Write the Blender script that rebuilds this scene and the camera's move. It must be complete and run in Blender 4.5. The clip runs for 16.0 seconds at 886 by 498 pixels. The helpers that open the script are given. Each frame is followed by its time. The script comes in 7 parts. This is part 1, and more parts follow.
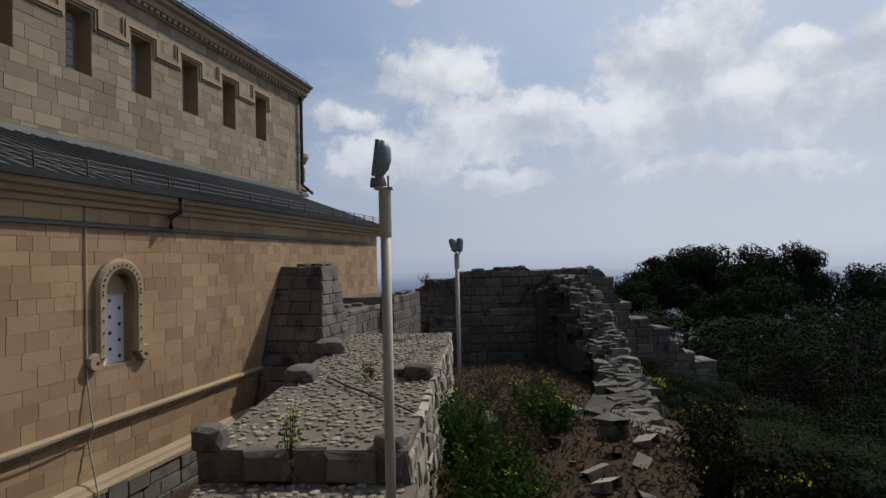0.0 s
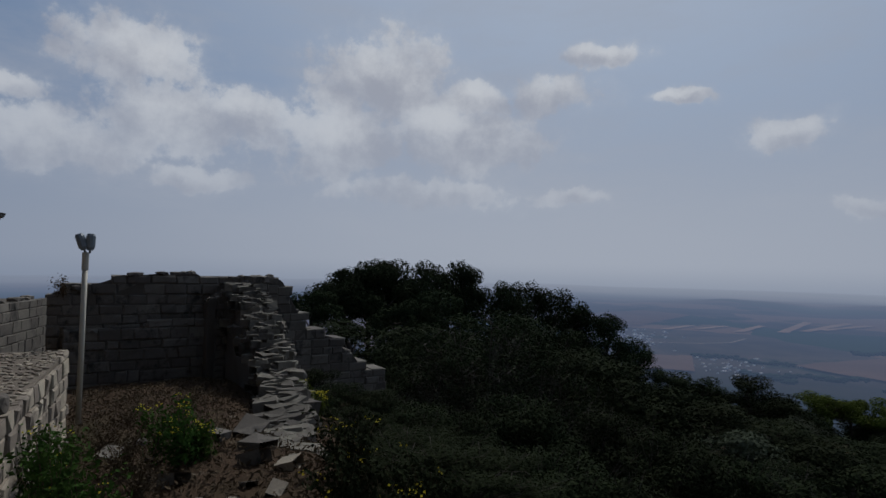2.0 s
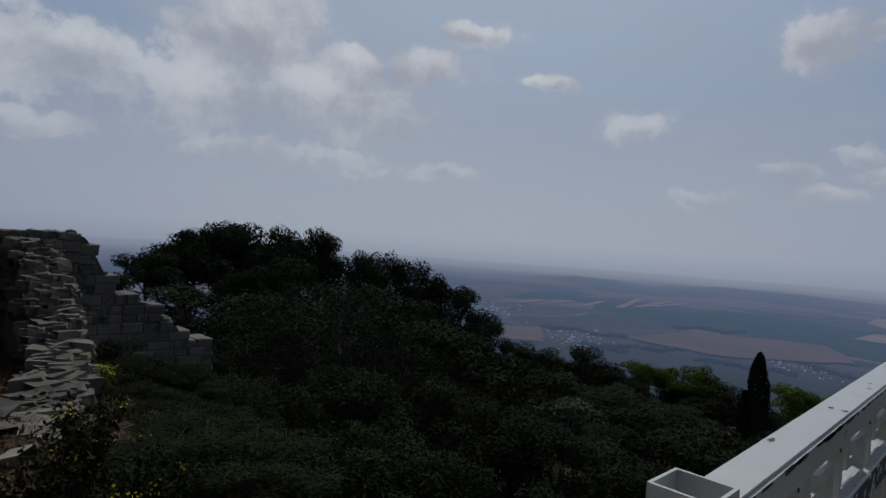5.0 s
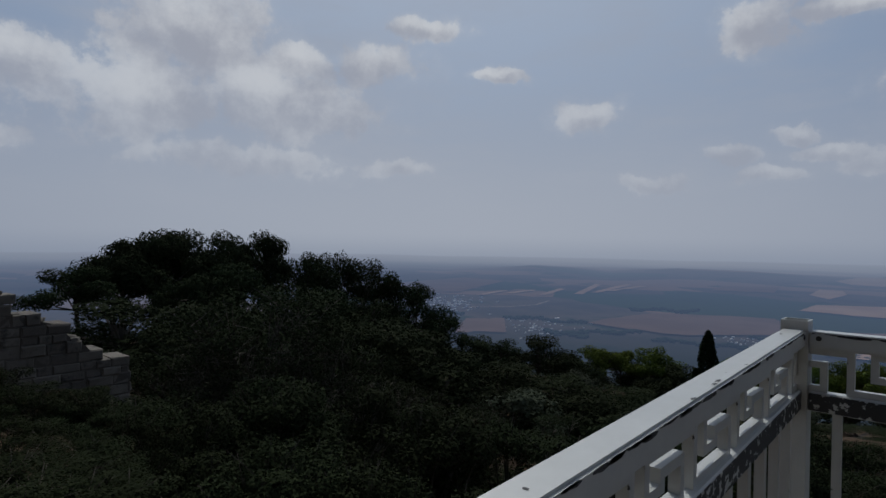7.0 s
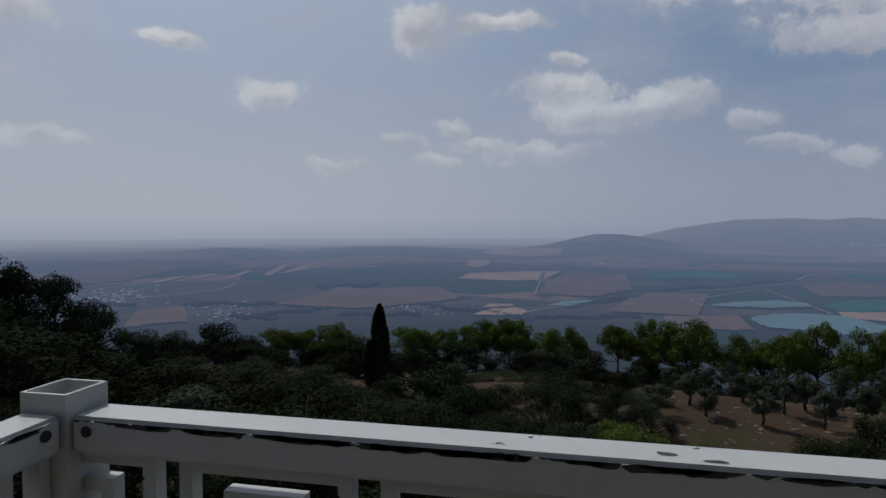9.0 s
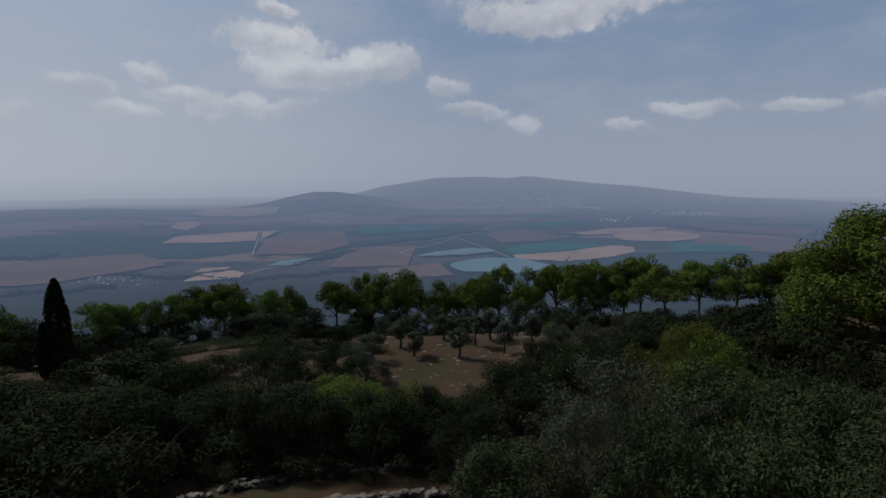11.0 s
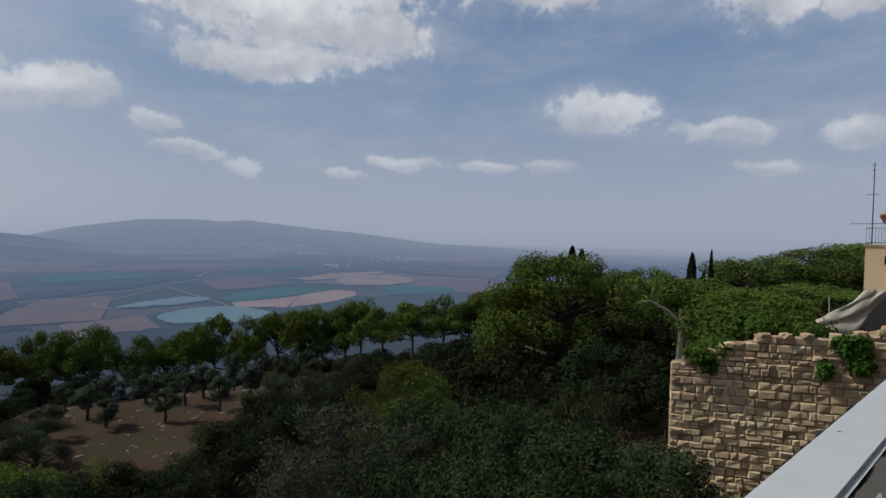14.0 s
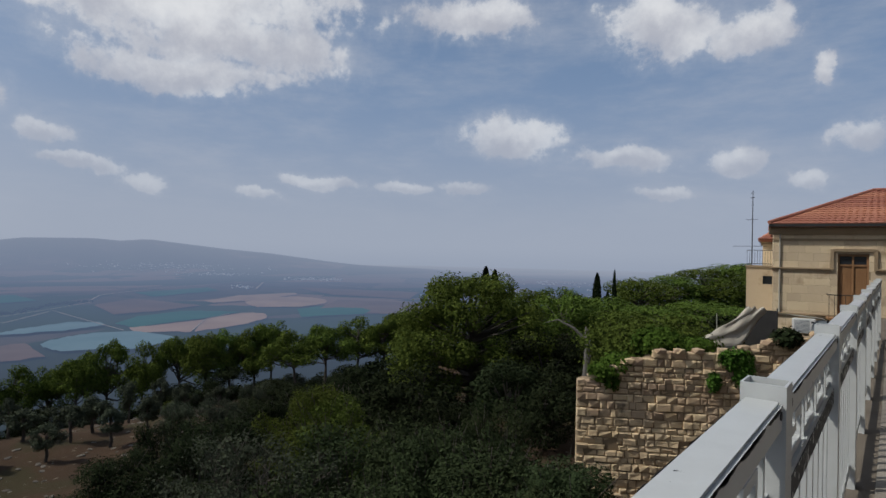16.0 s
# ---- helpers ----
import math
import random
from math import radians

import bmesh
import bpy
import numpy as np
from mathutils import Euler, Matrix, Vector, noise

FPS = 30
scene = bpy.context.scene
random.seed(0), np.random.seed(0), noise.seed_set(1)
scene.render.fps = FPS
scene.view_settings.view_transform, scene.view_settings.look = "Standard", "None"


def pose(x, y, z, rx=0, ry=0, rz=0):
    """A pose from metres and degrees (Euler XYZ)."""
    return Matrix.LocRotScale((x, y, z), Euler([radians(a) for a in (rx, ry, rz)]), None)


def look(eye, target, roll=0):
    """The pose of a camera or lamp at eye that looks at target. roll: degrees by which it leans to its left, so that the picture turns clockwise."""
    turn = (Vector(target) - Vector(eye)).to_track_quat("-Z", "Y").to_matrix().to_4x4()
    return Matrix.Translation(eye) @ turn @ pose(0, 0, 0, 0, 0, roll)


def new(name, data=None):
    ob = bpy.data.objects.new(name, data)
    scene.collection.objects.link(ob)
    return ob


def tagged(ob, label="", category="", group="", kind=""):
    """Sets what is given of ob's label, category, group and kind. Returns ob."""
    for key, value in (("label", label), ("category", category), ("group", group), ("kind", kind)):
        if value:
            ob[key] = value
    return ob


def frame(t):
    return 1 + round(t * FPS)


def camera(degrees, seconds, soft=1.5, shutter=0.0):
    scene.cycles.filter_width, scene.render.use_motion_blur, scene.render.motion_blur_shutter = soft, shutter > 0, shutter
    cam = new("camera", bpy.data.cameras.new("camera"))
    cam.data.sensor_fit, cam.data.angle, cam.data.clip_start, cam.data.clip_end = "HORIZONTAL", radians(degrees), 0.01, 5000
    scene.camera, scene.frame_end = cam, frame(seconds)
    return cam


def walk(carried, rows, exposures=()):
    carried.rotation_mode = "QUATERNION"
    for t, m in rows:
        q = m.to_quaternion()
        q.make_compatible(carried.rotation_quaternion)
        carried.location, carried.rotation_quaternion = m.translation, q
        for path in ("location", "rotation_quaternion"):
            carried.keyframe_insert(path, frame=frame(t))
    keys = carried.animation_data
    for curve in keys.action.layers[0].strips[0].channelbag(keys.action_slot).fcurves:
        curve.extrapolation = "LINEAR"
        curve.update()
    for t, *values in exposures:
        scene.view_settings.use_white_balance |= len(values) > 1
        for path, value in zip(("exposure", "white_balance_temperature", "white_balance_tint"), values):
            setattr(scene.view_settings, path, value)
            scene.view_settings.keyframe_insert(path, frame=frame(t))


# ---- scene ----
import collections

cam = camera(75.5, 16.0)
PATH = [
    (0.0, pose(0.450, 0.185, 1.575, 91.17, 1.30, -1.13)),
    (0.5, pose(0.698, 0.323, 1.526, 91.40, 0.46, -15.34)),
    (0.8, pose(0.914, 0.436, 1.548, 90.74, -2.02, -21.90)),
    (1.0, pose(1.052, 0.448, 1.608, 89.93, -1.96, -27.65)),
    (1.5, pose(1.135, 0.651, 1.530, 92.79, -0.35, -31.70)),
    (2.0, pose(1.365, 0.750, 1.551, 92.11, -1.31, -30.70)),
    (2.5, pose(1.566, 0.836, 1.545, 93.04, -2.04, -35.00)),
    (3.0, pose(1.821, 0.847, 1.556, 91.57, -2.85, -38.41)),
    (3.5, pose(1.983, 0.796, 1.531, 91.83, -0.86, -36.47)),
    (4.0, pose(2.222, 0.731, 1.554, 90.71, -1.24, -33.78)),
    (4.5, pose(2.379, 0.815, 1.543, 89.86, -0.63, -40.62)),
    (4.6, pose(2.381, 0.848, 1.516, 90.17, -0.93, -41.98)),
    (5.0, pose(2.739, 0.884, 1.522, 89.74, -3.92, -43.90)),
    (5.2, pose(2.836, 0.835, 1.572, 89.48, -2.65, -45.99)),
    (7.5, pose(4.740, 0.646, 1.572, 89.18, 0.11, -49.03)),
    (8.0, pose(5.257, 0.461, 1.576, 88.17, -0.03, -54.97)),
    (8.5, pose(5.631, 0.353, 1.563, 87.73, -0.11, -66.88)),
    (9.0, pose(6.080, 0.297, 1.584, 87.74, -0.05, -78.45)),
    (9.4, pose(6.361, 0.004, 1.566, 83.53, 1.22, -88.10)),
    (9.5, pose(6.427, -0.029, 1.530, 84.76, 0.88, -91.25)),
    (9.7, pose(6.510, -0.113, 1.513, 85.05, 0.90, -93.36)),
    (12.0, pose(6.790, -0.096, 1.540, 86.79, -0.11, -117.61)),
    (12.5, pose(6.799, -0.135, 1.550, 89.24, 0.23, -121.07)),
    (13.0, pose(6.797, -0.187, 1.546, 89.83, -1.23, -123.86)),
    (13.5, pose(6.796, -0.275, 1.550, 89.57, -0.44, -129.04)),
    (14.0, pose(6.802, -0.347, 1.546, 88.32, -1.16, -133.39)),
    (14.5, pose(6.816, -0.375, 1.548, 87.98, -1.51, -136.45)),
    (15.0, pose(6.815, -0.448, 1.537, 88.56, -0.85, -137.07)),
    (15.5, pose(6.783, -0.483, 1.538, 89.48, -0.83, -139.61)),
    (16.0, pose(6.760, -0.517, 1.565, 90.56, -1.30, -141.77)),
]
walk(cam, PATH, [(0.0, 0.28, 6250, 10), (0.6, 0.0, 6200, 10), (1.3, -0.33, 6050, 10), (5.0, -0.36, 6050, 10), (9.5, -0.22, 6200, 10), (12.0, -0.02, 6300, 10), (16.0, 0.12, 6320, 10)])


# ---- world, sun and sky ----
SUN_AZ, SUN_EL = 47.0, 48.0


def nodes_of(tree):
    tree.nodes.clear()
    return tree.nodes, tree.links


def math_node(nt, op, a, b=None, clamp=False):
    m = nt.nodes.new("ShaderNodeMath")
    m.operation, m.use_clamp = op, clamp
    for k, v in enumerate((a, b)):
        if v is None:
            continue
        if isinstance(v, (int, float)):
            m.inputs[k].default_value = v
        else:
            nt.links.new(v, m.inputs[k])
    return m.outputs[0]


def vec_node(nt, op, a, b=None):
    m = nt.nodes.new("ShaderNodeVectorMath")
    m.operation = op
    for k, v in enumerate((a, b)):
        if v is None:
            continue
        if isinstance(v, tuple):
            m.inputs[k].default_value = v
        else:
            nt.links.new(v, m.inputs[k])
    return m.outputs["Value"] if op == "LENGTH" else m.outputs[0]


def mix_color(nt, fac, a, b, blend="MIX"):
    m = nt.nodes.new("ShaderNodeMix")
    m.data_type, m.blend_type = "RGBA", blend
    for sock, v in ((m.inputs[0], fac), (m.inputs[6], a), (m.inputs[7], b)):
        if isinstance(v, (int, float)):
            sock.default_value = v
        elif isinstance(v, tuple):
            sock.default_value = (*v, 1)
        else:
            nt.links.new(v, sock)
    return m.outputs[2]


def noise_node(nt, vector, scale, detail=4.0, rough=0.55, color=False):
    m = nt.nodes.new("ShaderNodeTexNoise")
    m.inputs["Scale"].default_value = scale
    m.inputs["Detail"].default_value = detail
    m.inputs["Roughness"].default_value = rough
    if vector is not None:
        nt.links.new(vector, m.inputs["Vector"])
    return m.outputs["Color"] if color else m.outputs["Fac"]


def step_node(nt, value, lo, hi):
    m = nt.nodes.new("ShaderNodeMapRange")
    m.interpolation_type = "SMOOTHSTEP"
    m.inputs["From Min"].default_value, m.inputs["From Max"].default_value = lo, hi
    nt.links.new(value, m.inputs["Value"])
    return m.outputs["Result"]


# clouds as (azimuth, height, half width, half height) in degrees
CLOUDS_EAST = [(23.7, 18.2, 6.8, 4.0), (20.5, 12.4, 7.5, 3.4), (32.4, 12.6, 9.4, 3.1), (33.9, 16.4, 5.1, 2.1), (41.6, 16.8, 4.8, 2.0), (46.5, 20.6, 3.8, 1.1), (2.0, 17.6, 5.4, 3.2), (5.2, 13.2, 6.8, 3.1), (11.5, 14.5, 4.2, 1.7), (28.5, 7.6, 8.3, 1.5), (43.7, 7.1, 3.2, 0.8), (61.8, 12.3, 2.9, 1.6), (54.3, 16.1, 2.7, 0.6), (7.7, 8.3, 3.6, 1.0), (-3.5, 10.0, 6.4, 2.4), (-7.8, 13.7, 3.8, 1.4), (-1.6, 24.9, 2.9, 1.0)]
CLOUDS_MIDDLE = [(76.8, 18.9, 3.2, 2.4), (84.8, 19.3, 4.6, 0.9), (91.0, 13.0, 5.2, 1.5), (94.2, 10.7, 7.0, 1.6), (99.5, 11.2, 4.9, 1.7), (87.6, 7.2, 5.0, 1.2), (82.1, 8.2, 3.7, 0.7), (73.2, 8.1, 2.4, 0.9), (76.5, 6.3, 3.2, 0.7), (66.9, 6.5, 2.6, 0.7), (79.1, 9.7, 2.1, 0.6), (90.8, 15.9, 1.3, 0.6)]
CLOUDS_SOUTH = [(114.8, 22.4, 20.5, 4.3), (119.8, 19.1, 12.5, 3.3), (116.4, 15.7, 9.4, 2.2), (148.2, 11.7, 5.6, 1.9), (158.6, 9.6, 5.7, 1.4), (168.6, 9.4, 2.8, 1.4), (174.6, 7.4, 1.8, 1.0), (162.3, 20.6, 6.1, 3.0), (170.4, 19.8, 4.6, 2.6), (176.0, 16.0, 1.2, 1.8), (143.8, 22.9, 8.2, 2.5), (106.8, 8.8, 2.7, 1.1), (108.8, 7.1, 3.5, 0.8), (113.8, 6.0, 2.2, 1.3), (129.4, 7.2, 5.9, 0.9), (137.1, 6.5, 2.6, 0.7), (143.0, 6.9, 4.0, 0.8), (122.9, 5.1, 2.6, 0.7), (163.0, 6.2, 2.7, 0.7), (178.6, 10.9, 2.6, 1.5)]

world = bpy.data.worlds.new("world")
scene.world = world
world.use_nodes = True
wt = world.node_tree
nodes_of(wt)
sky = wt.nodes.new("ShaderNodeTexSky")
sky.sky_type, sky.sun_disc = "NISHITA", False
sky.sun_elevation, sky.sun_rotation = radians(SUN_EL), radians(SUN_AZ)
sky.altitude, sky.air_density, sky.dust_density, sky.ozone_density = 500, 1.0, 2.0, 1.0
way = wt.nodes.new("ShaderNodeTexCoord").outputs["Generated"]
sep = wt.nodes.new("ShaderNodeSeparateXYZ")
wt.links.new(way, sep.inputs[0])
azimuth = math_node(wt, "MULTIPLY", math_node(wt, "ARCTAN2", sep.outputs[0], sep.outputs[1]), 57.2958)
height = math_node(wt, "MULTIPLY", math_node(wt, "ARCSINE", sep.outputs[2]), 57.2958)
wob = vec_node(wt, "SUBTRACT", noise_node(wt, way, 5.0, 9.0, 0.6, True), (0.5, 0.5, 0.5))
comb = wt.nodes.new("ShaderNodeCombineXYZ")
wt.links.new(azimuth, comb.inputs[0])
wt.links.new(height, comb.inputs[1])
azel = vec_node(wt, "ADD", comb.outputs[0], vec_node(wt, "MULTIPLY", wob, (9.0, 6.0, 0.0)))
dens = below = None
for ca, ce, cw, ch in [(a, e, w * 1.2, h * 1.25) for a, e, w, h in CLOUDS_EAST + CLOUDS_MIDDLE] + CLOUDS_SOUTH:
    off = vec_node(wt, "MULTIPLY", vec_node(wt, "SUBTRACT", azel, (ca, ce, 0)), (1 / cw, 1 / ch, 0))
    one = math_node(wt, "SUBTRACT", 1.0, vec_node(wt, "LENGTH", off))
    parts = wt.nodes.new("ShaderNodeSeparateXYZ")
    wt.links.new(off, parts.inputs[0])
    under = math_node(wt, "MULTIPLY", math_node(wt, "MAXIMUM", one, 0.0), parts.outputs[1])
    dens = one if dens is None else math_node(wt, "MAXIMUM", dens, one)
    below = under if below is None else math_node(wt, "ADD", below, under)
fine = noise_node(wt, way, 13.0, 10.0, 0.6)
billow = noise_node(wt, way, 34.0, 8.0, 0.62)
dens = math_node(wt, "ADD", dens, math_node(wt, "MULTIPLY", math_node(wt, "SUBTRACT", fine, 0.5), 1.5))
dens = math_node(wt, "ADD", dens, math_node(wt, "MULTIPLY", math_node(wt, "SUBTRACT", billow, 0.5), 0.85))
cover = math_node(wt, "ADD", math_node(wt, "MULTIPLY", step_node(wt, dens, 0.04, 0.36), 0.6), math_node(wt, "MULTIPLY", step_node(wt, dens, -0.4, 0.8), 0.4))
veil = step_node(wt, noise_node(wt, vec_node(wt, "MULTIPLY", way, (1, 1, 3.5)), 3.0, 7.0, 0.62), 0.38, 0.75)
clear = mix_color(wt, 1.0, sky.outputs[0], (0.05, 0.05, 0.052), "MULTIPLY")
lift = step_node(wt, height, 60.0, 8.0)
clear = mix_color(wt, math_node(wt, "MULTIPLY", lift, 0.8), clear, (0.185, 0.272, 0.42))
sunward = wt.nodes.new("ShaderNodeVectorMath")
sunward.operation = "DOT_PRODUCT"
wt.links.new(way, sunward.inputs[0])
sunward.inputs[1].default_value = (math.sin(radians(SUN_AZ)) * math.cos(radians(SUN_EL)), math.cos(radians(SUN_AZ)) * math.cos(radians(SUN_EL)), math.sin(radians(SUN_EL)))
glare = step_node(wt, sunward.outputs["Value"], 0.45, 1.05)
clear = mix_color(wt, math_node(wt, "MULTIPLY", glare, 0.75), clear, (0.54, 0.60, 0.68))
low = step_node(wt, height, 19.0, -1.0)
hazy = mix_color(wt, math_node(wt, "MULTIPLY", low, 0.95), clear, (0.325, 0.36, 0.43))
hazy = mix_color(wt, math_node(wt, "MULTIPLY", math_node(wt, "MULTIPLY", veil, step_node(wt, height, 0.0, 9.0)), 0.5), hazy, (0.41, 0.43, 0.48))
far_air = step_node(wt, height, 1.2, -2.2)
glow = math_node(wt, "MULTIPLY", step_node(wt, sunward.outputs["Value"], 0.3, 0.85), low)
hazy = mix_color(wt, math_node(wt, "MULTIPLY", glow, 0.8), hazy, (0.53, 0.55, 0.59))
hazy = mix_color(wt, math_node(wt, "MULTIPLY", far_air, 0.55), hazy, (0.24, 0.28, 0.36))
lit = math_node(wt, "ADD", math_node(wt, "MULTIPLY", below, 1.1), math_node(wt, "MULTIPLY", math_node(wt, "SUBTRACT", noise_node(wt, way, 9.0, 7.0, 0.6), 0.5), 3.0))
white = mix_color(wt, step_node(wt, lit, -0.55, 0.6), (0.41, 0.42, 0.465), (0.69, 0.69, 0.69))
thin = math_node(wt, "MULTIPLY", cover, math_node(wt, "SUBTRACT", 0.95, math_node(wt, "MULTIPLY", low, 0.72)))
final = mix_color(wt, thin, hazy, white)
bg = wt.nodes.new("ShaderNodeBackground")
bg.inputs["Strength"].default_value = 1.0
wt.links.new(final, bg.inputs["Color"])
wout = wt.nodes.new("ShaderNodeOutputWorld")
wt.links.new(bg.outputs[0], wout.inputs[0])

sun = new("sun", bpy.data.lights.new("sun", "SUN"))
sun.data.energy, sun.data.angle, sun.data.color = 2.6, radians(1.2), (1.0, 0.95, 0.86)
sa, se = radians(SUN_AZ), radians(SUN_EL)
sun.matrix_world = look((80 * math.sin(sa), 80 * math.cos(sa), 90), (80 * math.sin(sa) - math.sin(sa) * math.cos(se), 80 * math.cos(sa) - math.cos(sa) * math.cos(se), 90 - math.sin(se)))


# ---- materials ----
def surface(name, c1, c2, scale=6.0, rough=0.85, bump=0.3, spot=None, spot_scale=1.2, spot_cut=(0.55, 0.7), metallic=0.0, vary=0.0, island=0.0, coords="Object", bump_scale=None, spec=0.3):
    """Two-scale noise colour with grain relief, optional stains, and variation per object or per loose piece."""
    m = bpy.data.materials.new(name)
    m.use_nodes = True
    nt = m.node_tree
    nodes_of(nt)
    co = nt.nodes.new("ShaderNodeTexCoord").outputs[coords]
    big = step_node(nt, noise_node(nt, co, scale * 0.22, 5.0, 0.6), 0.3, 0.7)
    small = noise_node(nt, co, scale * 3.0, 6.0, 0.65)
    fac = math_node(nt, "ADD", math_node(nt, "MULTIPLY", big, 0.6), math_node(nt, "MULTIPLY", small, 0.45), True)
    col = mix_color(nt, fac, c1, c2)
    if spot:
        cut = step_node(nt, noise_node(nt, co, spot_scale, 7.0, 0.65), *spot_cut)
        col = mix_color(nt, cut, col, spot)
    if vary or island:
        if vary:
            rnd = nt.nodes.new("ShaderNodeObjectInfo").outputs["Random"]
            amt = vary
        else:
            rnd = nt.nodes.new("ShaderNodeNewGeometry").outputs["Random Per Island"]
            amt = island
        hsv = nt.nodes.new("ShaderNodeHueSaturation")
        nt.links.new(math_node(nt, "ADD", 1 - amt * 0.55, math_node(nt, "MULTIPLY", rnd, amt * 1.1)), hsv.inputs["Value"])
        nt.links.new(math_node(nt, "ADD", 0.5 - amt * 0.02, math_node(nt, "MULTIPLY", rnd, amt * 0.04)), hsv.inputs["Hue"])
        nt.links.new(col, hsv.inputs["Color"])
        col = hsv.outputs[0]
    p = nt.nodes.new("ShaderNodeBsdfPrincipled")
    nt.links.new(col, p.inputs["Base Color"])
    p.inputs["Metallic"].default_value = metallic
    p.inputs["Specular IOR Level"].default_value = spec
    nt.links.new(math_node(nt, "ADD", rough - 0.08, math_node(nt, "MULTIPLY", small, 0.16), True), p.inputs["Roughness"])
    if bump:
        b = nt.nodes.new("ShaderNodeBump")
        b.inputs["Strength"].default_value = bump
        b.inputs["Distance"].default_value = 0.02
        nt.links.new(noise_node(nt, co, bump_scale or scale * 4, 6.0, 0.7), b.inputs["Height"])
        nt.links.new(b.outputs[0], p.inputs["Normal"])
    o = nt.nodes.new("ShaderNodeOutputMaterial")
    nt.links.new(p.outputs[0], o.inputs[0])
    return m


def leaf_material(name, c1, c2, glow=0.25):
    """Leaves: variation per leaf and over the crown, part of the light passing through."""
    m = bpy.data.materials.new(name)
    m.use_nodes = True
    nt = m.node_tree
    nodes_of(nt)
    geo = nt.nodes.new("ShaderNodeNewGeometry")
    co = nt.nodes.new("ShaderNodeTexCoord").outputs["Object"]
    rnd = nt.nodes.new("ShaderNodeObjectInfo").outputs["Random"]
    fac = math_node(nt, "ADD", math_node(nt, "MULTIPLY", geo.outputs["Random Per Island"], 0.6), math_node(nt, "MULTIPLY", noise_node(nt, co, 0.6, 3.0), 0.5), True)
    col = mix_color(nt, fac, c1, c2)
    hsv = nt.nodes.new("ShaderNodeHueSaturation")
    nt.links.new(math_node(nt, "ADD", 0.8, math_node(nt, "MULTIPLY", rnd, 0.45)), hsv.inputs["Value"])
    nt.links.new(math_node(nt, "ADD", 0.485, math_node(nt, "MULTIPLY", rnd, 0.03)), hsv.inputs["Hue"])
    nt.links.new(col, hsv.inputs["Color"])
    d = nt.nodes.new("ShaderNodeBsdfPrincipled")
    d.inputs["Roughness"].default_value = 0.95
    d.inputs["Specular IOR Level"].default_value = 0.03
    t = nt.nodes.new("ShaderNodeBsdfTranslucent")
    nt.links.new(hsv.outputs[0], d.inputs["Base Color"])
    nt.links.new(hsv.outputs[0], t.inputs["Color"])
    mixer = nt.nodes.new("ShaderNodeMixShader")
    mixer.inputs[0].default_value = glow
    nt.links.new(d.outputs[0], mixer.inputs[1])
    nt.links.new(t.outputs[0], mixer.inputs[2])
    o = nt.nodes.new("ShaderNodeOutputMaterial")
    nt.links.new(mixer.outputs[0], o.inputs[0])
    return m


CHURCH = surface("honey_limestone", (0.265, 0.16, 0.083), (0.37, 0.25, 0.145), 2.2, 0.9, 0.35, (0.165, 0.105, 0.06), 0.9, (0.58, 0.75), vary=0.34)
CHURCH_FAR = surface("honey_limestone_joined", (0.265, 0.16, 0.083), (0.37, 0.25, 0.145), 2.2, 0.9, 0.35, (0.165, 0.105, 0.06), 0.9, (0.58, 0.75), island=0.34)
NAVE = surface("pale_brown_limestone", (0.22, 0.165, 0.11), (0.30, 0.24, 0.165), 2.2, 0.9, 0.35, (0.13, 0.105, 0.08), 1.1, (0.55, 0.75), island=0.45)
MORTAR = surface("lime_mortar", (0.23, 0.165, 0.10), (0.30, 0.225, 0.14), 5, 0.95, 0.4)
MOULD = surface("carved_limestone", (0.28, 0.205, 0.125), (0.36, 0.275, 0.175), 3, 0.85, 0.25, (0.16, 0.2, 0.12), 1.3, (0.62, 0.75))
RUIN = surface("weathered_grey_stone", (0.085, 0.075, 0.063), (0.18, 0.16, 0.135), 3.5, 0.95, 0.8, (0.04, 0.038, 0.034), 1.5, (0.5, 0.68), vary=0.4)
RUIN_FAR = surface("weathered_grey_stone_joined", (0.085, 0.075, 0.063), (0.18, 0.16, 0.135), 3.5, 0.95, 0.8, (0.04, 0.038, 0.034), 1.5, (0.5, 0.68), island=0.5)
RUBBLE = surface("pale_rubble", (0.08, 0.071, 0.058), (0.165, 0.149, 0.122), 5, 0.95, 0.8, (0.08, 0.072, 0.06), 2.0, (0.5, 0.68), vary=0.6)
RUBBLE_FAR = surface("pale_rubble_joined", (0.08, 0.071, 0.058), (0.165, 0.149, 0.122), 5, 0.95, 0.8, (0.08, 0.072, 0.06), 2.0, (0.5, 0.68), island=0.6)
CORE = surface("rubble_core", (0.06, 0.052, 0.043), (0.11, 0.096, 0.08), 4, 0.95, 0.9)
COBBLE = surface("pale_cobble", (0.17, 0.142, 0.11), (0.33, 0.285, 0.225), 7, 0.9, 0.5, (0.11, 0.095, 0.075), 4, (0.55, 0.7), island=0.7)
COBBLE_ONE = surface("pale_cobble_single", (0.17, 0.142, 0.11), (0.33, 0.285, 0.225), 7, 0.9, 0.5, (0.11, 0.095, 0.075), 4, (0.55, 0.7), vary=0.7)
BED = surface("cobble_bedding", (0.12, 0.1, 0.078), (0.185, 0.155, 0.12), 8, 0.95, 0.7)
GOLD = surface("golden_field_stone", (0.44, 0.31, 0.18), (0.62, 0.48, 0.32), 3.5, 0.92, 0.8, (0.2, 0.15, 0.1), 1.6, (0.55, 0.72), vary=0.45)
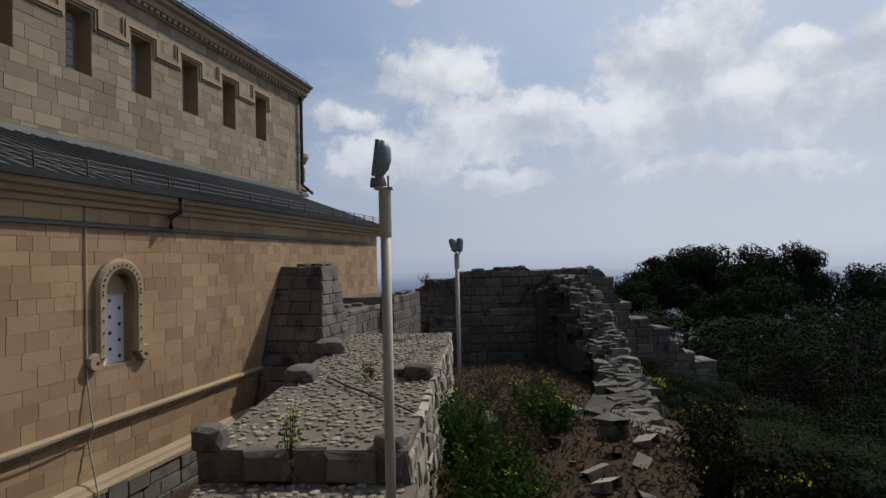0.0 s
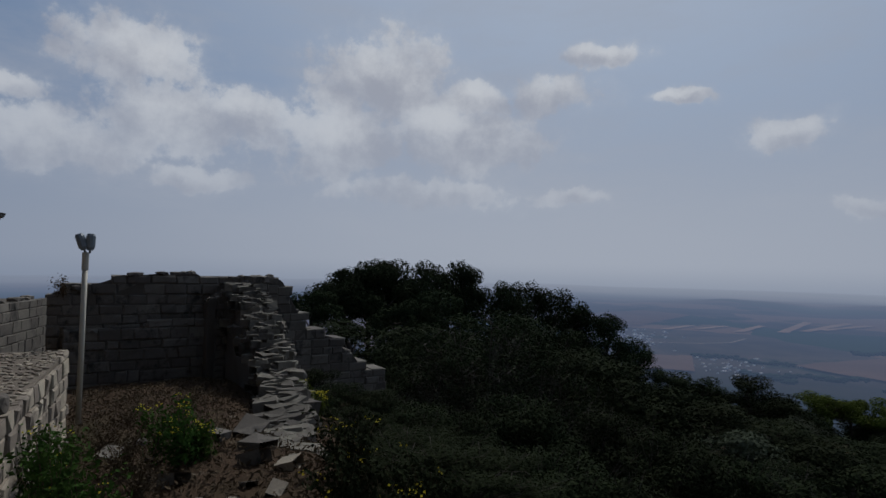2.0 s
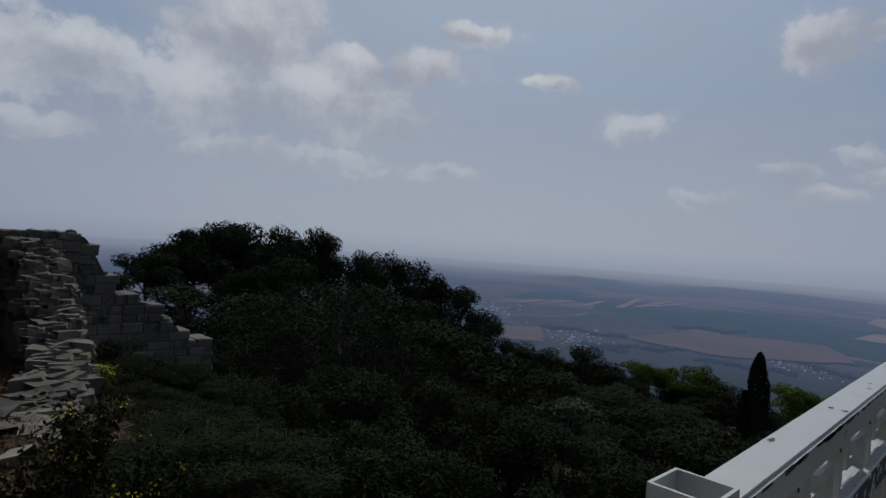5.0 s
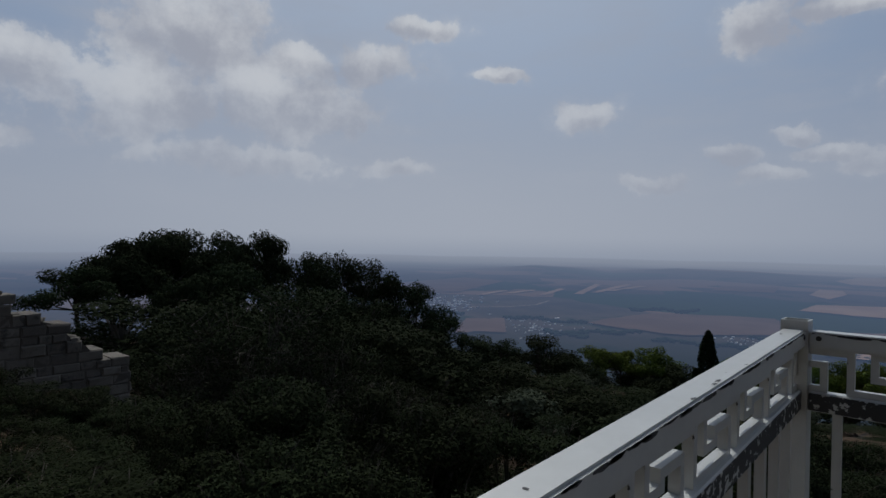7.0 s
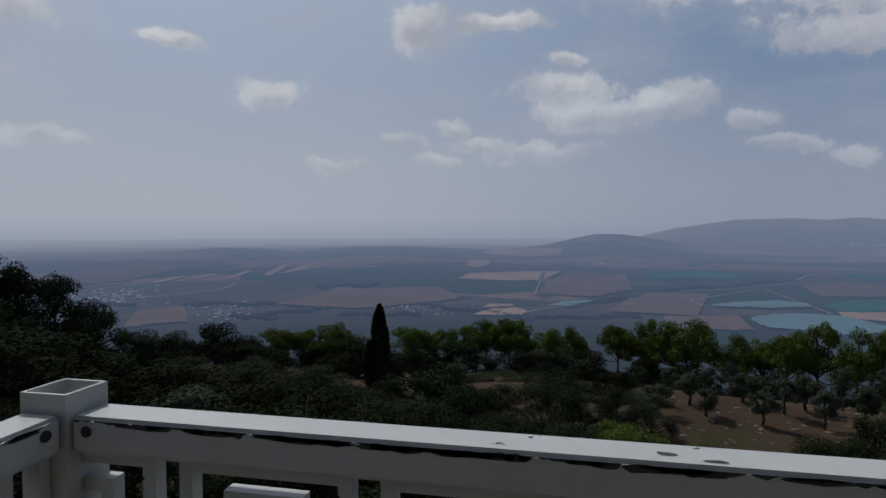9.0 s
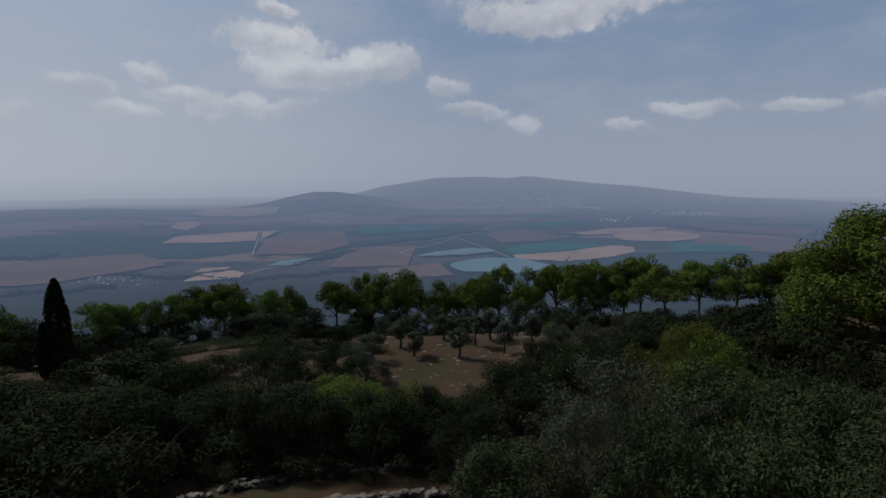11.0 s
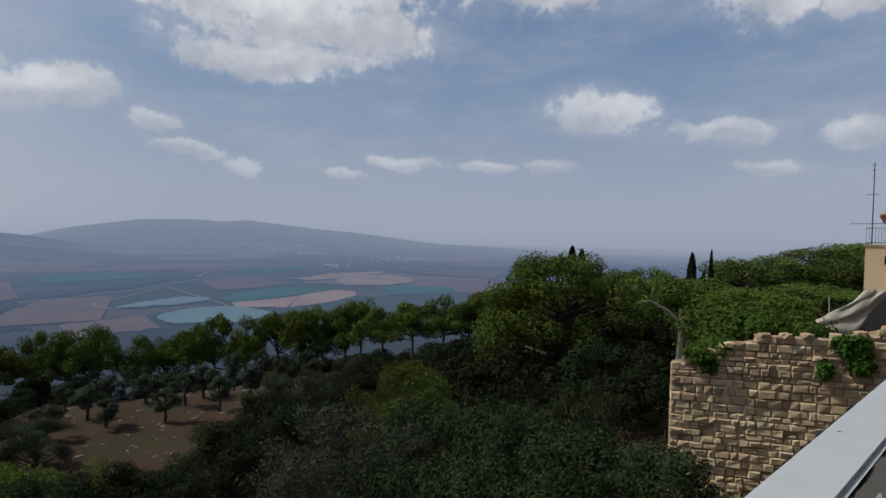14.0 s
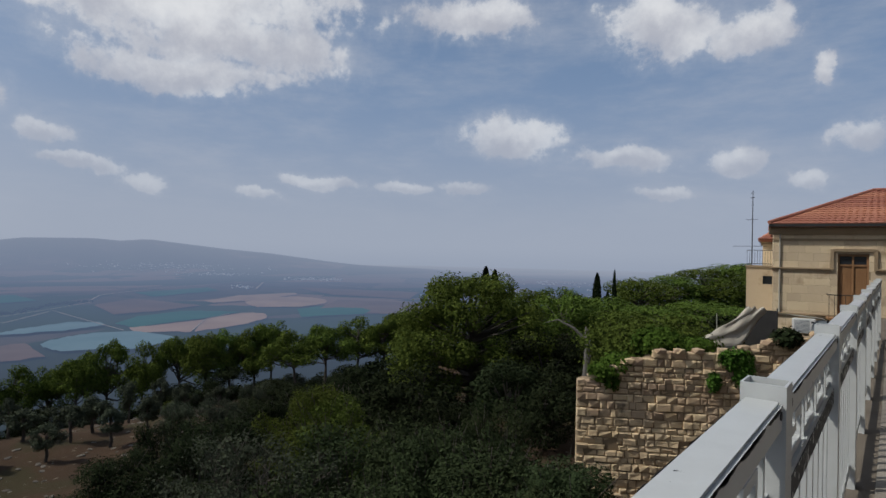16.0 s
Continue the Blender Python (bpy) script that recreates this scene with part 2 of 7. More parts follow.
PLASTER = surface("cream_ashlar", (0.54, 0.425, 0.275), (0.66, 0.54, 0.37), 2, 0.9, 0.3, (0.4, 0.29, 0.18), 0.8, (0.55, 0.75), vary=0.22)
TILE = surface("red_clay_tile", (0.33, 0.125, 0.08), (0.43, 0.195, 0.13), 3, 0.8, 0.3, (0.3, 0.14, 0.1), 2, (0.6, 0.75), vary=0.35)
LEAD = surface("dark_lead_sheet", (0.052, 0.054, 0.056), (0.09, 0.09, 0.088), 3, 0.6, 0.2, (0.05, 0.075, 0.06), 1, (0.6, 0.75), metallic=0.3)
IRON = surface("black_iron", (0.02, 0.02, 0.021), (0.04, 0.038, 0.036), 8, 0.6, 0.2)
POLE = surface("cream_painted_steel", (0.36, 0.335, 0.275), (0.44, 0.41, 0.34), 3, 0.5, 0.1, (0.16, 0.1, 0.06), 9, (0.66, 0.72))
LAMP = surface("grey_cast_aluminium", (0.15, 0.175, 0.195), (0.21, 0.235, 0.255), 6, 0.5, 0.15, metallic=0.1)
WOOD = surface("brown_stained_timber", (0.24, 0.125, 0.055), (0.33, 0.185, 0.09), 4, 0.6, 0.3)
GLASS_DARK = surface("dark_glass", (0.02, 0.025, 0.03), (0.03, 0.035, 0.04), 2, 0.15, 0.0, spec=0.6)
ALABASTER = surface("white_alabaster", (0.62, 0.63, 0.66), (0.72, 0.72, 0.74), 5, 0.6, 0.1)
BLOCK_GLASS = surface("pale_glass_block", (0.30, 0.34, 0.38), (0.42, 0.46, 0.5), 6, 0.25, 0.1, spec=0.5)
WHITE = surface("white_enamel", (0.66, 0.66, 0.64), (0.74, 0.74, 0.72), 5, 0.45, 0.05)
NET = surface("beige_shade_cloth", (0.44, 0.4, 0.33), (0.52, 0.48, 0.4), 20, 0.9, 0.3)
BARK = surface("grey_brown_bark", (0.055, 0.045, 0.036), (0.105, 0.09, 0.075), 5, 0.95, 0.8)
PALE_BARK = surface("bleached_dead_wood", (0.09, 0.082, 0.072), (0.15, 0.14, 0.125), 5, 0.9, 0.6)
PAVER = surface("beige_terrace_paver", (0.24, 0.215, 0.18), (0.31, 0.28, 0.235), 4, 0.8, 0.2, (0.3, 0.27, 0.23), 1.5, (0.6, 0.75), vary=0.2)
PINE_LEAF = leaf_material("aleppo_pine_needles", (0.018, 0.034, 0.008), (0.125, 0.165, 0.03), 0.1)
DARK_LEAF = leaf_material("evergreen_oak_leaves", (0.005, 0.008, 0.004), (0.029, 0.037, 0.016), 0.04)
CAROB_LEAF = leaf_material("carob_leaves", (0.008, 0.013, 0.006), (0.05, 0.066, 0.028), 0.06)
OLIVE_LEAF = leaf_material("olive_leaves", (0.035, 0.042, 0.027), (0.07, 0.08, 0.052), 0.1)
BRIGHT_LEAF = leaf_material("bright_vine_leaves", (0.03, 0.075, 0.012), (0.1, 0.185, 0.03), 0.25)
WEED_LEAF = leaf_material("garden_weed_leaves", (0.018, 0.042, 0.009), (0.05, 0.092, 0.02), 0.2)
BUSH_LEAF = leaf_material("yellow_green_shrub_leaves", (0.035, 0.052, 0.01), (0.1, 0.13, 0.026), 0.2)
# dark cypress needles, also the painted backlit shade of the ruin's pines
CYPRESS_SHADED_PINE_LEAF = leaf_material("cypress_and_shaded_pine_needles", (0.008, 0.013, 0.006), (0.028, 0.037, 0.016), 0.05)
FLOWER = leaf_material("yellow_flowers", (0.5, 0.42, 0.03), (0.65, 0.55, 0.05), 0.3)
DRY = leaf_material("dry_brown_stalks", (0.06, 0.046, 0.03), (0.11, 0.085, 0.055), 0.1)


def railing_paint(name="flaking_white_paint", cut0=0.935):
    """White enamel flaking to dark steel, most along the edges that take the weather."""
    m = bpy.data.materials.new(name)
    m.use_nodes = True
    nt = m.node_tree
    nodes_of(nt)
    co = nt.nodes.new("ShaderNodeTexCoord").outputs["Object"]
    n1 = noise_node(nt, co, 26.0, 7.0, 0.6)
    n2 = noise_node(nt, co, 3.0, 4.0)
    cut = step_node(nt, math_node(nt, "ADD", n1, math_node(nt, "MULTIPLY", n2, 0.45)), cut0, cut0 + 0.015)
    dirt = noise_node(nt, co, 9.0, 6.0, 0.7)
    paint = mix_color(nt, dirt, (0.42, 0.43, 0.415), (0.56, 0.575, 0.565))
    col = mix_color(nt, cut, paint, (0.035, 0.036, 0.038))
    p = nt.nodes.new("ShaderNodeBsdfPrincipled")
    nt.links.new(col, p.inputs["Base Color"])
    nt.links.new(math_node(nt, "ADD", 0.3, math_node(nt, "MULTIPLY", cut, 0.4)), p.inputs["Roughness"])
    b = nt.nodes.new("ShaderNodeBump")
    b.inputs["Strength"].default_value, b.inputs["Distance"].default_value = 0.5, 0.002
    nt.links.new(math_node(nt, "SUBTRACT", 1.0, cut), b.inputs["Height"])
    nt.links.new(b.outputs[0], p.inputs["Normal"])
    o = nt.nodes.new("ShaderNodeOutputMaterial")
    nt.links.new(p.outputs[0], o.inputs[0])
    return m


PAINT = railing_paint()
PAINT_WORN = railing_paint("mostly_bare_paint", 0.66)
FLAKE = surface("bare_steel_flakes", (0.03, 0.031, 0.033), (0.055, 0.056, 0.06), 30, 0.6, 0.3)


# ---- helpers for meshes ----
def thing(name, label, category, at=(0, 0, 0), group="", kind="", m=None):
    ob = new(name)
    ob.matrix_world = m if m is not None else Matrix.Translation(at)
    return tagged(ob, label, category, group, kind)


def part(name, bm, material, parent, label=""):
    """Links a bmesh as one mesh object under a thing or a part."""
    me = bpy.data.meshes.new(name)
    bm.to_mesh(me)
    bm.free()
    me.materials.append(material)
    ob = new(name, me)
    ob.parent = parent
    return tagged(ob, label)


def mesh_part(name, verts, faces, material, parent=None, label="", smooth=False):
    me = bpy.data.meshes.new(name)
    me.from_pydata(verts, [], faces)
    if smooth:
        me.polygons.foreach_set("use_smooth", [True] * len(me.polygons))
    me.materials.append(material)
    ob = new(name, me)
    ob.parent = parent
    return tagged(ob, label)


def box_data(x0, x1, y0, y1, z0, z1):
    v = [(x, y, z) for z in (z0, z1) for y in (y0, y1) for x in (x0, x1)]
    f = [(0, 2, 3, 1), (4, 5, 7, 6), (0, 1, 5, 4), (2, 6, 7, 3), (0, 4, 6, 2), (1, 3, 7, 5)]
    return v, f


def join_data(chunks):
    vs, fs = [], []
    for v, f in chunks:
        k = len(vs)
        vs += v
        fs += [tuple(i + k for i in q) for q in f]
    return vs, fs


def boxes(list_of):
    return join_data([box_data(*b) for b in list_of])


def bevel_box(x0, x1, y0, y1, z0, z1, b=0.008, seg=1):
    bm = bmesh.new()
    bmesh.ops.create_cube(bm, size=1)
    for v in bm.verts:
        v.co = ((x0 + x1) / 2 + v.co.x * (x1 - x0), (y0 + y1) / 2 + v.co.y * (y1 - y0), (z0 + z1) / 2 + v.co.z * (z1 - z0))
    bmesh.ops.bevel(bm, geom=bm.edges[:], offset=b, segments=seg, affect="EDGES")
    return bm


def tube(points, radii, sides=8, cap=True):
    """A tapered tube along points."""
    vs, fs = [], []
    pts = [Vector(p) for p in points]
    for i, p in enumerate(pts):
        d = (pts[min(i + 1, len(pts) - 1)] - pts[max(i - 1, 0)]).normalized()
        a = d.orthogonal().normalized()
        if abs(d.z) < 0.99:
            a = d.cross(Vector((0, 0, 1))).normalized()
        b = d.cross(a)
        for k in range(sides):
            w = 2 * math.pi * k / sides
            vs.append(tuple(p + (a * math.cos(w) + b * math.sin(w)) * radii[i]))
    for i in range(len(pts) - 1):
        for k in range(sides):
            n = (k + 1) % sides
            fs.append((i * sides + k, i * sides + n, (i + 1) * sides + n, (i + 1) * sides + k))
    if cap:
        fs.append(tuple(range(sides))[::-1])
        fs.append(tuple((len(pts) - 1) * sides + k for k in range(sides)))
    return vs, fs


def extrude_profile(profile, y0, y1):
    """A closed profile in (x, z) drawn out along y."""
    n = len(profile)
    vs = [(x, y, z) for y in (y0, y1) for x, z in profile]
    fs = [(k, (k + 1) % n, n + (k + 1) % n, n + k) for k in range(n)]
    return vs, fs + [tuple(range(n))[::-1], tuple(range(n, 2 * n))]


def sweep(points, half, depth, normal=(1, 0, 0)):
    """A flat band with a raised middle that follows points in the plane x = 0."""
    prof = [(-half, 0), (-half, depth * 0.6), (-half * 0.55, depth), (half * 0.55, depth), (half, depth * 0.6), (half, 0)]
    vs, fs, n = [], [], len(prof)
    for i, (y, z) in enumerate(points):
        a, b = points[max(i - 1, 0)], points[min(i + 1, len(points) - 1)]
        dy, dz = b[0] - a[0], b[1] - a[1]
        ln = math.hypot(dy, dz) or 1
        for s, d in prof:
            vs.append((d, y - dz / ln * s, z + dy / ln * s))
    for i in range(len(points) - 1):
        for k in range(n - 1):
            fs.append((i * n + k, i * n + k + 1, (i + 1) * n + k + 1, (i + 1) * n + k))
    return vs, fs


def chip_block(x0, x1, y0, y1, z0, z1, rng, jit=0.0, ch=0.012):
    """A stone: its front face (towards +x) set in by a chamfer and knocked about."""
    j = lambda: rng.uniform(-jit, jit)
    v = [(x0, y0, z0), (x0, y1, z0), (x0, y1, z1), (x0, y0, z1)]
    v += [(x1 - ch, y0 + j(), z0 + j()), (x1 - ch, y1 + j(), z0 + j()), (x1 - ch, y1 + j(), z1 + j()), (x1 - ch, y0 + j(), z1 + j())]
    v += [(x1 + j(), y0 + ch + abs(j()), z0 + ch + abs(j())), (x1 + j(), y1 - ch - abs(j()), z0 + ch + abs(j())), (x1 + j(), y1 - ch - abs(j()), z1 - ch - abs(j())), (x1 + j(), y0 + ch + abs(j()), z1 - ch - abs(j()))]
    f = [(8, 9, 10, 11)]
    for k in range(4):
        n = (k + 1) % 4
        f += [(4 + k, 4 + n, 8 + n, 8 + k), (k, n, 4 + n, 4 + k)]
    return v, f


def courses(y0, y1, z0, z1, hs, ls, rng, gap=0.01, top=None, bottom=None, holes=()):
    """Stones laid in courses: (y0, y1, z0, z1) each, under a ragged top, above a bottom, clear of holes."""
    out, z = [], z0
    while z < z1 - 0.02:
        h = min(rng.uniform(*hs), z1 - z)
        if z1 - z - h < hs[0] * 0.6:
            h = z1 - z
        y = y0 - rng.uniform(0, ls[0])
        while y < y1 - 0.02:
            w = rng.uniform(*ls)
            a, b = max(y, y0), min(y + w, y1)
            if y1 - b < ls[0] * 0.4:
                b = y1
                y = y1
            y += w
            if b - a < 0.05:
                continue
            if top and z + h * 0.6 > top((a + b) / 2):
                continue
            if bottom and z + h < bottom((a + b) / 2):
                continue
            spans = [(a, b)]
            for p, q, r, s in holes:
                if z + h > r + 0.02 and z < s - 0.02:
                    cut = []
                    for u, v in spans:
                        if v <= p or u >= q:
                            cut.append((u, v))
                        else:
                            if p - u > 0.06:
                                cut.append((u, p))
                            if v - q > 0.06:
                                cut.append((q, v))
                    spans = cut
            for u, v in spans:
                out.append((u + gap / 2, v - gap / 2, z + gap / 2, z + h - gap / 2))
        z += h
    return out


def lay(stones, x0, x1, rng, one, rest, parent, name="stone", limit=300, near=None, jit=0.0, ch=0.012, rise=0.01, label=""):
    """Lays stones on a wall whose front is x1: the nearest as pieces of their own, the others joined."""
    if near:
        stones = sorted(stones, key=near)
    chunks = []
    for i, (a, b, c, d) in enumerate(stones):
        data = chip_block(x0, x1 + rng.uniform(-rise, rise), a, b, c, d, rng, jit, ch)
        if i < limit:
            mesh_part(name, *data, one, parent)
        else:
            chunks.append(data)
    if chunks:
        ob = mesh_part(name + "work", *join_data(chunks), rest, parent, label)
        tagged(ob, kind="stuff")


def grid_wall(y0, y1, z0, z1, x0, x1, holes):
    """A wall body from x0 to x1 with openings (y0, y1, z0, z1) through it."""
    ys = sorted({y0, y1, *[h[0] for h in holes], *[h[1] for h in holes]})
    zs = sorted({z0, z1, *[h[2] for h in holes], *[h[3] for h in holes]})
    out = []
    for a, b in zip(ys, ys[1:]):
        for c, d in zip(zs, zs[1:]):
            if not any(h[0] <= a and b <= h[1] and h[2] <= c and d <= h[3] for h in holes):
                out.append((x0, x1, a, b, c, d))
    vs, fs = boxes(out)
    spot, where = {}, []
    for p in vs:
        where.append(spot.setdefault(p, len(spot)))
    sides = [tuple(where[i] for i in q) for q in fs]
    often = collections.Counter(frozenset(q) for q in sides)
    return list(spot), [q for q in sides if often[frozenset(q)] == 1]


def rock_data(rng, cx, cy, cz, sx, sy, sz, n=2, rough=0.22):
    bm = bmesh.new()
    bmesh.ops.create_icosphere(bm, subdivisions=n, radius=1)
    seed = Vector((rng.uniform(0, 99), rng.uniform(0, 99), rng.uniform(0, 99)))
    a = rng.uniform(0, 6.28)
    vs = []
    for v in bm.verts:
        p = v.co * (1 + rough * noise.noise(v.co * 1.7 + seed))
        p = Vector((max(-0.8, min(0.8, p.x)), max(-0.8, min(0.8, p.y)), max(-0.72, min(0.72, p.z))))
        x, y = p.x * sx, p.y * sy
        vs.append((cx + x * math.cos(a) - y * math.sin(a), cy + x * math.sin(a) + y * math.cos(a), cz + p.z * sz))
    fs = [tuple(w.index for w in f.verts) for f in bm.faces]
    bm.free()
    return vs, fs


# ---- ground ----
CENTRE = (4.0, 0.0)
RINGS = (8, 22, 45, 67, 95, 130)
SLOPES = {
    -140: (-3.0, -3.0, -3.5, -4.0, -6.0, -12.0), -40: (-2.4, -2.6, -3.0, -4.0, -8.0, -18.0), 0: (-1.5, -2.5, -5.0, -8.0, -12.0, -22.0),
    14: (-1.7, -3.6, -6.2, -8.0, -12.3, -23.0), 24: (-4.6, -7.4, -9.0, -10.2, -13.8, -26.3), 50: (-6.4, -10.0, -12.8, -14.2, -18.7, -34.8),
    75: (-7.4, -10.9, -15.0, -16.6, -22.1, -38.0), 110: (-7.4, -11.0, -15.2, -16.0, -23.1, -40.1), 130: (-7.2, -10.6, -13.8, -15.0, -19.7, -34.8),
    148: (-6.4, -8.6, -9.8, -10.9, -13.4, -23.8), 165: (-4.4, -5.8, -6.6, -5.4, -4.7, -12.9), 185: (-3.5, -4.1, -5.1, -6.2, -8.3, -16.4)}
VALLEY = -116.0
HILL_AZ = (92, 95, 97.6, 100.3, 105.4, 110.2, 112.4, 114.4, 116.3, 120.8, 124.8, 130.4, 133.1, 140, 150)
HILL_EL = (-2.0, -1.4, -0.85, -0.15, 0.69, 0.85, 0.68, 0.92, 0.67, 0.15, -0.15, -0.9, -1.18, -1.5, -2.0)
KNOLL_AZ = (84, 88.7, 91.1, 93.4, 95.6, 98, 101, 104, 108)
KNOLL_EL = (-2.6, -1.8, -1.15, -0.67, -0.65, -0.95, -1.5, -2.1, -3.0)
RIDGE_AZ = (36, 46, 53.1, 57, 60.5, 64, 70, 76, 82.4, 88, 94)
RIDGE_EL = (-2.9, -2.7, -2.3, -1.9, -2.08, -2.42, -1.98, -2.03, -2.35, -2.6, -3.0)


def hill(x, y):
    """Low ridges and the long hill that stands in the plain."""
    r, a = math.hypot(x, y), math.degrees(math.atan2(x, y))
    long_hill = 1.5 + 3500 * math.tan(radians(float(np.interp(a, HILL_AZ, HILL_EL)))) - VALLEY
    ridge = 1.5 + 2600 * math.tan(radians(float(np.interp(a, RIDGE_AZ, RIDGE_EL)))) - VALLEY
    knoll = 1.5 + 2750 * math.tan(radians(float(np.interp(a, KNOLL_AZ, KNOLL_EL)))) - VALLEY
    z = max(max(0.0, long_hill) * math.exp(-((r - 3500) / 520) ** 2), max(0.0, knoll) * math.exp(-((r - 2750) / 330) ** 2)) + max(0.0, ridge) * math.exp(-((r - 2600) / 380) ** 2)
    z += 6 * noise.noise(Vector((x * 0.0016, y * 0.0016, 5))) * min(1.0, (r - 700) / 600)
    return z + 22 * max(0.0, min(1.0, (r - 3900) / 700))


def ground(x, y):
    """Height of the ground at a place."""
    dx, dy = x - CENTRE[0], y - CENTRE[1]
    r, a = math.hypot(dx, dy), math.degrees(math.atan2(dx, dy))
    keys = sorted(SLOPES)
    ext = keys + [keys[0] + 360]
    if a < keys[0]:
        a += 360
    for lo, hi in zip(ext, ext[1:]):
        if lo <= a <= hi:
            f = (a - lo) / (hi - lo)
            f = f * f * (3 - 2 * f)
            row = [p * (1 - f) + q * f for p, q in zip(SLOPES[lo], SLOPES[hi if hi in SLOPES else hi - 360])]
            break
    rr = (0,) + RINGS + (250, 450, 700)
    zz = [row[0]] + row + [-70, -100, VALLEY]
    z = float(np.interp(r, rr, zz))
    if r > 700:
        z += hill(x, y)
    if 6 < r < 600:
        z += noise.noise(Vector((x * 0.11, y * 0.11, 3))) * min(1.0, r / 40) * 0.6 + noise.noise(Vector((x * 0.6, y * 0.6, 7))) * 0.12
    return z


def soil_material():
    m = bpy.data.materials.new("stony_brown_soil")
    m.use_nodes = True
    nt = m.node_tree
    nodes_of(nt)
    co = nt.nodes.new("ShaderNodeTexCoord").outputs["Object"]
    base = mix_color(nt, noise_node(nt, co, 0.25, 6.0, 0.6), (0.03, 0.021, 0.014), (0.082, 0.05, 0.029))
    grass = step_node(nt, noise_node(nt, co, 0.12, 5.0, 0.6), 0.48, 0.62)
    base = mix_color(nt, math_node(nt, "MULTIPLY", grass, 0.8), base, (0.042, 0.038, 0.018))
    stones = step_node(nt, noise_node(nt, co, 1.6, 5.0, 0.7), 0.63, 0.68)
    base = mix_color(nt, stones, base, (0.15, 0.13, 0.1))
    grain = noise_node(nt, co, 14.0, 6.0, 0.7)
    base = mix_color(nt, 0.5, base, mix_color(nt, grain, (0.3, 0.3, 0.3), (1.5, 1.5, 1.5)), "MULTIPLY")
    p = nt.nodes.new("ShaderNodeBsdfPrincipled")
    p.inputs["Roughness"].default_value = 0.95
    p.inputs["Specular IOR Level"].default_value = 0.1
    nt.links.new(base, p.inputs["Base Color"])
    b = nt.nodes.new("ShaderNodeBump")
    b.inputs["Strength"].default_value, b.inputs["Distance"].default_value = 0.8, 0.08
    nt.links.new(noise_node(nt, co, 5.0, 7.0, 0.7), b.inputs["Height"])
    nt.links.new(b.outputs[0], p.inputs["Normal"])
    o = nt.nodes.new("ShaderNodeOutputMaterial")
    nt.links.new(p.outputs[0], o.inputs[0])
    return m


# haze colours that the far materials emit, near and at the horizon
NEAR_HAZE = (0.115, 0.16, 0.255)
RIM_HAZE = (0.285, 0.318, 0.388)


def distant(name, c1, c2, scale, cells=0.0, air=None):
    """Far land, fields and scrub; air haze painted in as emission growing with distance."""
    m = bpy.data.materials.new(name)
    m.use_nodes = True
    nt = m.node_tree
    nodes_of(nt)
    co = nt.nodes.new("ShaderNodeTexCoord").outputs["Object"]
    col = mix_color(nt, step_node(nt, noise_node(nt, co, scale, 6.0, 0.6), 0.35, 0.65), c1, c2)
    if cells:
        v = nt.nodes.new("ShaderNodeTexVoronoi")
        v.distance = "CHEBYCHEV"
        v.inputs["Scale"].default_value = cells
        turned = nt.nodes.new("ShaderNodeMapping")
        turned.inputs["Rotation"].default_value = (0, 0, 0.5)
        turned.inputs["Scale"].default_value = (1.0, 0.45, 0.2)
        nt.links.new(vec_node(nt, "ADD", co, vec_node(nt, "MULTIPLY", noise_node(nt, co, 0.004, 3.0, 0.5, True), (90.0, 90.0, 0.0))), turned.inputs["Vector"])
        nt.links.new(turned.outputs[0], v.inputs["Vector"])
        s = nt.nodes.new("ShaderNodeSeparateColor")
        nt.links.new(v.outputs["Color"], s.inputs[0])
        col = mix_color(nt, step_node(nt, s.outputs[0], 0.55, 0.75), col, (0.19, 0.125, 0.095))
        col = mix_color(nt, step_node(nt, s.outputs[1], 0.72, 0.8), col, (0.035, 0.055, 0.035))
        col = mix_color(nt, step_node(nt, noise_node(nt, co, 0.006, 8.0, 0.65), 0.54, 0.66), col, (0.03, 0.045, 0.032))
    rad = vec_node(nt, "LENGTH", co)
    if cells:
        # dark maquis covers the mountain side and the hills
        col = mix_color(nt, step_node(nt, rad, 950.0, 600.0), col, (0.022, 0.026, 0.016))
        sep_ = nt.nodes.new("ShaderNodeSeparateXYZ")
        nt.links.new(co, sep_.inputs[0])
        maquis = math_node(nt, "MULTIPLY", step_node(nt, sep_.outputs[2], VALLEY + 22.0, VALLEY + 50.0), step_node(nt, noise_node(nt, co, 0.0045, 8.0, 0.7), 0.42, 0.52))
        col = mix_color(nt, math_node(nt, "MULTIPLY", maquis, 0.9), col, (0.022, 0.034, 0.028))
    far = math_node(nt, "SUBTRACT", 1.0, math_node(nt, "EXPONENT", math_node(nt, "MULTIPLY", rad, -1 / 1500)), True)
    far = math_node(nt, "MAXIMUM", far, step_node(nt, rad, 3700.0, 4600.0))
    # the painted haze is brighter towards the sun
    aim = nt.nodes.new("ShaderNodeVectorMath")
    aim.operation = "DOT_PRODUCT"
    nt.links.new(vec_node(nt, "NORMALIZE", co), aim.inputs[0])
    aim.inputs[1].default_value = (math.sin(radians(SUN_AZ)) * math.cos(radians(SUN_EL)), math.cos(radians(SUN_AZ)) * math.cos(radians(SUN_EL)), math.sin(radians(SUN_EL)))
    rim = mix_color(nt, math_node(nt, "MULTIPLY", step_node(nt, aim.outputs["Value"], 0.3, 0.85), 0.72), RIM_HAZE, (0.375, 0.402, 0.46))
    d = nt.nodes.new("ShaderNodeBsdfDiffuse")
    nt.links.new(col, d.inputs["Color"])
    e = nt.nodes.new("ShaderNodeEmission")
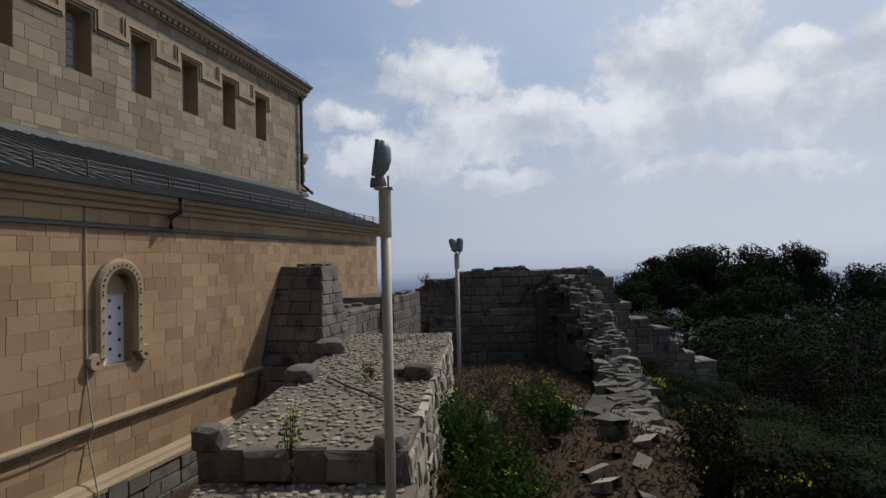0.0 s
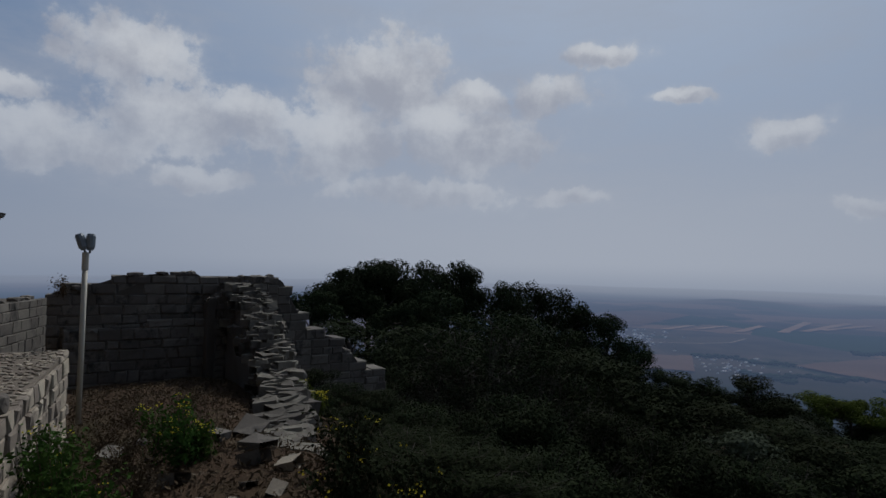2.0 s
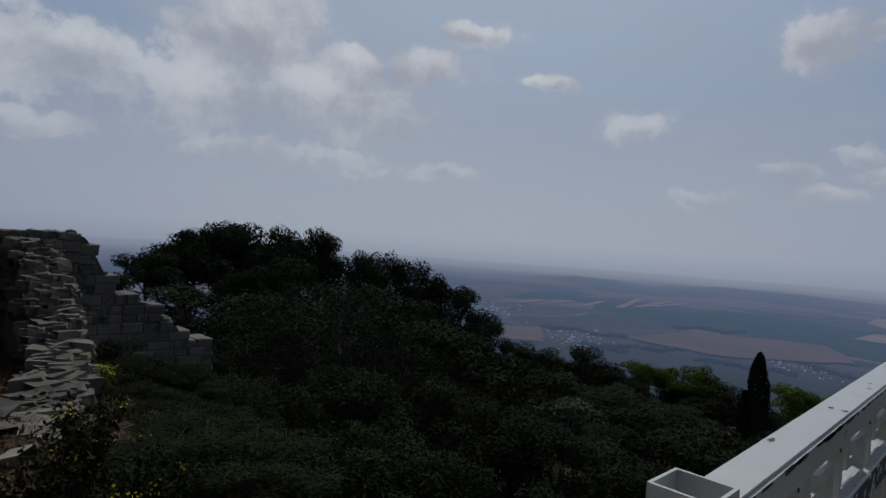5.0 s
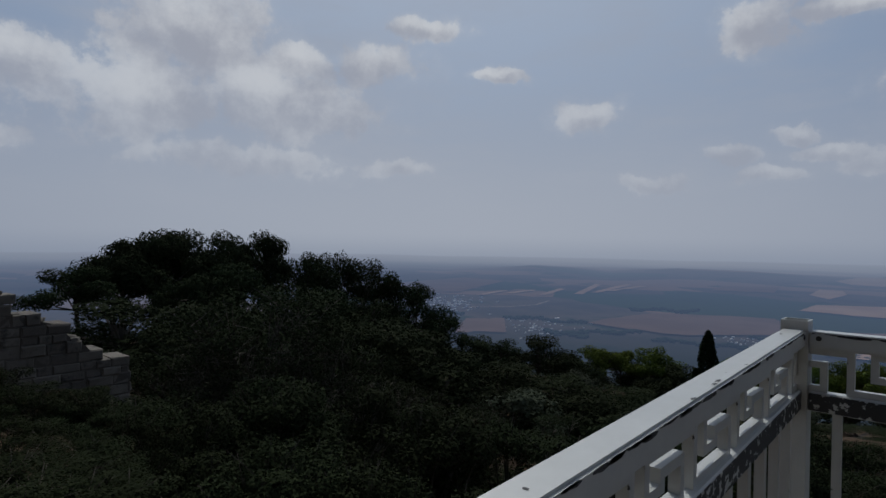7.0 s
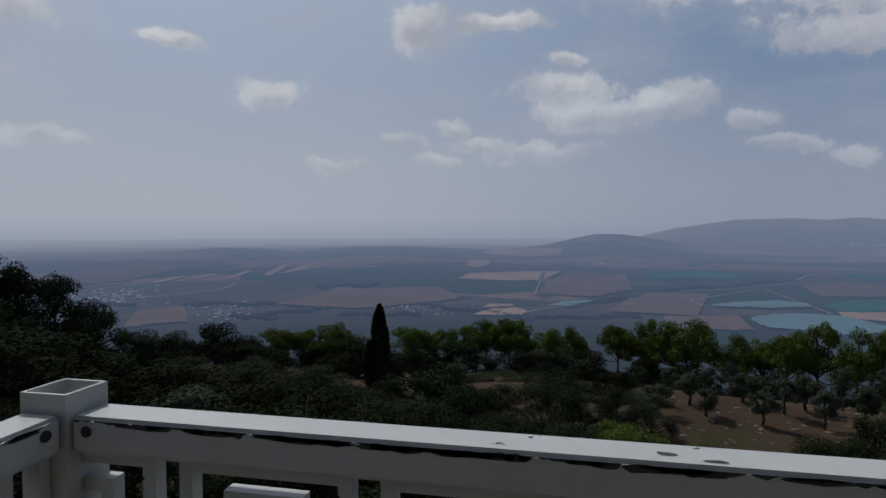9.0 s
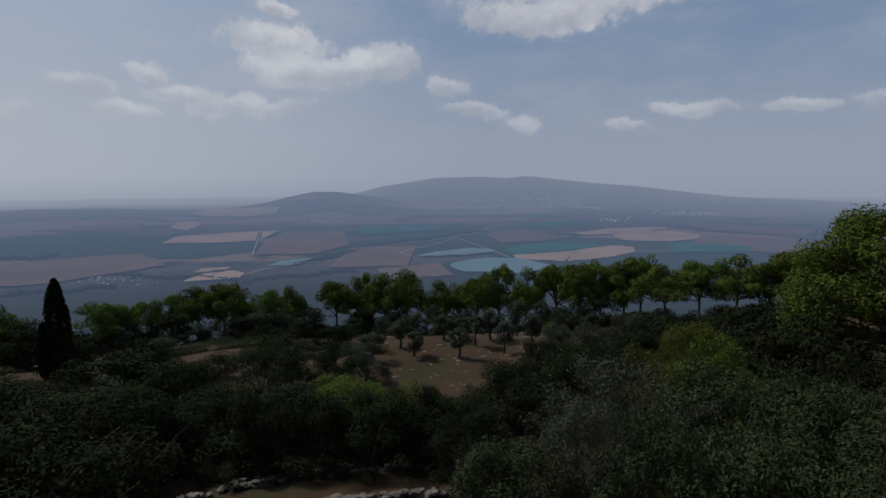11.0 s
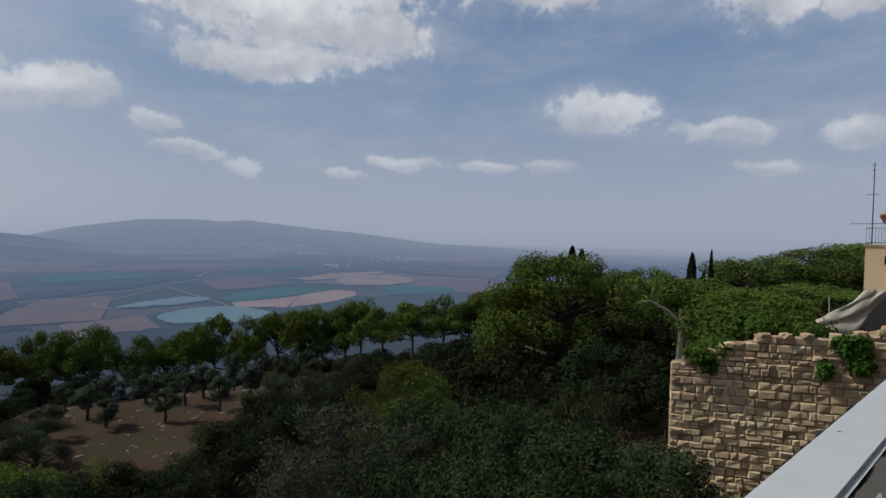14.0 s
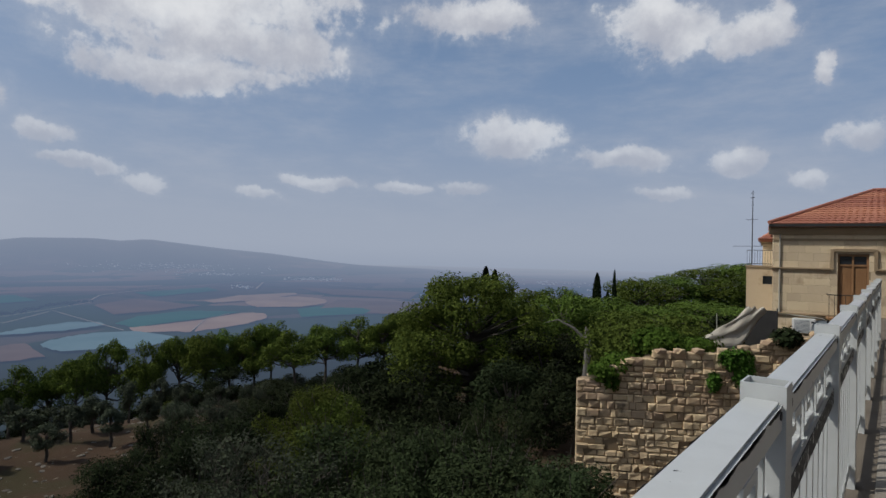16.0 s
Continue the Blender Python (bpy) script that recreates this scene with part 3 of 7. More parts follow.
    nt.links.new(mix_color(nt, step_node(nt, rad, 1300.0, 5000.0), air or NEAR_HAZE, rim), e.inputs["Color"])
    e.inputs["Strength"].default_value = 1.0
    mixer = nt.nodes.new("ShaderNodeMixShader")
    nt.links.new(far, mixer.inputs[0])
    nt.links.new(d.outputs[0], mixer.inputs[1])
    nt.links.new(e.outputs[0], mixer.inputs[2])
    o = nt.nodes.new("ShaderNodeOutputMaterial")
    nt.links.new(mixer.outputs[0], o.inputs[0])
    return m


SOIL = soil_material()
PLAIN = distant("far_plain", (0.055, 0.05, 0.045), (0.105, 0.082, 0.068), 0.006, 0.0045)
radii = [0.0] + [4 * 1.075 ** k for k in range(98)]
radii = [r for r in radii if r < 4650] + [4650.0]
N_AZ = 420
gv, gf, gm = [(CENTRE[0], CENTRE[1], -4.0)], [], []
for r in radii[1:]:
    for k in range(N_AZ):
        w = 2 * math.pi * k / N_AZ
        x, y = CENTRE[0] + r * math.sin(w), CENTRE[1] + r * math.cos(w)
        gv.append((x, y, ground(x, y)))
for k in range(N_AZ):
    gf.append((0, 1 + (k + 1) % N_AZ, 1 + k))
    gm.append(0)
for i in range(len(radii) - 2):
    for k in range(N_AZ):
        n = (k + 1) % N_AZ
        gf.append((1 + i * N_AZ + k, 1 + i * N_AZ + n, 1 + (i + 1) * N_AZ + n, 1 + (i + 1) * N_AZ + k))
        gm.append(1 if radii[i + 1] > 240 else 0)
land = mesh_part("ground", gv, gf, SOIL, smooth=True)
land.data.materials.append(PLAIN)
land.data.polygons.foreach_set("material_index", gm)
tagged(land, "stony brown hilltop falling to a hazy plain of fields", "ground", kind="structure")

EYE = Vector((6.8, -0.3, 1.55))


def out(az, r, z=None):
    """The place at an azimuth and a distance from the terrace corner."""
    x, y = EYE.x + r * math.sin(radians(az)), EYE.y + r * math.cos(radians(az))
    return Vector((x, y, ground(x, y) if z is None else z))


def down(az, el):
    """Where a sight line of that azimuth and height meets the plain."""
    r, step = 650.0, 12.0
    k = math.tan(radians(-el))
    while r < 4600:
        p = out(az, r)
        if EYE.z - r * k <= p.z:
            return p
        r += step
    return out(az, 4600)


# ---- terrace and railing ----
RAIL_TOP, POST_TOP, BAY = 1.24, 1.275, 1.685
FALL = 0.0267  # the north railing falls a little towards the west
CX, CY = 7.005, 1.23
SOUTH_END = CY - 10 * BAY
WEST_END = CX - 7 * BAY
rng = random.Random(4)
v, f = boxes([(WEST_END - 0.3, CX + 0.16, SOUTH_END - 6, CY + 0.16, -0.28, -0.012)])
deck = mesh_part("terrace_floor", v, f, BED)
tagged(deck, "concrete terrace floor laid with beige pavers", "floor", kind="structure")
v, f = boxes([(WEST_END - 0.1, CX - 0.02, SOUTH_END - 6, CY - 0.02, -9, -0.28)])
base = mesh_part("terrace_wall", v, f, CORE)
tagged(base, "rubble masonry retaining wall under the terrace", "wall", kind="structure")


def key_unit(w, h, t, d):
    """One turn of the meander between the two upper rails, in the plane y = 0, from x = 0."""
    b = lambda x0, x1, z0, z1: box_data(x0 * w, x1 * w, -d / 2, d / 2, z0 * h, z1 * h)
    q = t / h
    p = t / w
    return join_data([
        b(0, p, 0, 1), b(p, 0.83, 0, q), b(0.83 - p, 0.83, q, 0.70), b(0.50 - p, 0.83 - p, 0.70 - q, 0.70),
        b(0.50 - p, 0.50, 0.36, 0.70 - q), b(0.20, 0.50 - p, 0.36, 0.36 + q), b(0.20, 0.20 + p, 0.36 + q, 1), b(0.20 + p, 1, 1 - q, 1)])


def post_data():
    """A square steel tube, open at the top."""
    h, i, zt, zi = 0.05, 0.044, POST_TOP, POST_TOP - 0.17
    v = [(sx * a, sy * a, z) for a, z in ((h, -0.01), (h, zt), (i, zt), (i, zi)) for sx, sy in ((-1, -1), (1, -1), (1, 1), (-1, 1))]
    f = []
    for lay_ in range(3):
        for k in range(4):
            n = (k + 1) % 4
            f.append((lay_ * 4 + k, lay_ * 4 + n, lay_ * 4 + 4 + n, lay_ * 4 + 4 + k))
    return v, f + [(12, 13, 14, 15)]


def flakes(rng_, length, n, lip, share):
    """Bare patches where the paint has come off along the inner top edge of a handrail."""
    vs, fs = [], []
    for _ in range(n):
        x = rng_.uniform(0.06, length - 0.06)
        kind = rng_.random()
        lx, ly = rng_.uniform(0.012, 0.06), rng_.uniform(0.003, 0.008)
        m = 9
        k = len(vs)
        edge = -1 if rng_.random() < 0.65 else 1
        if kind < share:
            for i in range(m):
                w = 2 * math.pi * i / m
                s = rng_.uniform(0.6, 1.15)
                vs.append((x + lx * math.cos(w) * s, edge * (lip + 0.0012), RAIL_TOP - 0.006 - ly * 0.7 + ly * math.sin(w) * s))
        else:
            yy = rng_.uniform(-lip + 0.004, lip - 0.02)
            for i in range(m):
                w = 2 * math.pi * i / m
                s = rng_.uniform(0.5, 1.15)
                vs.append((x + lx * 0.45 * math.cos(w) * s, yy + 0.007 * math.sin(w) * s, RAIL_TOP + 0.0008))
        fs.append(tuple(range(k, k + m)))
    return vs, fs


def setz(v, dz):
    v.co.z += dz


def railing(name, m, lengths, label, seed, fall, phase):
    """A run of railing along its own +x in bays of the given lengths, with its inner side towards -y."""
    r = thing(name, label, "railing", m=m, group="terrace railings")
    rr = random.Random(seed)
    first = {}
    end = sum(lengths)

    def shared(kind, data, mat_, x, label_=""):
        if kind not in first:
            me = bpy.data.meshes.new(kind)
            me.from_pydata(data[0], [], data[1])
            me.materials.append(mat_)
            first[kind] = me
        ob = new(kind, first[kind])
        ob.parent, ob.location = r, (x, 0, fall * (x - end))
        return tagged(ob, label_)

    def bar(nm, x0, x1, half, z0, z1, b, seg, label_=""):
        bm = bevel_box(x0, x1, -half, half, z0, z1, b, seg)
        for v in bm.verts:
            setz(v, fall * (v.co.x - end))
        return part(nm, bm, PAINT, r, label_)

    bolt = tube([(0, -0.046, 0), (0, -0.0405, 0)], [0.011, 0.011], 8)
    kh, kw = 0.18, 0.383
    kd = key_unit(kw, kh, 0.026, 0.03)
    kd = ([(x, y, z + RAIL_TOP - 0.25) for x, y, z in kd[0]], kd[1])
    x = 0.0
    stops = [0.0]
    for length in lengths:
        x0, inner = x + 0.052, length - 0.104
        top = bar("top_rail", x0, x0 + inner, 0.043, RAIL_TOP - 0.07, RAIL_TOP, 0.007, 2, "white handrail with flaking paint")
        v_, f_ = flakes(rr, inner, int(inner * 40), 0.043, 0.93 if seed == 1 else 0.985)
        tagged(mesh_part("peeled_paint", [(p + x0, y, z + fall * (p + x0 - end)) for p, y, z in v_], f_, FLAKE, top, "dark bare steel where paint has flaked"), kind="stuff")
        ev, ef = [], []
        m_ = int(inner / 0.008)
        for i in range(m_ + 1):
            px = x0 + 0.01 + (inner - 0.02) * i / m_
            bare = 0.7 * noise.noise(Vector((px * 14, seed * 7, 1))) + 0.8 * noise.noise(Vector((px * 47, seed * 3, 4))) + (0.4 if seed == 2 else -0.1)
            dz = max(0.0, min(0.013, 0.010 * bare + 0.004 * noise.noise(Vector((px * 120, 0, 2)))))
            zt = RAIL_TOP - 0.005 + fall * (px - end)
            ev += [(px, -0.0442, zt), (px, -0.0442, zt - dz - 0.0002)]
        for i in range(m_):
            ef.append((2 * i, 2 * i + 1, 2 * i + 3, 2 * i + 2))
        tagged(mesh_part("worn_edge", ev, ef, FLAKE, top, "ragged dark edge where paint has peeled"))
        for bx in (x0 + 0.035, x0 + inner - 0.035):
            mesh_part("bolt", [(p[0] + bx, p[1], p[2] + RAIL_TOP - 0.026 + fall * (bx - end)) for p in bolt[0]], bolt[1], IRON, top)
        mid = bar("middle_rail", x0, x0 + inner, 0.03, RAIL_TOP - 0.33, RAIL_TOP - 0.25, 0.005, 1)
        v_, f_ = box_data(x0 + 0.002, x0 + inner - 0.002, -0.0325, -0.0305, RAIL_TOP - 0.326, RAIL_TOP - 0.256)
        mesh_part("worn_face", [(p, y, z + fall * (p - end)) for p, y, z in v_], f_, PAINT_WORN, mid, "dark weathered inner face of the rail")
        bar("bottom_rail", x0, x0 + inner, 0.022, 0.13, 0.17, 0.004, 1)
        n_bal = int(inner / 0.206 + 0.5)
        k = math.floor((x0 - phase) / kw)
        while phase + k * kw < x0 + inner - 0.01:
            p0 = phase + k * kw
            if p0 >= x0 and p0 + kw <= x0 + inner:
                shared("meander_panel", kd, PAINT, p0)
            else:
                cut = [[(min(max(p + p0, x0), x0 + inner), y, z + fall * (p0 - end)) for p, y, z in kd[0][8 * i:8 * i + 8]] for i in range(len(kd[0]) // 8)]
                cut = [c for c in cut if max(p[0] for p in c) - min(p[0] for p in c) > 0.004]
                if cut:
                    mesh_part("meander_panel", *join_data([(c, box_data(0, 1, 0, 1, 0, 1)[1]) for c in cut]), PAINT, r)
            k += 1
        for k in range(n_bal):
            shared("baluster", box_data(-0.016, 0.016, -0.016, 0.016, 0.17, RAIL_TOP - 0.33), PAINT, x0 + (k + 0.5) * inner / n_bal)
        x += length
        stops.append(x)
    for k, px in enumerate(stops):
        if k == 0 and seed == 2:
            continue
        shared("post", post_data(), PAINT, px, "hollow square steel post")
    return r


# north side runs up to the corner from the west, east side runs south from it
railing("railing", pose(CX - 7 * BAY, CY, 0), [BAY] * 5 + [2 * BAY], "white painted steel railing with a meander band along the terrace", 1, FALL, 6.471 - (CX - 7 * BAY))
railing("railing", pose(CX, CY, -0.006, 0, 0, -90), [BAY] * 10, "white flaking steel railing with a meander band facing the valley", 2, 0.0, 0.18)
# pavers seen beside the east railing
pav = []
for i in range(6):
    for j in range(40):
        x0, y0 = CX - 0.16 - (i + 1) * 0.4, -2.0 - j * 0.4
        pav.append((x0, y0))
pm = None
for x0, y0 in pav:
    bm_data = chip_block(-0.011, 0.0, 0.003, 0.397, 0.003, 0.397, random.Random(1), 0, 0.003)
    if pm is None:
        pm = bpy.data.meshes.new("paver")
        pm.from_pydata([(z, y, x) for x, y, z in bm_data[0]], [], [q[::-1] for q in bm_data[1]])
        pm.materials.append(PAVER)
    ob = new("paver", pm)
    ob.parent, ob.location = deck, (x0, y0, 0)


# unseen dark block added behind the terrace, holds sky light off the railing
v, f = boxes([(-9.0, 3.9, -30.0, -1.6, -1.0, 13.0)])
sky_block = mesh_part("sky_block_west", v, f, CORE)
tagged(sky_block, "plain dark unseen block added behind the terrace to cut sky light", "wall", kind="structure")

# ---- church ----
CA = radians(14.5)
CN, CD = Vector((math.cos(CA), -math.sin(CA), 0)), Vector((math.sin(CA), math.cos(CA), 0))
CO = Vector((0.45, 0.19, 0)) - 7.47 * CN
CM = Matrix(((CN.x, CD.x, 0, CO.x), (CN.y, CD.y, 0, CO.y), (0, 0, 1, -0.15), (0, 0, 0, 1)))
church = thing("church", "honey limestone basilica with lead aisle roof and tall nave", "church", m=CM)
rng = random.Random(11)
S0, S1 = -8.0, 20.6
arch_hole = (7.70, 8.30, 0.14, 1.62)
wall = mesh_part("aisle_wall", *grid_wall(S0, S1, -7, 3.0, -0.9, -0.006, [arch_hole]), MORTAR, church, "aisle wall of squared honey stone")
st = courses(S0, S1, -1.62, 2.72, (0.2, 0.29), (0.22, 0.62), rng, 0.005, holes=[arch_hole])
lay(st, -0.032, 0.0, rng, CHURCH, CHURCH_FAR, wall, "ashlar", 300, lambda s: abs((s[0] + s[1]) / 2 - 9.5), 0.0, 0.002, 0.003)
st = courses(S0, S1, -2.6, -1.7, (0.25, 0.35), (0.4, 0.8), rng, 0.01)
lay(st, -0.03, 0.16, rng, RUIN, RUIN_FAR, wall, "plinth_stone", 20, lambda s: abs(s[0] - 9), 0.01, 0.015, 0.02)
# end of the aisle
v, f = boxes([(-5.2, -0.9, S1 - 0.9, S1 - 0.02, -7, 2.9)])
mesh_part("aisle_end_wall", v, f, CHURCH_FAR, church)


def moulding(name, y0, y1, z, prof, parent, mat_=MOULD, label=""):
    return mesh_part(name, *extrude_profile([(x, z + dz) for x, dz in prof], y0, y1), mat_, parent, label)


STRING = [(-0.02, -0.09), (0.02, -0.09), (0.05, -0.05), (0.06, -0.02), (0.10, 0.02), (0.10, 0.06), (0.05, 0.08), (-0.02, 0.09)]
moulding("string_course", S0, 13.0, -0.77, STRING, church, label="moulded stone string course with green stains")
moulding("base_course", S0, 13.0, -1.65, [(-0.02, -0.13), (0.17, -0.13), (0.17, -0.06), (0.12, -0.01), (0.10, 0.04), (0.04, 0.09), (-0.02, 0.1)], church, label="moulded stone base course with green stains")
moulding("cornice", S0, S1 + 0.25, 2.86, [(-0.02, -0.16), (0.05, -0.16), (0.07, -0.08), (0.13, -0.05), (0.16, 0.02), (0.24, 0.05), (0.26, 0.14), (-0.02, 0.14)], church, label="moulded stone cornice")
moulding("gutter", S0, S1 + 0.3, 3.03, [(0.16, -0.03), (0.33, -0.03), (0.36, 0.07), (0.34, 0.07), (0.31, 0.0), (0.16, 0.0)], church, LEAD)
moulding("cable_duct", S0, S1 - 1.2, 2.42, [(0.002, -0.035), (0.055, -0.035), (0.055, 0.035), (0.002, 0.035)], church, IRON, "black cable duct")
mesh_part("downpipe", *tube([(0.28, 9.23, 3.02), (0.28, 9.23, 2.75), (0.06, 9.23, 2.65), (0.06, 9.23, 2.44)], [0.05] * 4, 10), IRON, church, "black downpipe", smooth=True)
mesh_part("conduit", *tube([(0.02, 7.36, 2.9), (0.02, 7.36, 0.0), (0.13, 7.36, -0.75), (0.03, 7.36, -0.95), (0.2, 7.36, -1.7), (0.2, 7.36, -2.6)], [0.013] * 6, 6), POLE, church, "thin grey conduit")
hose = [(0.13 + 0.01 * math.sin(k), 7.36 - k * 0.45, -0.71 - 0.05 * math.sin(k * 0.55)) for k in range(12)]
mesh_part("cable", *tube(hose, [0.012] * 12, 6), IRON, church)
# arched window
ws = 8.0
mesh_part("window_panel", *boxes([(-0.22, -0.16, 7.70, 8.30, 0.14, 1.30)]), ALABASTER, church, "white alabaster panel with round holes")
for k in range(8):
    for j in range(3):
        if (k + j) % 2 == 0:
            yy, zz = 7.80 + j * 0.2, 0.24 + k * 0.135
            mesh_part("round_hole", *tube([(-0.162, yy, zz), (-0.156, yy, zz)], [0.033, 0.033], 12), GLASS_DARK, church)
tym = [(ws + 0.3 * math.cos(w), 1.30 + 0.32 * math.sin(w)) for w in [math.pi * k / 12 for k in range(13)]]
mesh_part("tympanum", [(-0.1, y, z) for y, z in tym] + [(-0.2, y, z) for y, z in tym], [tuple(range(13))], MOULD, church, "carved arched tympanum")
path = [(7.42 + 0.11 * math.cos(w), 0.24 + 0.13 * math.sin(w)) for w in [math.pi * (0.1 + 1.9 * k / 14) for k in range(14)]][::-1]
arch = [(7.60, 0.3 + k * 0.2) for k in range(6)] + [(ws + 0.40 * math.cos(w), 1.36 + 0.42 * math.sin(w)) for w in [math.pi * (1 - k / 14) for k in range(15)]] + [(8.40, 1.3 - k * 0.2) for k in range(6)]
hood = mesh_part("window_hood", *sweep(arch, 0.105, 0.11), MOULD, church, "carved stone hood ending in scrolls")
for side in (-1, 1):
    scroll = [(ws + side * (0.40 + 0.12 + (0.13 - 0.006 * k) * math.cos(math.pi + k * 0.62)), 0.24 + (0.13 - 0.006 * k) * math.sin(math.pi + k * 0.62) * -1) for k in range(17)]
    mesh_part("scroll", *sweep(scroll if side < 0 else scroll[::-1], 0.05, 0.10), MOULD, hood)
beads = [tube([(0.1, y, z), (0.135, y, z)], [0.028, 0.012], 6) for y, z in arch[::1]]
mesh_part("bead_band", *join_data(beads), MOULD, hood)
# aisle roof of lead with standing seams and a snow guard
RZ0, RZ1, RB = 3.06, 4.66, -4.0
roof = mesh_part("aisle_roof", *extrude_profile([(0.3, RZ0), (RB, RZ1), (RB, RZ1 - 0.12), (0.3, RZ0 - 0.06)], S0, S1 + 0.3), LEAD, church, "dark lead aisle roof with standing seams")
sl = Vector((RB - 0.3, 0, RZ1 - RZ0)).normalized()
for k in range(int((S1 + 0.2 - S0) / 0.36)):
    y = S0 + 0.2 + k * 0.36
    a, b = Vector((0.28, y, RZ0 + 0.02)), Vector((RB + 0.05, y, RZ1 + 0.0))
    mesh_part("seam", *tube([a, b], [0.026, 0.026], 4), LEAD, roof)
guard = mesh_part("snow_guard", *join_data([tube([(0.12, S0, RZ0 + dz), (0.12, S1 + 0.2, RZ0 + dz)], [0.011] * 2, 5) for dz in (0.17, 0.25, 0.33)] + [tube([(0.14, S0 + 0.9 * k, RZ0 + 0.04), (0.12, S0 + 0.9 * k, RZ0 + 0.35)], [0.016] * 2, 5) for k in range(32)]), IRON, roof, "low black snow guard")
moulding("flashing", S0, S1 + 2.2, RZ1 + 0.06, [(RB - 0.02, -0.1), (RB + 0.14, -0.1), (RB + 0.10, 0.05), (RB + 0.02, 0.09), (RB - 0.02, 0.09)], church, LEAD)
# hipped end of the aisle roof
mesh_part("roof_hip", [(0.3, S1 + 0.3, RZ0), (RB, S1 + 0.3, RZ1), (RB, S1 + 2.6, RZ0 + 0.5), (-1.5, S1 + 2.3, RZ0 - 0.1), (0.3, S1 + 0.3, RZ0 - 0.1), (RB, S1 + 2.6, RZ0 - 0.1)], [(0, 3, 2, 1), (0, 4, 3), (3, 4, 5), (3, 5, 2)], LEAD, church)
# nave
NS1 = 22.35
wins = [(8.83 + 2.01 * k, 9.55 + 2.01 * k, 6.42, 7.98) for k in range(-5, 6)]
nave = mesh_part("nave_wall", *grid_wall(S0, NS1, 3.5, 9.2, RB - 0.9, RB - 0.007, wins), MORTAR, church, "tall nave wall of pale brown stone")
st = courses(S0, NS1, 4.6, 8.8, (0.24, 0.33), (0.3, 0.8), rng, 0.008, holes=wins)
lay(st, RB - 0.032, RB, rng, NAVE, NAVE, nave, "ashlar", 0, None, 0.0, 0.003, 0.004)
mesh_part("nave_gable", *boxes([(RB - 9.5, RB - 0.95, NS1 - 0.9, NS1, 3.5, 9.2)]), CHURCH_FAR, church)
for k, (a, b, c, d) in enumerate(wins):
    w_ = mesh_part("window", *boxes([(RB - 0.52, RB - 0.46, a, b, c, d)]), MORTAR, church, "deep window of pale glass blocks")
    for i in range(3):
        for j in range(7):
            y0, z0 = a + 0.035 + i * 0.2, c + 0.05 + j * 0.217
            mesh_part("glass_block", *boxes([(RB - 0.47, RB - 0.44, y0, y0 + 0.17, z0, z0 + 0.187)]), BLOCK_GLASS, w_)
line = []
for a, b, c, d in wins:
    line += [(a - 0.62, d - 0.28), (a - 0.2, d - 0.28), (a - 0.2, d + 0.2), (b + 0.2, d + 0.2), (b + 0.2, d - 0.28)]
for dz, wd, dp in ((0.0, 0.055, 0.07), (-0.1, 0.02, 0.04), (0.1, 0.02, 0.04)):
    segs = []
    for p, q in zip(line, line[1:]):
        y0, y1, z0, z1 = min(p[0], q[0]) - wd, max(p[0], q[0]) + wd, min(p[1], q[1]) - wd + dz, max(p[1], q[1]) + wd + dz
        if p[0] == q[0]:
            y0, y1 = y0 + dz * (1 if q[1] < p[1] else -1), y1 + dz * (1 if q[1] < p[1] else -1)
        segs.append((RB - 0.01, RB + dp + rng.uniform(-0.002, 0.002), y0, y1, z0, z1))
    mesh_part("stepped_moulding", *boxes(segs), MOULD, nave, "stepped stone moulding over the windows")
moulding("nave_cornice", S0, NS1 + 0.3, 9.0, [(RB - 0.05, -0.22), (RB + 0.06, -0.22), (RB + 0.08, -0.1), (RB + 0.2, -0.06), (RB + 0.22, 0.08), (RB + 0.34, 0.14), (RB + 0.36, 0.26), (RB - 0.05, 0.26)], church)
tagged(mesh_part("dentils", *boxes([(RB + 0.05, RB + 0.17, S0 + 0.24 * k, S0 + 0.24 * k + 0.13, 8.82, 8.92) for k in range(int((NS1 - S0) / 0.24))]), MOULD, church), kind="stuff")
moulding("nave_gutter", S0, NS1 + 0.4, 9.31, [(RB + 0.2, -0.05), (RB + 0.42, -0.05), (RB + 0.45, 0.06), (RB + 0.2, 0.06)], church, LEAD)
mesh_part("nave_roof", *extrude_profile([(RB + 0.4, 9.31), (RB - 6, 11.4), (RB - 6, 9.15), (RB + 0.2, 9.15)], S0, NS1 + 0.35), LEAD, church)
mesh_part("snow_guard", *join_data([tube([(RB + 0.3, S0, 9.35 + dz), (RB + 0.3, NS1 + 0.3, 9.35 + dz)], [0.012] * 2, 5) for dz in (0.1, 0.2)] + [tube([(RB + 0.3, S0 + 0.5 * k, 9.33), (RB + 0.3, S0 + 0.5 * k, 9.57)], [0.014] * 2, 5) for k in range(62)]), IRON, church)
mesh_part("downpipe", *tube([(RB + 0.12, NS1 - 0.12, 9.25), (RB + 0.12, NS1 - 0.12, 5.1), (RB + 0.5, NS1 + 0.1, 4.7)], [0.07] * 3, 10), IRON, church)
# small turret beyond the nave
tur = thing("turret", "small round stone turret with arched openings", "tower", Vector((-7.9, 33.2, 2.1)))
rings = [(0.0, 1.15), (6.6, 1.15), (6.7, 1.3), (6.9, 1.3), (7.0, 1.0), (8.2, 1.0), (8.3, 1.2), (8.55, 1.35), (8.75, 1.35), (8.9, 0.9), (9.3, 0.3)]
mesh_part("shaft", *tube([(0, 0, z - 3) for z, _ in rings], [r for _, r in rings], 20), MOULD, tur, smooth=False)
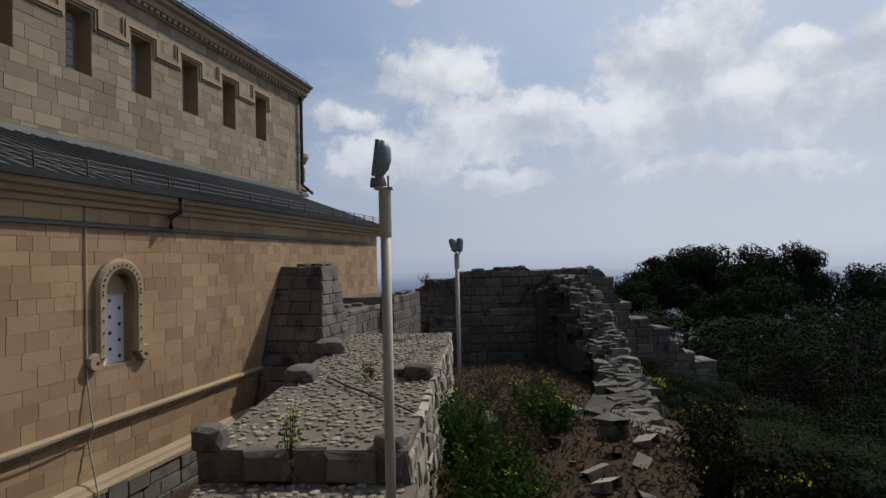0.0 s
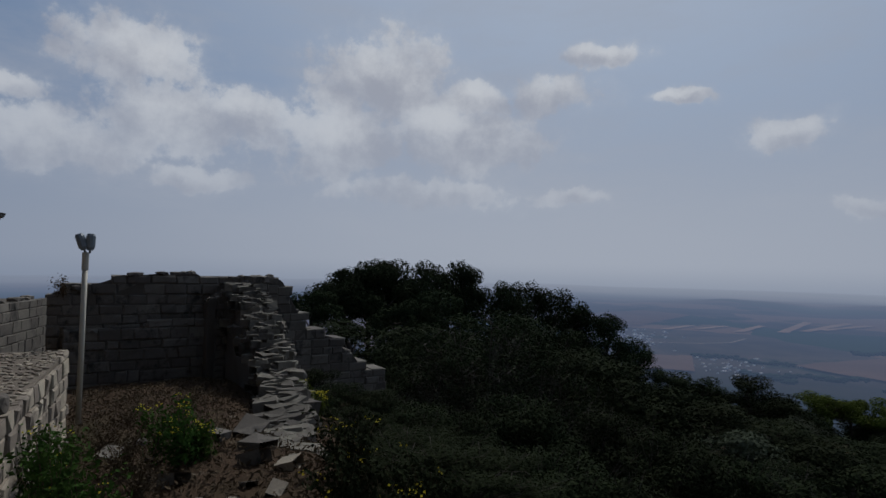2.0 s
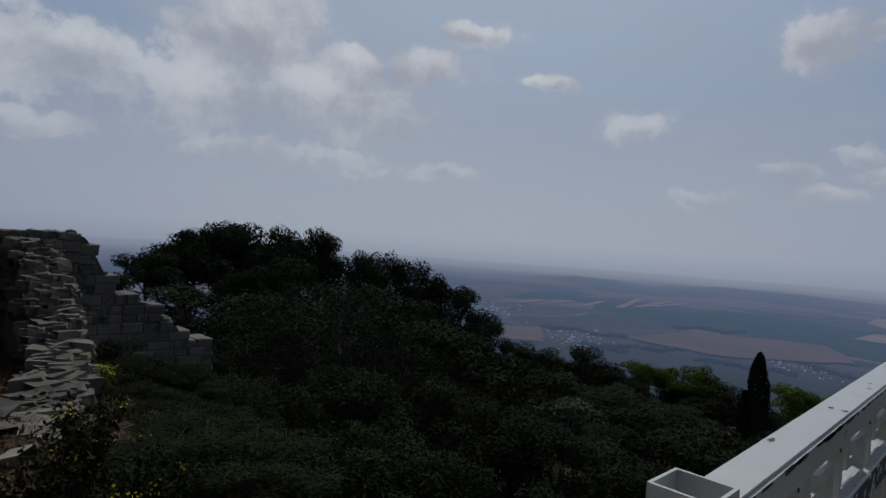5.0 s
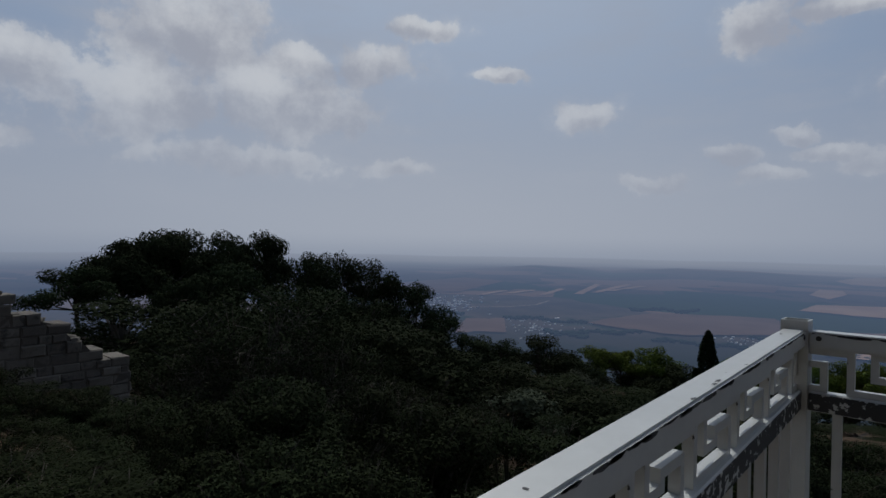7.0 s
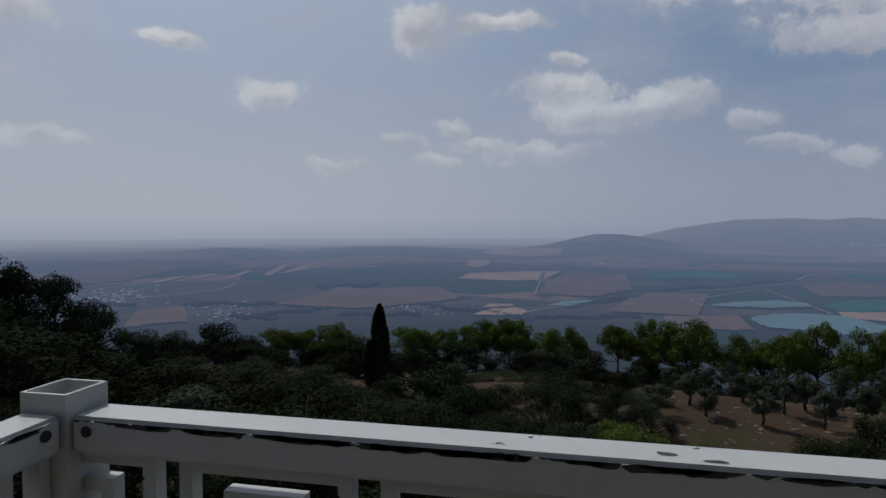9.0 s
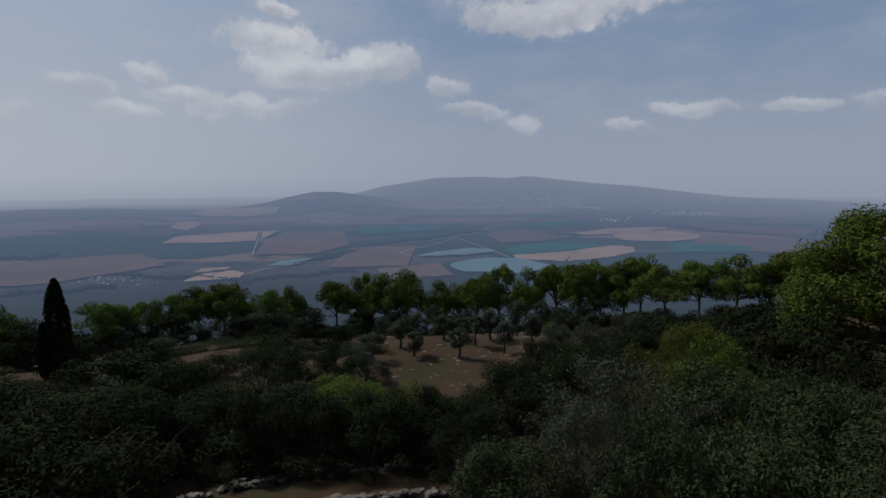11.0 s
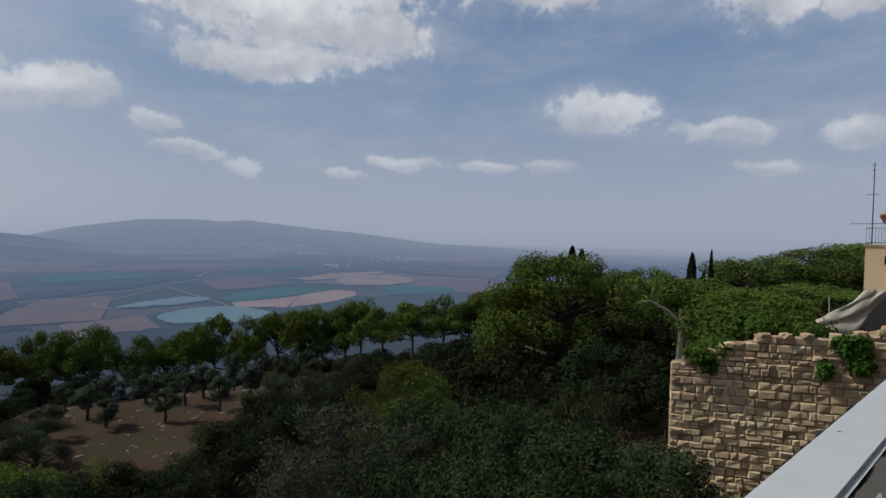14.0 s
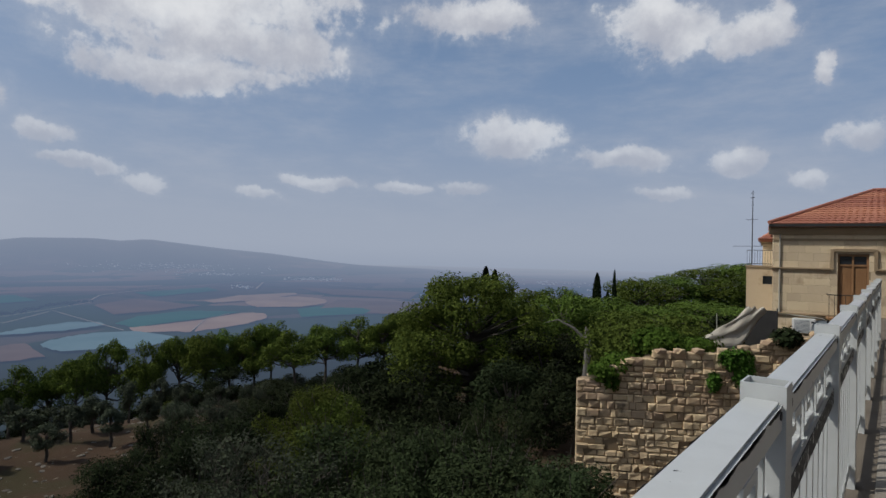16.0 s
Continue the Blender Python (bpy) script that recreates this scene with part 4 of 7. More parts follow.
for k in range(8):
    w = 2 * math.pi * k / 8
    mesh_part("opening", *boxes([(1.0 * math.cos(w) - 0.15, 1.0 * math.cos(w) + 0.15, 1.0 * math.sin(w) - 0.15, 1.0 * math.sin(w) + 0.15, 4.2, 5.0)]), GLASS_DARK, tur)

# ---- buttress and low wall against the church ----
def battered(name, label, s0, s1, u0, u1, z0, z1, lean, seed, limit):
    """A masonry pier against the church wall; its sides lean in by lean."""
    ob = thing(name, label, "wall", m=CM)
    rg = random.Random(seed)
    body = mesh_part("core", [(u0, s0, z0), (u1 + lean * 0.4, s0, z0), (u1 + lean * 0.4, s1, z0), (u0, s1, z0), (u0, s0 + lean + 0.05, z1 - 0.03), (u1 - 0.04, s0 + lean + 0.05, z1 - 0.03), (u1 - 0.04, s1 - 0.05, z1 - 0.03), (u0, s1 - 0.05, z1 - 0.03)], [(0, 3, 2, 1), (4, 5, 6, 7), (0, 1, 5, 4), (1, 2, 6, 5), (2, 3, 7, 6), (3, 0, 4, 7)], CORE, ob)
    # side towards the terrace, then the side away from the church
    h = z1 - z0
    for a, b, c, d in courses(u0, u1 + lean * 0.4, z0, z1, (0.22, 0.34), (0.25, 0.6), rg, 0.012):
        k0, k1 = (c - z0) / h, (d - z0) / h
        if b > u1 + lean * 0.4 * (1 - k0) + 0.02:
            b = u1 + lean * 0.4 * (1 - k0)
        if b - a < 0.08:
            continue
        v_, f_ = chip_block(0, 0.06, a, b, c, d, rg, 0.012, 0.015)
        v_ = [(y, s0 + lean * (z - z0) / h + 0.04 - x, z) for x, y, z in v_]
        mesh_part("stone", v_, [q[::-1] for q in f_], RUIN, ob)
    for a, b, c, d in courses(s0 + 0.02, s1, z0, z1, (0.24, 0.36), (0.3, 0.7), rg, 0.012):
        k0 = (c - z0) / h
        a = max(a, s0 + lean * k0 + 0.04)
        if b - a < 0.1:
            continue
        v_, f_ = chip_block(0, 0.07, a, b, c, d, rg, 0.012, 0.015)
        v_ = [(u1 + lean * 0.4 * (1 - (z - z0) / h) - 0.03 + x, y, z) for x, y, z in v_]
        mesh_part("stone", v_, f_, RUIN, ob)
    for k in range(6):
        mesh_part("stone", *rock_data(rg, rg.uniform(u0 + 0.2, u1 - 0.1), rg.uniform(s0 + lean + 0.1, s1 - 0.1), z1 + 0.02, 0.24, 0.2, 0.09, 1), RUIN, ob)
    return ob


battered("buttress", "weathered grey stone buttress leaning on the church", 11.5, 14.2, 0.02, 1.15, -2.6, 1.66, 1.85, 21, 200)
battered("low_wall", "low ruined stone wall beside the church", 14.1, 17.0, 0.02, 1.35, -2.4, 0.42, 0.1, 22, 100)
battered("low_wall", "low stone wall along the church foot", 17.1, 20.3, 0.02, 1.7, -2.4, 0.62, 0.1, 23, 100)


# ---- cobbled platform ----
def plat_z(x, y):
    return -0.44 + 0.052 * (y - 6.5) - 0.03 * (x + 1)


PA = radians(5.5)
PM = Matrix(((math.cos(PA), math.sin(PA), 0, 0.15), (-math.sin(PA), math.cos(PA), 0, 6.4), (0, 0, 1, 0), (0, 0, 0, 1)))
plat = thing("cobbled_platform", "old vault roof paved with rough pale cobbles", "platform", m=PM)
rng = random.Random(31)
PW, PL = -2.35, 7.2
slope = lambda y: -0.46 + 0.048 * y
mesh_part("bed", [(PW, 0, -2.6), (0, 0, -2.6), (0, PL, -2.6), (PW, PL, -2.6), (PW, 0, slope(0)), (0, 0, slope(0)), (0, PL, slope(PL)), (PW, PL, slope(PL))], [(0, 3, 2, 1), (4, 5, 6, 7), (0, 1, 5, 4), (1, 2, 6, 5), (2, 3, 7, 6), (3, 0, 4, 7)], BED, plat)
mesh_part("lower_bed", *boxes([(PW + 0.1, 0.1, -4.2, -0.01, -2.6, -0.82)]), BED, plat)
for a, b, c, d in courses(0.0, PL, -1.9, 0.0, (0.16, 0.3), (0.18, 0.5), rng, 0.02, top=lambda y: slope(y) + 0.05):
    mesh_part("side_stone", *chip_block(-0.05, 0.05 + rng.uniform(-0.02, 0.03), a, b, c, min(d, slope((a + b) / 2) + 0.02), rng, 0.02, 0.02), COBBLE_ONE, plat)
for a, b, c, d in courses(PW, 0.0, -0.82, -0.42, (0.34, 0.4), (0.25, 0.6), rng, 0.01):
    v, f = chip_block(-0.1, 0.03 + rng.uniform(-0.02, 0.07), a, b, c, d - rng.uniform(0, 0.07), rng, 0.04, 0.05)
    mesh_part("step_stone", [(y, -x, z) for x, y, z in v], [q[::-1] for q in f], RUIN, plat)
chunks, count = [], 0
cob = []
for _ in range(3300):
    x, y = rng.uniform(PW + 0.05, -0.04), rng.uniform(-2.6, PL - 0.05)
    cob.append((x, y, rng.uniform(0.035, 0.075)))
kept = []
cells = {}
for x, y, s in cob:
    key = (int(x / 0.1), int(y / 0.1))
    if any(math.hypot(x - q[0], y - q[1]) < (s + q[2]) * 0.82 for i in (-1, 0, 1) for j in (-1, 0, 1) for q in cells.get((key[0] + i, key[1] + j), ())):
        continue
    cells.setdefault(key, []).append((x, y, s))
    kept.append((x, y, s))
kept.sort(key=lambda c: abs(c[1] - 1.2))
for x, y, s in kept:
    z = slope(y) if y > 0 else -0.82
    if -0.06 < y < 0.06:
        continue
    data = rock_data(rng, x, y, z + 0.004, s * 1.15, s * 0.85, rng.uniform(0.022, 0.045), 1, 0.3)
    count += 1
    if count <= 300:
        mesh_part("cobble", *data, COBBLE_ONE, plat)
    else:
        chunks.append(data)
tagged(mesh_part("cobbles", *join_data(chunks), COBBLE, plat), kind="stuff")
for x, y, sx, sy, sz in ((PW + 0.1, 0.1, 0.24, 0.2, 0.2), (-0.25, 3.1, 0.3, 0.25, 0.2), (-0.6, 3.3, 0.2, 0.16, 0.12), (-0.2, 0.15, 0.25, 0.2, 0.14), (PW + 0.2, 3.0, 0.35, 0.3, 0.2), (PW + 0.1, 5.0, 0.35, 0.3, 0.25)):
    ob = mesh_part("boulder", *rock_data(rng, 0, 0, sz * 0.5, sx, sy, sz, 2), RUIN)
    ob.matrix_world = PM @ Matrix.Translation((x, y, slope(y)))
    tagged(ob, "rough weathered stone lying on the cobbles", "stone", "loose stones")
v, f = tube([PM @ Vector((-1.7 + 0.2 * k, 2.9 - 0.22 * k + 0.03 * math.sin(k * 2), slope(2.9 - 0.22 * k) + 0.06)) for k in range(9)], [0.016] * 9, 6)
tagged(mesh_part("fallen_stick", v, f, BARK), "dry stick lying across the cobbles", "stick")


# ---- floodlight poles ----
def floodlight_pole(x, y, z0, z1, r, face, shape, label):
    ob = thing("floodlight_pole", label, "lamp", (x, y, z0), "floodlight poles")
    h = z1 - z0
    mesh_part("pole", *tube([(0, 0, 0), (0, 0, h - 0.34)], [r, r], 14), POLE, ob, smooth=True)
    mesh_part("sleeve", *tube([(0, 0, h - 0.36), (0, 0, h - 0.34), (0, 0, h - 0.02), (0, 0, h)], [r * 1.0, r * 1.22, r * 1.22, r * 1.1], 14), POLE, ob, "cream sleeve with rust streaks")
    a = radians(face)
    m = Matrix.Rotation(a, 4, "Z")
    if shape == "dome":
        br = mesh_part("bracket", *boxes([(-0.075, 0.06, -0.05, 0.05, h, h + 0.012), (-0.06, -0.045, -0.02, 0.02, h, h + 0.1), (0.02, 0.035, -0.02, 0.02, h, h + 0.1)]), POLE, ob)
        prof = [(-0.012, 0.02, -0.16), (0.03, 0.05, -0.15), (0.085, 0.05, -0.06), (0.10, 0.05, 0.02), (0.085, 0.05, 0.12), (0.05, 0.04, 0.18), (0.0, 0.02, 0.20)]
        vs, fs = [], []
        for k in range(13):
            w = math.pi * (k / 12 - 0.5)
            for d, _, z in prof:
                vs.append((max(d, 0.0) * math.cos(w) - 0.01, 0.115 * math.sin(w) * (1 - (z / 0.26) ** 2), z))
        n = len(prof)
        for k in range(12):
            for j in range(n - 1):
                fs.append((k * n + j, (k + 1) * n + j, (k + 1) * n + j + 1, k * n + j + 1))
        tilt = m @ Matrix.Translation((-0.02, 0, h + 0.21)) @ Matrix.Rotation(radians(8), 4, "Y") @ Matrix.Scale(0.8, 4)
        mesh_part("reflector_housing", [tuple(tilt @ Vector(p)) for p in vs], fs, LAMP, ob, "domed grey lamp housing", smooth=True)
        v_, f_ = boxes([(-0.05, -0.012, -0.115, 0.115, -0.15, 0.18)])
        mesh_part("lens_frame", [tuple(tilt @ Vector(p)) for p in v_], f_, LAMP, ob, "grey lens frame")
        v_, f_ = tube([(0.0, 0, -0.15), (0.02, 0, -0.23)], [0.045, 0.055], 10)
        mesh_part("ballast_box", [tuple(tilt @ Vector(p)) for p in v_], f_, LAMP, ob)
        v_, f_ = boxes([(-0.075, -0.03, -0.03, 0.03, -0.25, -0.16)])
        mesh_part("clamp", [tuple(tilt @ Vector(p)) for p in v_], f_, LAMP, ob)
    else:
        mesh_part("bracket", *boxes([(-0.015, 0.015, -0.12, 0.12, h, h + 0.02)]), LAMP, ob)
        for s in (-1, 1):
            q = Matrix.Translation((s * 0.075, 0, h + 0.2)) @ Matrix.Rotation(radians(s * 10 - 8), 4, "Y")
            v_, f_ = join_data([tube([(0, 0, -0.16), (0, 0, -0.1), (0, 0, 0.12), (0, 0, 0.17)], [0.05, 0.085, 0.085, 0.06], 10), box_data(-0.02, 0.02, -0.02, 0.02, -0.22, -0.14)])
            mesh_part("lamp_head", [tuple(q @ Vector(p)) for p in v_], f_, LAMP, ob, "dark floodlight head")
    return ob


floodlight_pole(0.113, 4.427, -0.86, 2.113, 0.039, -10, "dome", "cream painted pole with a domed grey floodlight")
floodlight_pole(1.06, 14.05, -1.6, 1.74, 0.05, 0, "twin", "cream painted pole with twin dark floodlights")


# ---- ruined walls ----
def ruin_wall(name, label, m, length, z0, top, thick, seed, limit, hs=(0.28, 0.42), ls=(0.35, 0.85)):
    """A ruined wall along its own +y; its face looks towards +x. The top is ragged."""
    ob = thing(name, label, "wall", m=m)
    rg = random.Random(seed)
    st = courses(0, length, z0, max(top(length * k / 40) for k in range(41)) + 0.2, hs, ls, rg, 0.018, top=top)
    n = 40
    v, f = [], []
    for k in range(n + 1):
        y = length * k / n
        zt = max(z0 + 0.05, top(y) - 0.16)
        v += [(-thick, y, z0), (-0.04, y, z0), (-0.04, y, zt), (-thick, y, zt - 0.1)]
    for k in range(n):
        for j in range(4):
            f.append((4 * k + j, 4 * k + (j + 1) % 4, 4 * k + 4 + (j + 1) % 4, 4 * k + 4 + j))
    f += [(0, 3, 2, 1), (4 * n, 4 * n + 1, 4 * n + 2, 4 * n + 3)]
    mesh_part("core", v, f, CORE, ob)
    joined = []
    for i, (a, b, c, d) in enumerate(sorted(st, key=lambda s: -s[2])):
        data = chip_block(-thick if d > top((a + b) / 2) - 0.4 else -0.2, rg.uniform(-0.03, 0.05), a, b, c, d, rg, 0.03, 0.03)
        if i < limit:
            mesh_part("stone", *data, RUIN, ob)
        else:
            joined.append(data)
    for k in range(int(length * 2.2)):
        y = rg.uniform(0.1, length - 0.1)
        mesh_part("cap_stone", *rock_data(rg, rg.uniform(-thick + 0.15, -0.1), y, top(y) - 0.14, rg.uniform(0.18, 0.36), rg.uniform(0.15, 0.3), rg.uniform(0.1, 0.2), 1, 0.3), RUIN, ob)
    if joined:
        tagged(mesh_part("stonework", *join_data(joined), RUIN_FAR, ob), kind="stuff")
    return ob


def facing(x0, y0, x1, y1):
    """A frame whose +y runs from the first place to the second, with +x on its right hand."""
    d = Vector((x1 - x0, y1 - y0, 0)).normalized()
    return Matrix(((d.y, d.x, 0, x0), (-d.x, d.y, 0, y0), (0, 0, 1, 0), (0, 0, 0, 1)))


def ragged(keys, amp, seed):
    xs, zs = [k[0] for k in keys], [k[1] for k in keys]
    return lambda y: float(np.interp(y, xs, zs)) + amp * noise.noise(Vector((y * 1.3, seed, 0)))


main_m = facing(-2.05, 24.1, 7.5, 24.25)
ruin_wall("ruined_wall", "tall ruined wall of dark weathered stone blocks", main_m, 9.6, -3.2, ragged([(0, -1.1), (0.7, -0.55), (1.7, 0.3), (2.4, 0.7), (4.2, 1.28), (6.6, 1.36), (6.75, 1.14), (9.6, 1.22)], 0.1, 1), 1.2, 41, 260)
v, f = boxes([(-0.1, 0.35, 2.2, 7.3, -3.2, -0.62)])
ruin_wall("ruined_wall", "lower dark stone ledge at the foot of the ruin", facing(0.3, 23.65, 5.1, 23.75), 4.8, -3.3, ragged([(0, -0.7), (4.8, -0.5)], 0.06, 3), 0.5, 43, 80)
ruin_wall("ruined_wall", "ruined outer wall stepping down to a flat ledge", facing(7.5, 24.25, 12.55, 24.4), 5.0, -7.5, ragged([(0, 1.2), (0.2, 1.1), (1.3, -0.95), (1.6, -1.0), (2.6, -1.35), (3.1, -1.95), (3.6, -2.3), (3.75, -2.85), (5.0, -3.0)], 0.06, 5), 1.3, 44, 140, (0.3, 0.45), (0.4, 0.9))
ruin_wall("ruined_wall", "dark side of the ruined outer wall", facing(12.55, 24.4, 12.75, 30.0), 5.3, -7.5, ragged([(0, -3.4), (5, -4)], 0.06, 6), 1.0, 45, 40)
# the stepped rubble spur that comes down from the ruin
spur = thing("rubble_spur", "collapsed stair of pale rubble running down from the ruin", "rubble")
rg = random.Random(51)
small_rubble = []
SPINE = ((22.6, 5.9, 0.75), (21.0, 5.95, 0.2), (19.0, 5.9, -0.65), (17.0, 5.75, -1.4), (15.5, 5.5, -1.75), (13.9, 5.05, -1.95), (12.0, 4.5, -1.95), (9.5, 4.35, -1.9))
ys = [p[0] for p in SPINE][::-1]
sx, sz = [p[1] for p in SPINE][::-1], [p[2] for p in SPINE][::-1]
cv, cf = [], []
for k in range(31):
    y = 9.5 + (24.2 - 9.5) * k / 30
    x, z = float(np.interp(y, ys, sx)), float(np.interp(y, ys, sz))
    zb = min(z - 0.4, ground(x, y) - 0.6)
    w = 0.55 if y > 13.5 else 0.3
    cv += [(x - w, y, zb), (x + w + 0.1, y, zb), (x + w - 0.1, y, z - 0.12), (x - w + 0.05, y, z - 0.1)]
for k in range(30):
    for j in range(4):
        cf.append((4 * k + j, 4 * k + (j + 1) % 4, 4 * k + 4 + (j + 1) % 4, 4 * k + 4 + j))
cf += [(0, 3, 2, 1), (120, 121, 122, 123)]
mesh_part("core", cv, cf, CORE, spur)
for k in range(460):
    y = 9.6 + 14.4 * rg.random() ** 0.8
    x, z = float(np.interp(y, ys, sx)), float(np.interp(y, ys, sz))
    w = 0.6 if y > 13.5 else 0.42
    t = rg.uniform(-1, 1)
    s = rg.uniform(0.08, 0.2) * (1.25 if y < 16 else 1.0)
    drop = 0.0 if abs(t) < 0.8 else rg.uniform(0, 1.4) * min(1, (z - ground(x, y)) / 1.5)
    v_, f_ = chip_block(-s * 1.25, s * 1.25, -s * rg.uniform(0.7, 1.1), s * rg.uniform(0.7, 1.1), -s * 0.8, s * rg.uniform(0.45, 0.8), rg, s * 0.26, s * 0.24)
    q_ = Matrix.Translation((x + t * w, y, z - max(0, drop))) @ Euler((rg.uniform(-0.16, 0.16), rg.uniform(-0.16, 0.16), rg.uniform(-0.6, 0.6))).to_matrix().to_4x4()
    if k < 300:
        mesh_part("rubble_stone", [tuple(q_ @ Vector(p)) for p in v_], f_, RUBBLE, spur)
    else:
        small_rubble.append(([tuple(q_ @ Vector(p)) for p in v_], f_))
tagged(mesh_part("small_rubble", *join_data(small_rubble), RUBBLE_FAR, spur), kind="stuff")
# inner corner pier behind the spur
ruin_wall("ruined_pier", "broken stone pier at the corner of the ruin", facing(5.0, 23.0, 6.9, 23.1), 1.9, -3.2, ragged([(0, 0.45), (0.6, 0.9), (1.8, 1.15)], 0.12, 8), 1.2, 47, 80, (0.16, 0.3), (0.2, 0.5))
ruin_wall("ruined_pier", "dark flank of the broken pier", facing(5.0, 24.1, 5.0, 23.0).copy() @ Matrix.Rotation(math.pi, 4, "Z") @ Matrix.Translation((0, -1.1, 0)), 1.1, -3.2, ragged([(0, 0.5), (1.1, 0.3)], 0.1, 9), 0.3, 48, 40)

# loose rocks in the garden
for x, y, s in ((2.82, 8.6, 0.17), (2.75, 8.0, 0.15), (3.6, 10.5, 0.2), (3.9, 11.5, 0.24), (2.4, 10.2, 0.16), (3.3, 9.4, 0.1), (2.2, 11.6, 0.1), (3.55, 8.8, 0.12), (1.6, 12.6, 0.2), (2.1, 13.2, 0.14), (2.6, 9.2, 0.06), (4.0, 9.9, 0.17), (3.1, 7.4, 0.09), (3.4, 12.6, 0.2), (4.1, 12.9, 0.28)):
    v_, f_ = chip_block(-s * 1.2, s * 1.2, -s * 0.9, s * 0.9, -s * 0.6, s * 0.45, rng, s * 0.3, s * 0.25)
    q_ = Euler((rng.uniform(-0.4, 0.4), rng.uniform(-0.4, 0.4), rng.uniform(0, 3))).to_matrix()
    ob = mesh_part("rock", [tuple(q_ @ Vector(p)) for p in v_], f_, COBBLE_ONE if s in (0.17, 0.15, 0.12) else RUIN)
    ob.location = (x, y, ground(x, y) + s * 0.35)
    tagged(ob, "pale broken stone lying on dry soil", "stone", "loose stones")


# ---- plants ----
def leaf_mesh(name, pts, size, seed, up=0.3, long=1.6, fine_=False):
    """One mesh of small folded leaves at the given places, or at places with the way that each one faces."""
    rs = np.random.RandomState(seed)
    face = None
    if isinstance(pts, tuple):
        pts, face = pts
    n = len(pts)
    pts = np.asarray(pts, float)
    a = rs.normal(size=(n, 3))
    if face is not None:
        a = a * 0.45 + face
    a[:, 2] += up
    a /= np.linalg.norm(a, axis=1)[:, None]
    b = np.cross(a, rs.normal(size=(n, 3)))
    b /= np.linalg.norm(b, axis=1)[:, None] + 1e-9
    c = np.cross(a, b)
    s = (size * rs.uniform(0.6, 1.3, n))[:, None]
    me = bpy.data.meshes.new(name)
    if fine_:
        tri = np.stack([pts - b * s * long * 0.55 - c * s * 0.4, pts + b * s * long * 0.7, pts - b * s * long * 0.3 + c * s * 0.6], 1).reshape(-1, 3)
        me.from_pydata(tri.tolist(), [], np.arange(3 * n).reshape(-1, 3).tolist())
    else:
        quad = np.stack([pts - b * s * long * 0.5, pts + c * s * 0.5 + a * s * 0.15, pts + b * s * long * 0.5, pts - c * s * 0.5 + a * s * 0.15], 1).reshape(-1, 3)
        me.from_pydata(quad.tolist(), [], np.arange(4 * n).reshape(-1, 4).tolist())
    return me


def blob_points(rs, centres, n, shell=0.55):
    """Places inside a set of (x, y, z, rx, ry, rz) clumps, most of them near the skin."""
    vol = np.array([c[3] * c[4] * c[5] for c in centres]) ** 0.67
    pick = rs.choice(len(centres), n, p=vol / vol.sum())
    d = rs.normal(size=(n, 3))
    d /= np.linalg.norm(d, axis=1)[:, None]
    r = shell + (1 - shell) * rs.rand(n) ** 0.5
    lump = 1 + 0.15 * np.sin(d[:, 0] * 7 + pick) * np.sin(d[:, 1] * 6 + 2 * pick) + rs.normal(size=n) * 0.03
    c = np.array(centres)[pick]
    return c[:, :3] + d * (r * lump)[:, None] * c[:, 3:], d


